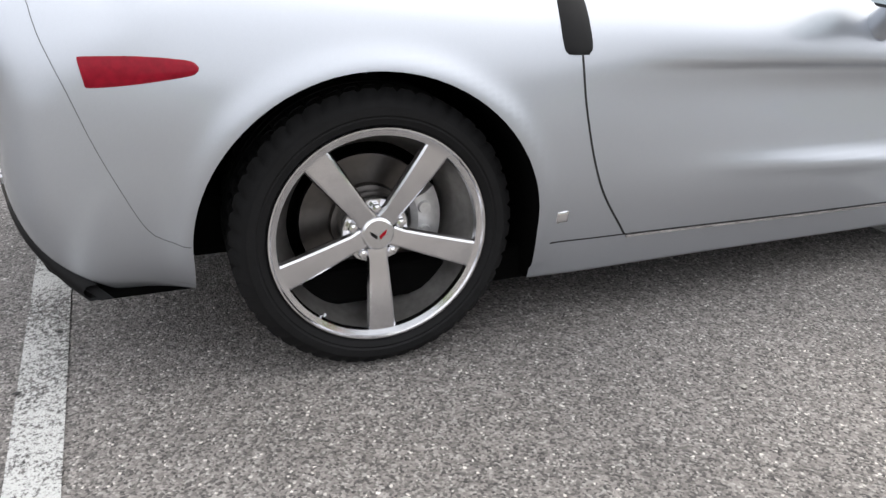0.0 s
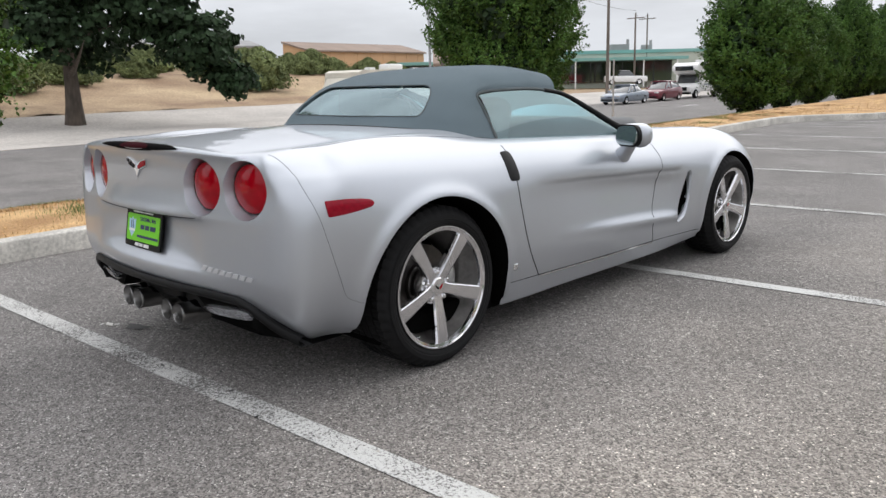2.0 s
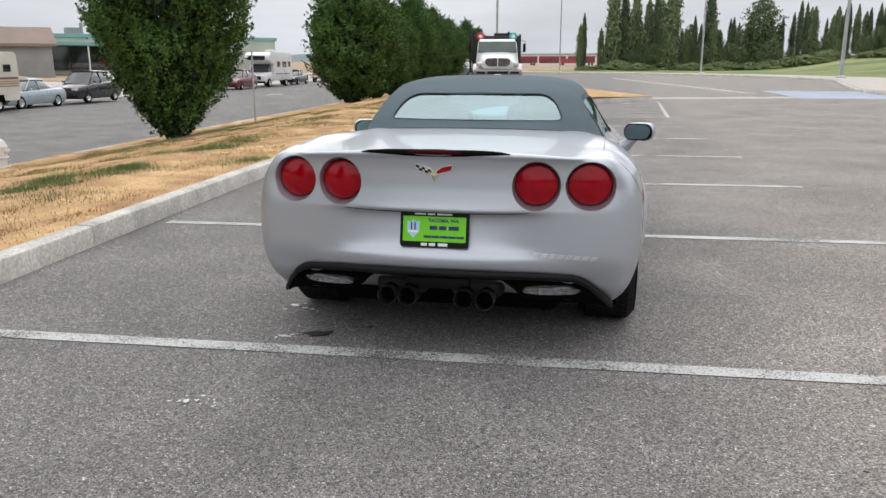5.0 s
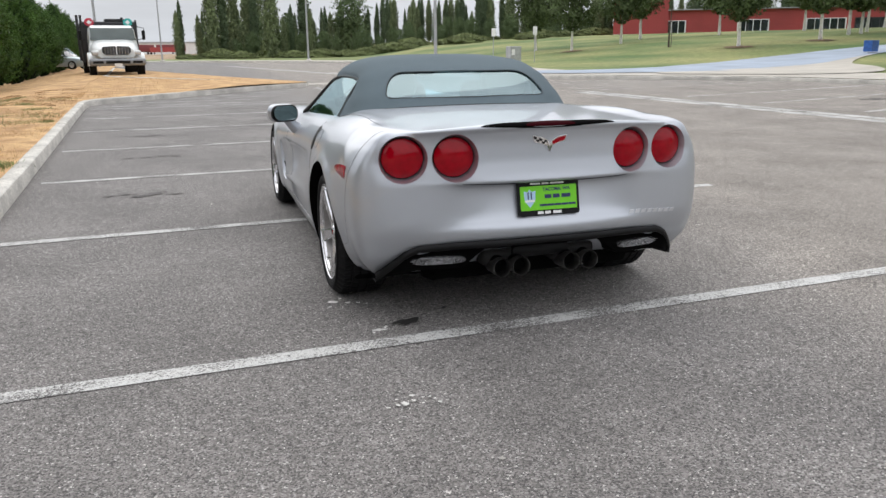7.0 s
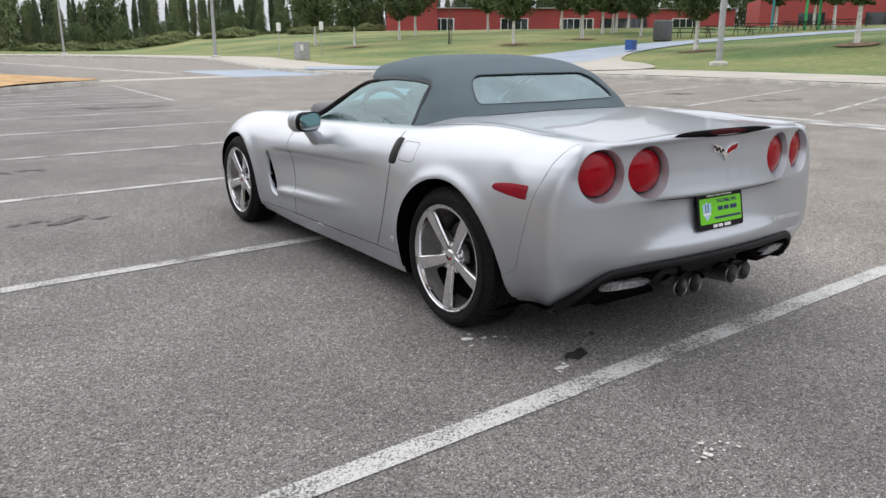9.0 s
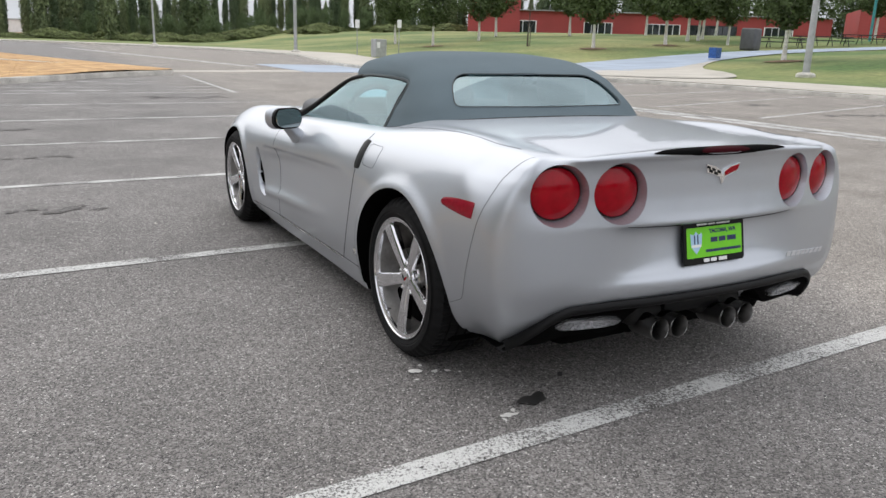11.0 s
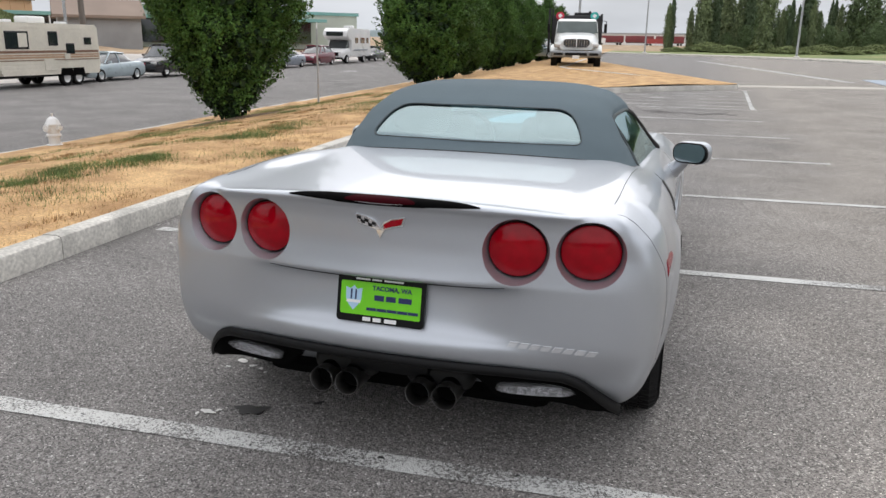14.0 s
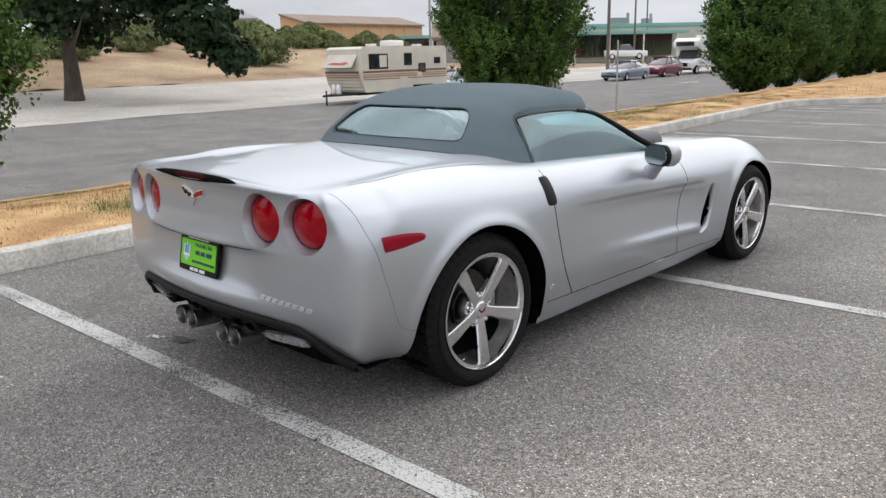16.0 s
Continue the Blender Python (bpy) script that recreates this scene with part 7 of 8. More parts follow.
A, B = (62, 112, 2.8), (112, 82, 2.8)
sch = thing("school_building", "long red-sided school building with grouped windows", "building")
sch.matrix_world = along(A, B)
L = math.dist(A[:2], B[:2])
TALL = 8.5
for u0, u1, top_z in ((0, TALL, 7.4), (TALL, L, 3.95)):
    bm = bmesh.new()
    box(bm, ((u0 + u1) / 2, 12 + (0.4 if u0 else 0), top_z / 2 - 0.5), (u1 - u0, 24, top_z + 1))
    part("wall", bm, M["red_wall"], sch)
    bm = bmesh.new()
    box(bm, ((u0 + u1) / 2, 12, top_z + 0.08), (u1 - u0 + .3, 24.6, .16), .03)
    part("roof", bm, M["grey_roof"], sch)
    for z in np.arange(0.8, top_z - 0.1, 0.42):
        bm = boxes((((u0 + u1) / 2, -0.02 + (0.4 if u0 else 0), z), (u1 - u0 - .1, 0.05, 0.38), 0.012))
        part("siding_board", bm, M["red_wall"], sch)
bm = bmesh.new()
box(bm, (L / 2, -0.02, 0.0), (L + .1, 0.9, 0.9), .01)
part("plinth", bm, M["concrete"], sch)
for u_, w_ in ((9.0, 4.2), (21.2, 4.4), (31.6, 5.4), (39.5, 7.6), (50.0, 4.4)):
    bm = bmesh.new()
    box(bm, (u_, 0.33, 1.42), (w_ + .25, 0.2, 2.05), 0.01)
    wd = part("window", bm, M["white_print"] if w_ < 7 else M["dark_metal"], sch)
    n_ = round(w_ / 1.1)
    for k in range(n_):
        bm = bmesh.new()
        box(bm, (u_ - w_ / 2 + w_ * (k + .5) / n_, 0.22, 1.42), (w_ / n_ - (.13 if k else .05), 0.04, 1.85))
        part("pane", bm, M["glass_dark"], wd)
A2, B2 = (114, 79, 2.9), (156, 34, 2.9)
wing = thing("school_wing", "lower red wing of the school behind the tables", "building")
wing.matrix_world = along(A2, B2)
L = math.dist(A2[:2], B2[:2])
bm = bmesh.new()
box(bm, (L / 2, 8, 2.6), (L, 16, 5.6))
part("wall", bm, M["red_wall"], wing)
for z in np.arange(1.0, 5, 0.45):
    bm = boxes(((L / 2, -0.02, z), (L - .1, 0.05, 0.40), 0.012))
    part("siding_board", bm, M["red_wall"], wing)
bm = bmesh.new()
box(bm, (L / 2, -0.05, 0.2), (L + .1, .12, 1.2))
part("plinth", bm, M["concrete"], wing)
for u_ in (8, 18, 30, 40):
    bm = bmesh.new()
    box(bm, (u_, -0.06, 2.2), (4.0, 0.1, 1.9))
    part("window", bm, M["glass_dark"], wing)


def gable(name, a, b, depth, wall_h, rise, wall, roof, label, lean_to=False):
    ob = thing(name, label, "building")
    ob.matrix_world = along(a, b)
    L = math.dist(a[:2], b[:2])
    bm = bmesh.new()
    prism(bm, [(0, -1), (depth, -1), (depth, wall_h + rise), (0, wall_h)] if lean_to else [(0, -1), (depth, -1), (depth, wall_h), (depth / 2, wall_h + rise - .1), (0, wall_h)], 0, L, "x")
    part("wall", bm, wall, ob)
    bm = bmesh.new()
    if lean_to:
        prism(bm, [(-.4, wall_h - .1), (depth, wall_h + rise), (depth, wall_h + rise + .25), (-.4, wall_h + .15)], -.3, L + .3, "x")
    else:
        prism(bm, [(-.6, wall_h - .25), (depth / 2, wall_h + rise), (depth + .6, wall_h - .25), (depth + .6, wall_h + .05), (depth / 2, wall_h + rise + .3), (-.6, wall_h + .05)], -.5, L + .5, "x")
    part("roof", bm, roof, ob)
    for k in range(int(L / 3)):
        bm = bmesh.new()
        box(bm, (1.5 + 3 * k, -.03, wall_h / 2 - .2), (.12, .06, wall_h + .6))
        part("wall_rib", bm, wall, ob)
    return ob, L


gable("warehouse", (-94.5, 67.3, 3.0), (-97.9, 94.2, 3.0), 5.6, 3.3, 1.4, M["tan_wall"], M["tan_roof"], "long tan warehouse with a brown sloping roof", True)
gable("low_shed", (-104, 44, 5.0), (-100, 62, 5.0), 9, 2.2, 0.8, M["pale_wall"], M["grey_roof"], "low pale shed on top of the bank")
gable("small_house", (-66, 66, 0.8), (-60, 72, 0.8), 7, 2.6, 1.6, M["grey_roof"], M["tan_roof"], "small grey-roofed house behind the trailer")
off = thing("office_block", "pale green flat-roofed block with a long porch", "building")
off.matrix_world = along((-84, 74, 0.6), (-52, 116, 0.6))
L = math.dist((-84, 74), (-52, 116))
bm = bmesh.new()
box(bm, (L * .62, 14, 1.7), (L * .76, 22, 5.4))
part("wall", bm, M["pale_wall"], off)
bm = bmesh.new()
box(bm, (L * .62, 14, 4.5), (L * .77, 22.4, .5), .02)
part("roof_edge", bm, M["teal_fascia"], off)
bm = bmesh.new()
box(bm, (L * .42, .8, 3.3), (L * .86, 6.0, .45), .03)
part("porch_roof", bm, M["teal_fascia"], off)
bm = bmesh.new()
box(bm, (L * .42, 2.7, 1.5), (L * .84, .3, 3.2))
part("shopfront", bm, M["glass_dark"], off)
for k in range(9):
    bm = bmesh.new()
    rod(bm, (1 + k * L * .1, -1.9, -1), (1 + k * L * .1, -1.9, 3.1), .11, .11, 8)
    part("porch_post", bm, M["white_print"], off)
for u_, v_, w_ in ((.45, 10, 2.2), (.55, 12, 1.2), (.72, 9, 3.0), (.84, 13, 1.4)):
    bm = bmesh.new()
    box(bm, (L * u_, v_, 5.2), (w_, 1.6, 1.3), .05)
    rod(bm, (L * u_ + w_ / 2, v_, 5), (L * u_ + w_ / 2, v_, 6.6), .25, .25, 8)
    part("roof_plant", bm, M["grey_roof"], off)
for k, (x, y, w_, m_) in enumerate(((-14, 262, 16, "red_wall"), (4, 270, 20, "white_print"), (22, 275, 14, "red_wall"), (-34, 255, 14, "white_print"))):
    tr = thing("freight_trailer", "distant freight trailer in a yard", "trailer", (x, y, .6), 8, "freight trailers")
    tr.scale = (0.5, 0.5, 0.5)
    bm = bmesh.new()
    box(bm, (0, 0, 2.6), (w_, 2.6, 2.9), .05)
    part("box_body", bm, M[m_], tr)
    for s in (-.35, .35):
        bm = bmesh.new()
        rod(bm, (w_ * s, -1.3, .5), (w_ * s, 1.3, .5), .5, .5, 12)
        part("axle", bm, M["rubber"], tr)
# far wooded ridge, its haze painted as a pale bluish colour
M["ridge"] = mat("far_ridge_haze_tint", (0.20, 0.245, 0.25), 1.0, var=0.12, scale=0.02)
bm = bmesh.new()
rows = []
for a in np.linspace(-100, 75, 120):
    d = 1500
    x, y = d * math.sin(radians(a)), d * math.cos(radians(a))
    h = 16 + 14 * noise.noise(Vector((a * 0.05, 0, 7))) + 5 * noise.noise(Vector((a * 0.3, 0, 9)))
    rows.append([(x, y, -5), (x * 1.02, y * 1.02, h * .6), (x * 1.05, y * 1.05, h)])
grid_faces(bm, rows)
tagged(mesh_ob("backdrop", bm, M["ridge"], 60), "far low wooded ridge, haze painted into its colour", "ridge", kind="structure")

# freight trailers and a long white shed far beyond the drive
M["freight_red"] = mat("dull_red_freight", (0.20, 0.040, 0.045), 0.6, var=0.12, scale=0.4)
fz = float(lawn_z(-30.0, 374.0))
shed = thing("white_shed", "long low white shed far beyond the drive", "shed", (-34, 424, fz), 0)
part("wall", boxes(((0, 0, 2.6), (64, 14, 5.4), 0.0)), M["white_paint"], shed)
part("roof", boxes(((0, 0, 5.6), (65, 15, 0.7), 0.0)), M["post_metal"], shed)
freight = thing("freight_trailer", "dull red freight trailer parked far beyond the drive", "trailer", (-43, 374, fz), 1.5, "freight trailers")
part("box_body", boxes(((0, 0, 2.75), (12.6, 2.5, 2.9), 0.05)), M["freight_red"], freight, smooth=30)
part("chassis", boxes(((0, 0, 1.15), (12.0, 1.6, 0.28), 0.02)), M["black_trim"], freight)
for wx in (3.6, 4.9):
    bm = bmesh.new()
    for wy in (-1.05, 1.05):
        rod(bm, (wx, wy - .18, .5), (wx, wy + .18, .5), .5, .5, 16)
    part("axle", bm, M["rubber"], freight, smooth=40)
for k, fx in enumerate((-29.5, -16.0)):
    copy_thing(freight, pose(fx, 374 + k, fz, 0, 0, 1.5))

# ---- vehicles in the street and on the drive ----
M["rv_shell"] = mat("cream_trailer_siding", (0.66, 0.62, 0.53), 0.5, var=0.07, scale=1.0, fine=0.05, fscale=12)
M["rv_brown"] = mat("brown_stripe", (0.20, 0.11, 0.07), 0.5, var=0.1)
M["rv_tan"] = mat("tan_stripe", (0.42, 0.27, 0.17), 0.5, var=0.1)
M["rv_red"] = mat("faded_red_print", (0.50, 0.12, 0.07), 0.5, var=0.2, scale=6)
M["blue_car"] = mat("pale_blue_paint", (0.42, 0.50, 0.54), 0.3, 0.3, var=0.04, coat=0.6)
M["sedan_car"] = mat("grey_blue_paint", (0.25, 0.29, 0.35), 0.3, 0.5, var=0.04, coat=0.6)
M["red_car"] = mat("maroon_paint", (0.16, 0.018, 0.035), 0.3, 0.2, var=0.05, coat=0.7)
M["black_car"] = mat("black_paint", (0.015, 0.015, 0.018), 0.25, var=0.1, coat=0.8)
M["lamp_glass"] = mat("headlamp_glass", (0.62, 0.62, 0.60), 0.15, 0.4, var=0.1, coat=0.8)
M["truck_white"] = mat("white_truck_paint", (0.74, 0.77, 0.76), 0.35, var=0.05, scale=1.5, coat=0.5)
M["truck_black"] = mat("black_steel_box", (0.018, 0.018, 0.020), 0.6, var=0.25, scale=2)
STREET = 4.9


def road_wheel(parent, x, y, r, w, side):
    bm = bmesh.new()
    lathe(bm, [(-w / 2, r * .62), (-w / 2, r * .9), (-w / 2 + .03, r), (w / 2 - .03, r), (w / 2, r * .9), (w / 2, r * .62)], 24, "x", True)
    bmesh.ops.recalc_face_normals(bm, faces=bm.faces[:])
    bmesh.ops.translate(bm, vec=(x, y, r), verts=bm.verts[:])
    wh = part("wheel", bm, M["rubber"], parent, "black tyre on a plain rim", smooth=40)
    bm = bmesh.new()
    rg = lathe(bm, [(side * (w / 2 - .05), r * .63), (side * (w / 2 - .01), r * .6), (side * (w / 2 - .04), r * .45), (side * (w / 2 - .02), r * .12), (side * (w / 2 - .02), .01)], 20, "x")
    bm.faces.new(rg[-1])
    bmesh.ops.recalc_face_normals(bm, faces=bm.faces[:])
    bmesh.ops.translate(bm, vec=(x, y, r), verts=bm.verts[:])
    part("rim", bm, M["caliper"], wh, smooth=40)


def loft(st, prof):
    """Sections along y; st rows of (y, z0, z1, w), prof points (fraction of w, fraction of height)."""
    bm = bmesh.new()
    rows = []
    for y, z0, z1, w in st:
        half_ = [(w * a, z0 + (z1 - z0) * b) for a, b in prof]
        rows.append([(x, y, z) for x, z in half_] + [(-x, y, z) for x, z in half_[::-1]])
    vs = grid_faces(bm, rows)
    for a, b in zip(vs, vs[1:]):
        bm.faces.new((a[0], b[0], b[-1], a[-1]))
    bm.faces.new(vs[0])
    bm.faces.new(vs[-1][::-1])
    bmesh.ops.recalc_face_normals(bm, faces=bm.faces[:])
    return bm


def road_car(name, label, paint, at, rz, L=4.8, W=1.8, H=1.42, kind="sedan"):
    """A parked car, nose towards local -y."""
    ob = thing(name, label, "car", at, rz, "parked cars")
    h = H / 1.42
    tail = .93 * h if kind == "sedan" else 1.0 * h
    st = [(0.0, .30, .58 * h, W * .36), (.06, .22, .68 * h, W * .43), (.35, .20, .76 * h, W * .48), (L * .28, .20, .86 * h, W * .5), (L * .5, .20, .90 * h, W * .5), (L * .78, .20, .95 * h, W * .5),
          (L - .35, .22, tail, W * .48), (L - .06, .26, tail - .06, W * .44), (L, .34, tail - .2, W * .38)]
    part("body", loft([(y - L / 2, a, b, c) for y, a, b, c in st], [(.90, 0), (1.0, .22), (1.0, .62), (.94, .9), (.80, 1.0)]), paint, ob, smooth=35)
    r0, r1 = (.27, .80) if kind == "sedan" else (.27, .95)
    gl = [(L * r0, .84 * h, .87 * h, W * .44), (L * (r0 + .15), .86 * h, H - .03, W * .42), (L * .52, .88 * h, H - .0, W * .42), (L * (r1 - .15), .9 * h, H - .05, W * .42), (L * r1, .92 * h, .96 * h, W * .43)]
    part("cabin_glass", loft([(y - L / 2, a, b, c) for y, a, b, c in gl], [(1.0, 0), (.97, .3), (.84, .85), (.76, .97)]), M["glass_dark"], ob, smooth=35)
    rf = [(L * (r0 + .14), H - .07, H + .012, W * .36), (L * .52, H - .06, H + .025, W * .37), (L * (r1 - .14), H - .1, H - .03, W * .36)]
    part("roof", loft([(y - L / 2, a, b, c) for y, a, b, c in rf], [(1.0, 0), (.99, .4), (.9, .85), (.7, 1.0)]), paint, ob, smooth=35)
    for s in (1, -1):
        for y in (-L * .5 + L * .19, L * .5 - L * .2):
            road_wheel(ob, s * (W / 2 - .10), y, .315, .2, s)
        bm = bmesh.new()
        box(bm, (s * W * .33, -L / 2 + .07, .60 * h), (.34, .14, .13), .04)
        part("headlamp", bm, M["lamp_glass"], ob, smooth=40)
        bm = bmesh.new()
        box(bm, (s * W * .36, L / 2 - .06, .74 * h), (.28, .1, .16), .03)
        part("tail_lamp", bm, M["red_dark"], ob, smooth=40)
        bm = bmesh.new()
        box(bm, (s * (W / 2 + .05), -L * .17, .93 * h), (.16, .10, .11), .035)
        part("door_mirror", bm, paint, ob, smooth=40)
        bm = bmesh.new()
        tube(bm, [(s * W * .425, -L * .5 + L * (r0 + .02), .88 * h), (s * W * .36, -L * .5 + L * (r0 + .15), H - .03)], .028, 6)
        part("pillar", bm, paint, ob)
        bm = bmesh.new()
        tube(bm, [(s * W * .425, L * .04, .9 * h), (s * W * .36, L * .02, H - .03)], .03, 6)
        part("pillar", bm, paint, ob)
    bm = boxes(((0, -L / 2 + .03, .52 * h), (W * .34, .06, .11), .02))
    part("grille", bm, M["black_trim"], ob)
    bm = boxes(((0, -L / 2 + .0, .36), (W * .78, .1, .10), .03))
    part("bumper_intake", bm, M["black_trim"], ob)
    return ob


road_car("parked_car", "pale blue saloon parked behind the trailer", M["blue_car"], (by_e(25.6, 29.7), 29.7, wz(by_e(25.6, 29.7), 29.7)), STREET, 4.7, 1.78, 1.42)
road_car("parked_car", "black boxy off-road car parked by the street", M["black_car"], (by_e(25.4, 34.9), 34.9, wz(by_e(25.4, 34.9), 34.9) + 0.06), STREET, 4.4, 1.78, 1.7, "wagon")
road_car("parked_car", "grey-blue saloon parked facing down the street", M["sedan_car"], (by_e(25.2, 50), 50, wz(by_e(25.2, 50), 50)), STREET, 4.9, 1.84, 1.44)
road_car("parked_car", "maroon hatchback parked behind the saloon", M["red_car"], (by_e(25.3, 56.6), 56.6, wz(by_e(25.3, 56.6), 56.6)), STREET, 4.7, 1.82, 1.6, "wagon")
road_car("parked_car", "silver hatchback parked far along the drive", M["blue_car"], (-11.8, 60, 0.1), 70, 4.4, 1.8, 1.5, "wagon")
road_car("parked_car", "silver estate car parked across the end of the drive", M["blue_car"], (-14.0, 66, 0.12), 70, 4.6, 1.8, 1.5, "wagon")

# class C motorhome
mh = thing("motorhome", "white cab-over motorhome parked at the kerb", "motorhome", (by_e(25.4, 64), 64, wz(by_e(25.4, 64), 64)), STREET)
bm = bmesh.new()
prism(bm, [(-1.6, .55), (3.6, .55), (3.6, 3.05), (-2.2, 3.05), (-2.75, 2.75), (-2.8, 2.35), (-2.2, 2.05), (-1.6, 2.0)], -1.15, 1.15, "x")
bmesh.ops.bevel(bm, geom=bm.edges[:], offset=.08, segments=2, affect="EDGES")
part("coach_body", bm, M["white_paint"], mh, smooth=30)
part("cab", loft([(-3.4, .5, 1.0, .85), (-3.2, .4, 1.15, .95), (-2.3, .4, 1.3, 1.0), (-1.5, .4, 1.35, 1.0)], [(.92, 0), (1, .3), (1, .7), (.9, 1)]), M["white_paint"], mh, smooth=35)
part("windscreen", loft([(-2.35, 1.25, 1.30, .9), (-1.75, 1.3, 2.02, .9), (-1.4, 1.3, 2.05, .92)], [(1, 0), (.98, .4), (.92, 1)]), M["glass_dark"], mh, smooth=35)
bm = boxes(((0, -2.83, 2.55), (1.6, .06, .36), .02))
part("bunk_window", bm, M["glass_dark"], mh)
bm = boxes(((0, -3.42, .82), (1.1, .06, .3), .02), ((0, -3.45, .45), (1.9, .14, .18), .04))
part("grille", bm, M["black_trim"], mh)
for s in (1, -1):
    for y in (-2.55, 1.9):
        road_wheel(mh, s * .95, y, .38, .25, s)
    for y, w_ in ((-.3, .8), (1.3, 1.1), (2.7, .6)):
        bm = boxes(((s * 1.16, y, 2.0), (.04, w_, .5), .015))
        part("window", bm, M["glass_dark"], mh)
    bm = boxes(((s * 1.16, .8, 1.15), (.03, 3.8, .10), .01))
    part("trim_stripe", bm, M["sedan_car"], mh)
bm = boxes(((0, .8, 3.17), (.7, 1.0, .26), .06))
part("roof_unit", bm, M["white_paint"], mh)

road_car("parked_car", "black saloon parked behind the motorhome", M["black_car"], (by_e(25.3, 71.2), 71.2, wz(by_e(25.3, 71.2), 71.2)), STREET, 4.6, 1.82, 1.45)
# red rescue truck with a white band, nose towards the lot
rt = thing("rescue_truck", "red box-bodied truck with a white band parked in the street", "truck", (by_e(24.6, 82), 82, wz(by_e(24.6, 82), 82)), STREET)
M["truck_red"] = mat("red_truck_paint", (0.50, 0.035, 0.03), 0.35, var=0.06, coat=0.5)
part("cab", loft([(-3.5, .55, 1.25, .95), (-3.3, .45, 1.40, 1.08), (-2.3, .45, 1.50, 1.12), (-.9, .45, 1.55, 1.12)], [(.92, 0), (1, .3), (1, .75), (.92, 1)]), M["truck_red"], rt, smooth=35)
part("cab_glass", loft([(-2.5, 1.42, 1.50, 1.0), (-2.1, 1.45, 2.20, .98), (-.9, 1.45, 2.28, 1.0)], [(1, 0), (.98, .5), (.92, 1)]), M["glass_dark"], rt, smooth=35)
part("cab_roof", boxes(((0, -1.5, 2.30), (1.96, 1.5, .14), .05)), M["truck_red"], rt, smooth=35)
part("box_body", boxes(((0, 1.6, 1.65), (2.36, 4.8, 2.1), .06)), M["truck_red"], rt, smooth=35)
part("bumper", boxes(((0, -3.55, .62), (2.2, .18, .26), .05)), M["chrome_soft"], rt, smooth=35)
part("grille", boxes(((0, -3.47, 1.02), (1.1, .08, .38), .02)), M["black_trim"], rt)
for s in (1, -1):
    part("white_band", boxes(((s * 1.185, 1.6, 1.40), (.02, 4.6, .34), .006)), M["white_paint"], rt)
    part("headlamp", boxes(((s * .80, -3.45, 1.02), (.36, .10, .26), .04)), M["lamp_glass"], rt)
    for y in (-2.6, 2.4):
        road_wheel(rt, s * 1.0, y, .42, .28, s)
part("hood_band", boxes(((0, -3.50, 1.30), (1.9, .05, .14), .02)), M["white_paint"], rt)

# white pickup beyond
pk = thing("pickup_truck", "white pickup parked before the porch", "pickup", (-52, 86, 0.25), 128)
part("body", loft([(-2.7, .4, .95, .85), (-2.5, .35, 1.05, .95), (-1.0, .35, 1.1, .97), (2.6, .4, 1.15, .97)], [(.92, 0), (1, .25), (1, .8), (.93, 1)]), M["white_paint"], pk, smooth=35)
part("cab", loft([(-1.2, 1.05, 1.1, .85), (-.5, 1.05, 1.78, .78), (.6, 1.05, 1.8, .78), (.9, 1.05, 1.15, .85)], [(1, 0), (.95, .5), (.85, 1)]), M["glass_dark"], pk, smooth=35)
bm = boxes(((0, .05, 1.79), (1.3, 1.15, .06), .02))
part("roof", bm, M["white_paint"], pk)
for s in (1, -1):
    for y in (-1.7, 1.7):
        road_wheel(pk, s * .85, y, .38, .24, s)

# travel trailer: local y along the street, nose towards -y
RV = thing("travel_trailer", "cream travel trailer with brown stripes parked at the kerb", "trailer", (-27.4, 24.3, wz(-27.4, 24.3)), STREET)
RL = 6.4
side = [(-RL / 2 + .35, .55), (RL / 2 - .15, .50), (RL / 2, .9), (RL / 2 - .05, 2.55), (RL / 2 - .2, 2.68), (-RL / 2 + .35, 2.68), (-RL / 2 + .1, 2.58), (-RL / 2 - .05, 1.55), (-RL / 2 + .12, .95)]
bm = bmesh.new()
prism(bm, side, -1.2, 1.2, "x")
shell = part("shell", bm, M["rv_shell"], RV)
for k in range(12):
    z = .72 + k * .162
    if z < 2.55:
        bm = boxes(((1.203, .05, z), (.014, RL - .35, .125), .004))
        part("siding", bm, M["rv_shell"], RV)
        y_f = float(np.interp(z, [.55, .95, 1.55, 2.58], [-RL / 2 + .33, -RL / 2 + .12, -RL / 2 - .05, -RL / 2 + .1]))
        bm = boxes(((0, y_f - .006, z), (2.3, .02, .12), .004))
        part("siding", bm, M["rv_shell"], RV)
for z, h_, m_ in ((1.50, .10, "rv_brown"), (1.36, .06, "rv_tan"), (1.26, .08, "rv_tan"), (1.15, .04, "rv_brown")):
    bm = boxes(((1.212, .05, z), (.012, RL - .3, h_), .002))
    part("stripe", bm, M[m_], RV)
    y_f = float(np.interp(z, [.95, 1.55], [-RL / 2 + .12, -RL / 2 - .05]))
    bm = boxes(((0, y_f - .02, z), (2.32, .016, h_), .002))
    part("stripe", bm, M[m_], RV)
for y, z, w_, h_ in ((-1.95, 1.98, 1.2, .62), (.15, 2.05, .48, .50), (1.2, 1.62, .45, .36), (2.4, 1.95, .4, .22)):
    bm = boxes(((1.215, y, z), (.035, w_ + .1, h_ + .1), .02))
    wd = part("window", bm, M["black_trim"] if w_ < 3 else M["white_print"], RV, "dark-framed trailer window")
    bm = boxes(((1.236, y, z), (.01, w_, h_), .004))
    part("pane", bm, M["glass_dark"], wd)
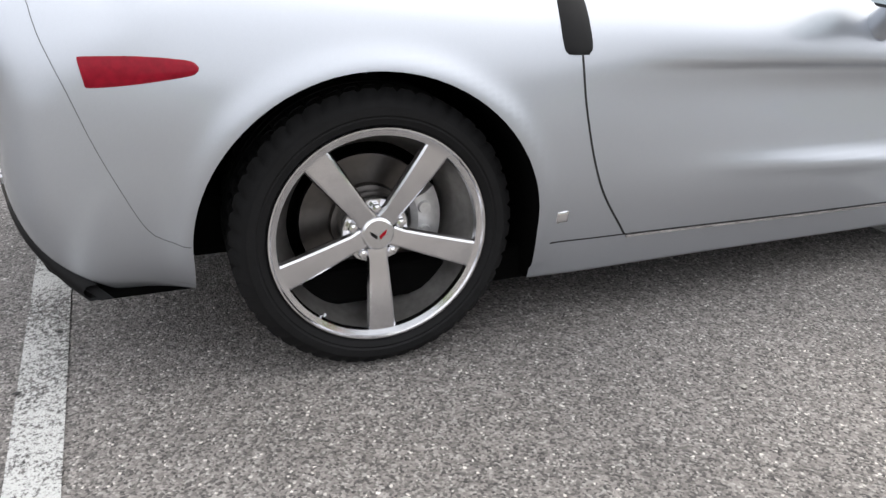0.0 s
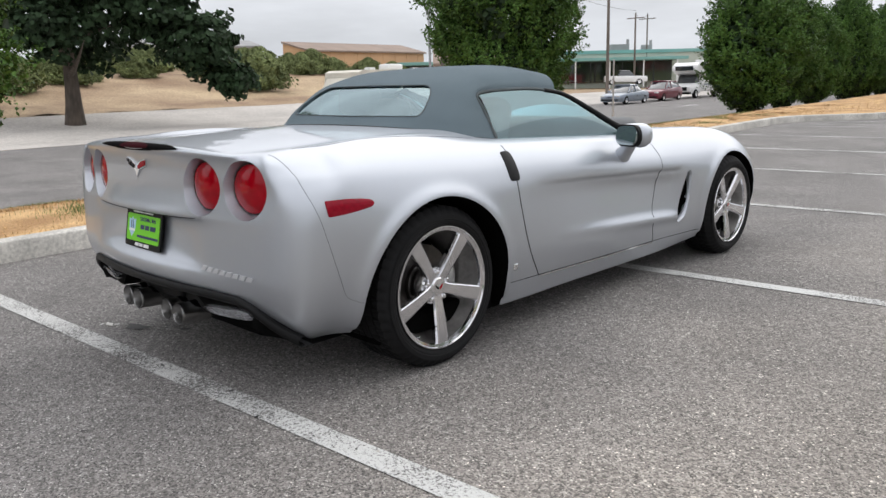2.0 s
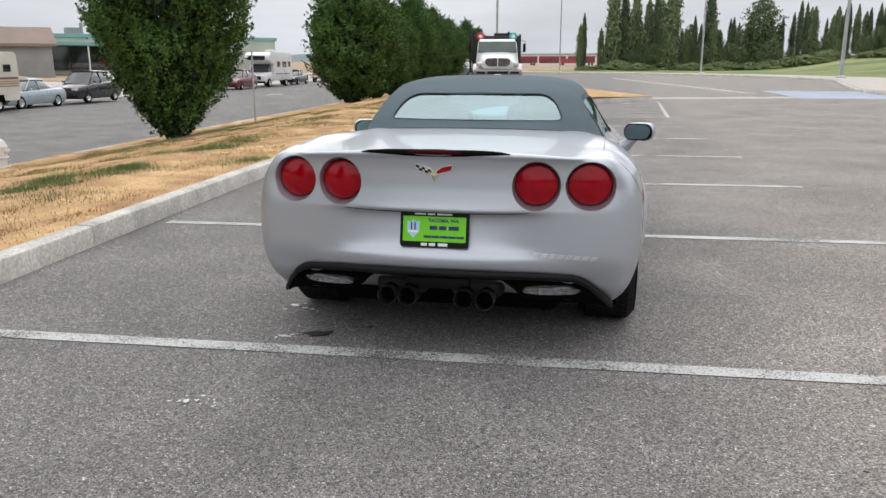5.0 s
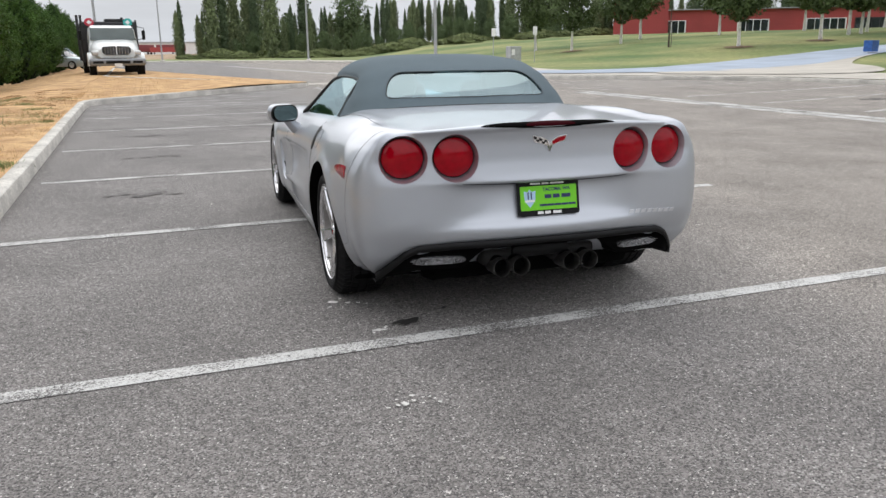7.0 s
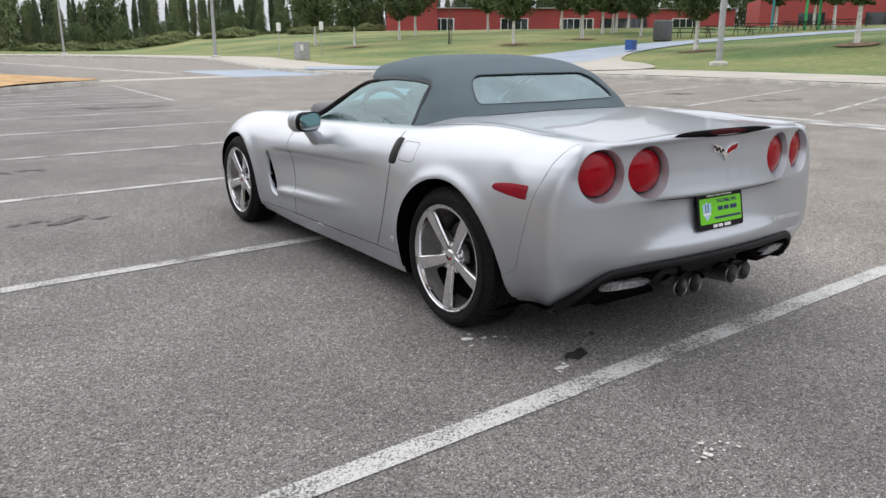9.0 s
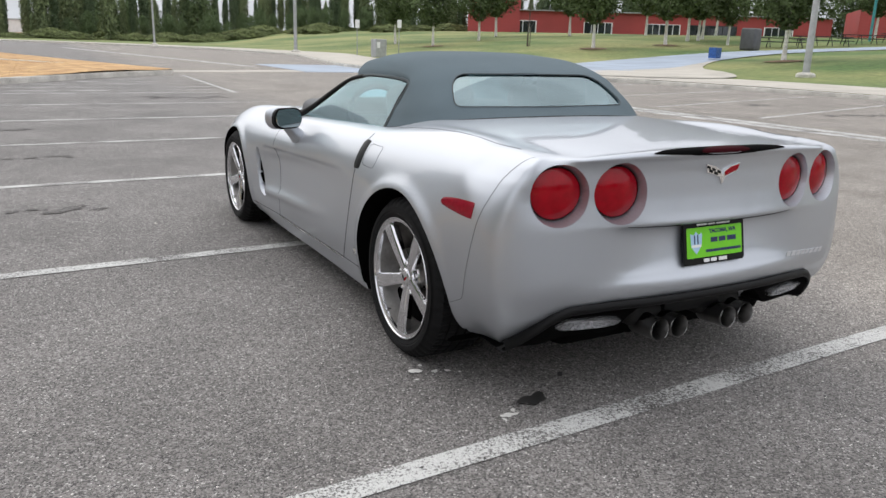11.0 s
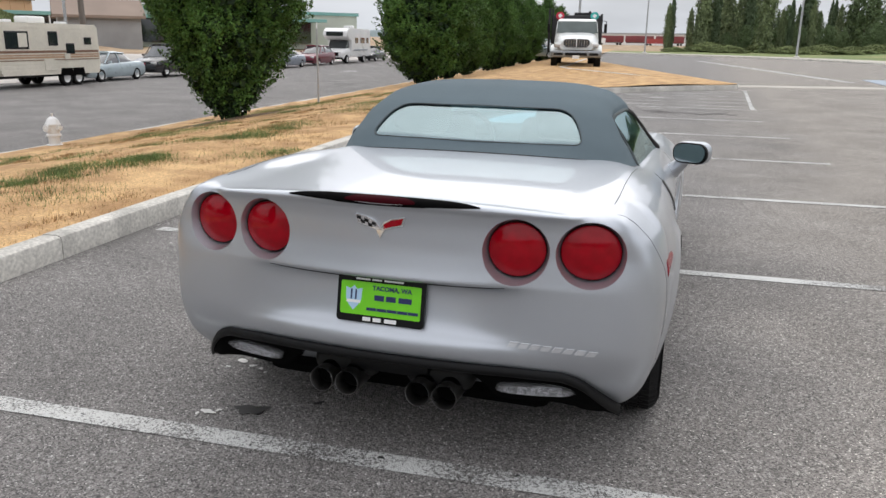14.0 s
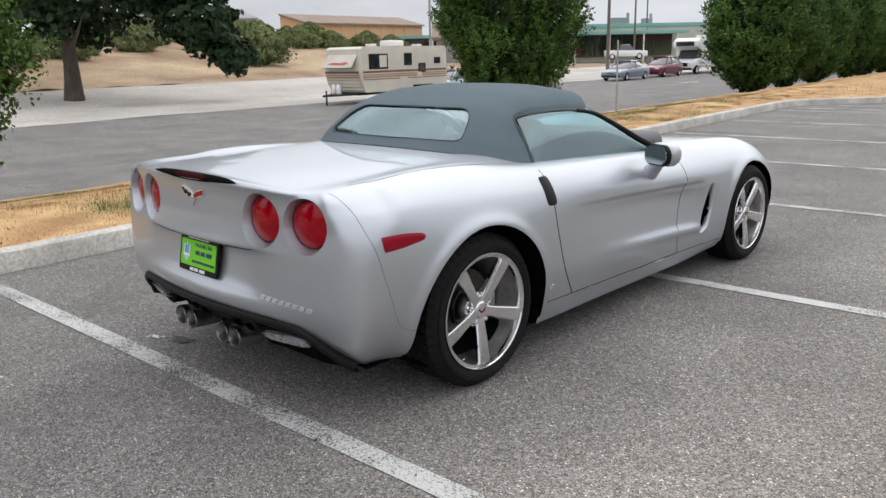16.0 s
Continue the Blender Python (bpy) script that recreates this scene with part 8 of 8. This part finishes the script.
bm = boxes(((1.24, -1.66, 1.98), (.012, .5, .56), .004))
part("curtain", bm, M["rv_shell"], RV)
bm = bmesh.new()
prism(bm, [(-RL / 2 + .12, 2.42), (-RL / 2 - .40, 1.74), (-RL / 2 - .36, 1.70), (-RL / 2 + .17, 2.40)], -1.0, 1.0, "x")
part("stone_guard", bm, M["rv_shell"], RV, "raised cream window guard")
bm = bmesh.new()
prism(bm, [(-.7, 0), (-.3, .1), (.1, .05), (.5, .12), (.75, .02), (.4, -.06), (-.2, -.05)], -.012, .0, "z")
bmesh.ops.transform(bm, matrix=Matrix.Translation((0, -RL / 2 - .30, 1.90)) @ pose(0, 0, 0, 52), verts=bm.verts[:])
part("faded_print", bm, M["rv_red"], RV, "faded red print as a plain shape")
for c_, d_, b_ in (((1.22, -.2, .95), (.02, .6, .5), .01), ((1.22, .95, 1.28), (.06, .35, .25), .02)):
    part("hatch", boxes((c_, d_, b_)), M["rv_shell"], RV)
for s in (1, -1):
    for y in (.85, 1.62):
        road_wheel(RV, s * 1.08, y, .36, .22, s)
# openings are flat near-black plates on the shell, shade put into colour
bm = bmesh.new()
for y in (.85, 1.62):
    prism(bm, [(y - .42, .45), (y + .42, .45), (y + .36, .78), (y - .36, .78)], 1.195, 1.216, "x")
part("wheel_opening", bm, M["well"], RV)
bm = bmesh.new()
rod(bm, (.8, -RL / 2 + .4, .48), (0, -RL / 2 - 1.3, .45), .05, .05, 8)
rod(bm, (-.8, -RL / 2 + .4, .48), (0, -RL / 2 - 1.3, .45), .05, .05, 8)
rod(bm, (0, -RL / 2 - 1.1, .0), (0, -RL / 2 - 1.1, .7), .04, .04, 8)
box(bm, (0, 0, .48), (1.6, RL - .6, .14), .02)
part("chassis", bm, M["dark_metal"], RV)
for s in (.16, -.16):
    bm = bmesh.new()
    lathe(bm, [(.5, .12), (.52, .15), (.85, .15), (.93, .10), (.97, .04)], 16, "z")
    bmesh.ops.translate(bm, vec=(s, -RL / 2 - .45, 0), verts=bm.verts[:])
    part("gas_bottle", bm, M["caliper"], RV, smooth=40)
for c_, d_, b_ in (((0, .3, 2.83), (.75, 1.05, .30), .08), ((.3, -1.5, 2.74), (.4, .4, .14), .03), ((0, 2.2, 2.73), (.4, .4, .12), .03)):
    part("roof_unit", boxes((c_, d_, b_)), M["white_paint"], RV, smooth=40)

# white conventional truck with a black box body, nose towards the lot (-y)
M["glass_truck"] = mat("truck_windscreen", (0.085, 0.11, 0.105), 0.12, var=0.15, scale=1.0, coat=0.5)
M["bumper_grey"] = mat("grey_bumper", (0.24, 0.25, 0.26), 0.4, 0.5, var=0.1)
T = thing("work_truck", "white bonneted truck with a black box body", "truck", (-5.9, 40.5, 0.0), 9.5)
T.scale = (1.16, 1.14, 1.06)
hood = [(-.05, .95, 1.42, .78), (.25, .92, 1.60, .92), (1.1, .95, 1.78, 1.02), (1.45, .95, 1.84, 1.05)]
part("bonnet", loft(hood, [(.86, 0), (1.0, .25), (.98, .6), (.80, .92), (.55, 1.0)]), M["truck_white"], T, smooth=35)
part("cab", loft([(1.40, .85, 1.80, 1.06), (1.75, .85, 2.42, 1.04), (2.1, .85, 2.54, 1.03), (3.2, .85, 2.54, 1.03)], [(.96, 0), (1, .15), (1, .6), (.94, .92), (.84, 1)]), M["truck_white"], T, smooth=35)
part("windscreen", loft([(1.355, 1.80, 1.82, .99), (1.67, 1.81, 2.40, .97), (1.74, 1.81, 2.42, .97)], [(1, 0), (.99, .5), (.96, 1)]), M["glass_truck"], T, smooth=35)
bm = bmesh.new()
prism(bm, [(-.48, 1.08), (.48, 1.08), (.60, 1.22), (.60, 1.40), (.52, 1.48), (.05, 1.50), (0, 1.46), (-.05, 1.50), (-.52, 1.48), (-.60, 1.40), (-.60, 1.22)], -.10, .06, "y")
gr = part("grille", bm, M["dark_metal"], T, "dark slatted radiator grille")
for k in range(9):
    x = -.48 + .12 * k
    bm = boxes(((x, -.105, 1.28), (.022, .02, .36), .004))
    part("bar", bm, M["chrome_soft"], gr)
bm = boxes(((0, -.11, 1.28), (.05, .04, .40), .01))
part("bar", bm, M["truck_white"], gr)
bm = bmesh.new()
box(bm, (0, -.30, .74), (2.36, .32, .34), .08, None, 3)
bp_ = part("bumper", bm, M["bumper_grey"], T, "broad grey steel bumper", smooth=40)
bm = boxes(((0, -.465, .74), (1.0, .02, .14), .01), ((.82, -.455, .74), (.42, .02, .12), .01), ((-.82, -.455, .74), (.42, .02, .12), .01))
part("intake", bm, M["black_trim"], bp_)
bm = boxes(((0, -.48, .60), (.32, .015, .16), .004))
part("number_plate", bm, M["white_print"], bp_)
for s in (1, -1):
    bm = bmesh.new()
    box(bm, (s * .86, .10, 1.17), (.36, .30, .26), .08, None, 3)
    part("headlamp", bm, M["lamp_glass"], T, smooth=40)
    bm = bmesh.new()
    rows = []
    for a in np.linspace(0, 180, 13):
        c, sn_ = math.cos(radians(a)) * .66, math.sin(radians(a)) * .62
        rows.append([(s * 1.20, .72 - c, .55 + sn_), (s * 1.16, .72 - c * .98, .57 + sn_ * 1.03), (s * .80, .72 - c * .9, .58 + sn_ * 1.05)])
    grid_faces(bm, rows)
    bmesh.ops.recalc_face_normals(bm, faces=bm.faces[:])
    part("mudguard", bm, M["truck_white"], T, smooth=40)
    road_wheel(T, s * 1.02, .72, .50, .30, s)
    road_wheel(T, s * .98, 5.6, .50, .55, s)
    bm = boxes(((s * 1.36, 1.55, 2.05), (.14, .16, .46), .03))
    mr_ = part("mirror", bm, M["black_trim"], T, "tall black door mirror")
    bm = bmesh.new()
    tube(bm, [(s * 1.04, 1.65, 1.8), (s * 1.40, 1.58, 1.9), (s * 1.40, 1.58, 2.4), (s * 1.04, 1.7, 2.5)], .02, 6)
    part("bracket", bm, M["black_trim"], mr_)
bm = boxes(((0, 5.4, 1.75), (2.5, 4.2, 2.0), .03), ((0, 3.5, 1.75), (2.56, .14, 2.05), .02), ((1.22, 3.4, 1.8), (.10, .10, 2.1), .01), ((-1.22, 3.4, 1.9), (.10, .10, 2.4), .01), ((-1.38, 3.3, 1.95), (.12, .12, 2.3), .02), ((.3, 3.9, 2.85), (.9, .7, .16), .05), ((.62, 3.5, 2.9), (.12, .1, .2), .02))
part("box_body", bm, M["truck_black"], T, "black steel box body")
bm = boxes(((0, 3.9, .75), (.9, 6.4, .25), .02))
part("chassis", bm, M["dark_metal"], T)
M["sign_red"] = mat("red_sign", (0.52, 0.03, 0.06), 0.4, var=0.05)
M["sign_teal"] = mat("teal_sign", (0.05, 0.42, 0.38), 0.4, var=0.05)
for s, m_ in ((-1, "sign_red"), (1, "sign_teal")):
    bm = bmesh.new()
    prism(bm, [(s * .86 + math.cos(radians(22.5 + 45 * k)) * .22, 2.74 + math.sin(radians(22.5 + 45 * k)) * .22) for k in range(8)], 3.28, 3.31, "y")
    pd = part("hand_sign", bm, M[m_], T, "round-cornered coloured traffic paddle")
    bm = bmesh.new()
    prism(bm, [(s * .86 - .12, 2.74), (s * .86, 2.62), (s * .86 + .12, 2.74), (s * .86, 2.86)], 3.272, 3.29, "y")
    part("sign_mark", bm, M["white_print"], pd)
# overhead wires
M["wire"] = mat("black_wire", (0.02, 0.02, 0.02), 0.6, var=0.05)
for k, (a, b) in enumerate((((-35.5, 36.5, 10.6), (-36, 57.5, 7.8)), ((-35.0, 36.5, 10.9), (-58, 98, 10.4)), ((-35.5, 36.5, 10.7), (-34.5, -30, 10.7)), ((-58, 98, 10.3), (-62, 108, 10.8)))):
    a, b = Vector(a), Vector(b)
    bm = bmesh.new()
    tube(bm, [a.lerp(b, t) - Vector((0, 0, 1.1 * 4 * t * (1 - t))) for t in np.linspace(0, 1, 15)], .018, 5)
    tagged(mesh_ob("overhead_wire", bm, M["wire"]), "thin black overhead wire between poles", "wire", "overhead wires")

# ---- spots, oil and grit on the asphalt ----


def blot(name, x, y, r, material, label, category, seed, squash=1.0, rz=0.0, z=0.0065, group=""):
    """A thin uneven spot on the ground."""
    bm = bmesh.new()
    k = 22
    top = []
    for i in range(k):
        a = 2 * math.pi * i / k
        rr_ = r * (0.75 + 0.45 * noise.noise(Vector((math.cos(a) * 1.6 + seed, math.sin(a) * 1.6, seed * 0.7))))
        dx, dy = math.cos(a) * rr_, math.sin(a) * rr_ * squash
        c, s_ = math.cos(rz), math.sin(rz)
        top.append(bm.verts.new((x + dx * c - dy * s_, y + dx * s_ + dy * c, z)))
    bm.faces.new(top)
    return tagged(mesh_ob(name, bm, material), label, category, group, kind="structure")


blot("oil_stain", -.645, -.66, .085, M["dark_stain"], "dark oil stain on the asphalt behind the car", "stain", 3, 0.6, 0.3)
blot("oil_stain", -.42, -.52, .03, M["dark_stain"], "small dark oil drip on the asphalt", "stain", 9, 0.6, 0.9)
for k, (x, y, r) in enumerate(((-.80, -.735, .040), (-.765, -.71, .018), (-.83, -.76, .016), (-.94, -.255, .042), (-.87, -.285, .028), (-.90, -.21, .018), (-.82, -.30, .020), (-.97, -.33, .014), (-.78, -.33, .014))):
    blot("dried_spot", x, y, r, M["white_stain"], "dried white spot on the asphalt by the wheel", "stain", 11 + k, 0.55, k * 0.9, group="dried spots")
rs = random.Random(31)
for k in range(13):
    blot("dried_spot", -.84 + rs.uniform(-.10, .10), -1.51 + rs.uniform(-.045, .045), rs.uniform(.006, .017), M["white_stain"], "small dried white spot on the asphalt", "stain", 40 + k, 0.8, k, group="dried spots")
for k in range(7):
    x = -1.3 + .42 * k + rs.uniform(-.1, .1)
    y = -0.86 + 0.07 * x + rs.uniform(-.05, .05)
    blot("tar_fleck", x, y, rs.uniform(.008, .018), M["dark_stain"], "dark fleck on the worn line", "stain", 70 + k, 0.5, k, 0.0075, "tar flecks")
M["damp"] = asphalt("darker_asphalt", 0.108, 0.22, 165.0)
for k, (x, y, r, q) in enumerate(((-2.1, 3.44, .42, .3), (-2.2, 6.2, .40, .3), (-2.4, 8.9, .40, .3), (14.0, 8.2, 1.1, .35), (14.2, 11, 1.1, .35), (13.8, 5.3, 1.1, .35), (0.4, 14.5, 1.3, .4))):
    for i in range(16):
        a, d = rs.uniform(0, 6.28), rs.uniform(0, 1) ** 0.8 * r
        blot("drip_patch", x + d * math.cos(a), y + d * math.sin(a) * q, rs.uniform(.06, .22) * r, M["damp"], "dull dark drip patch in a parking stall", "stain", 90 + 17 * k + i, 0.5, 0.07, 0.0042 + 0.0002 * i, "drip patches")

# loose pale grit
rg_ = np.random.default_rng(77)
n = 1500
gx, gy = rg_.uniform(-4.0, 5.5, n), rg_.uniform(-4.6, 6, n)
near_kerb = rg_.uniform(0, 1, n) < 0.35
gy = np.where(near_kerb, rg_.uniform(-4, 14, n), gy)
gx = np.where(near_kerb, -2.86 - LEAN_K * gy + np.abs(rg_.normal(0, 0.16, n)), gx)
gs = rg_.uniform(0.002, 0.0065, n) * np.where(rg_.uniform(0, 1, n) < 0.06, 1.9, 1.0)
base = np.array([(1, 0, 0), (-1, 0, 0), (0, 1, 0), (0, -1, 0), (0, 0, .7), (0, 0, -.4)], float)
tri = np.array([(0, 2, 4), (2, 1, 4), (1, 3, 4), (3, 0, 4), (2, 0, 5), (1, 2, 5), (3, 1, 5), (0, 3, 5)])
ang = rg_.uniform(0, 6.28, n)
rot = np.stack([np.stack([np.cos(ang), -np.sin(ang), 0 * ang], 1), np.stack([np.sin(ang), np.cos(ang), 0 * ang], 1), np.stack([0 * ang, 0 * ang, 1 + 0 * ang], 1)], 1)
v = np.einsum("nij,kj->nki", rot, base * np.array([1, .7, 1])) * gs[:, None, None]
v[:, :, 0] += gx[:, None]
v[:, :, 1] += gy[:, None]
v[:, :, 2] += gs[:, None] * 0.35
me = bpy.data.meshes.new("loose_grit")
me.from_pydata(v.reshape(-1, 3).tolist(), [], (tri[None] + 6 * np.arange(n)[:, None, None]).reshape(-1, 3).tolist())
M["grit"] = mat("pale_grit", (0.45, 0.43, 0.39), 0.85, var=0.2, scale=3, isl=0.4)
me.materials.append(M["grit"])
tagged(new("loose_grit", me), "loose pale grit strewn on the asphalt", "grit", kind="stuff")
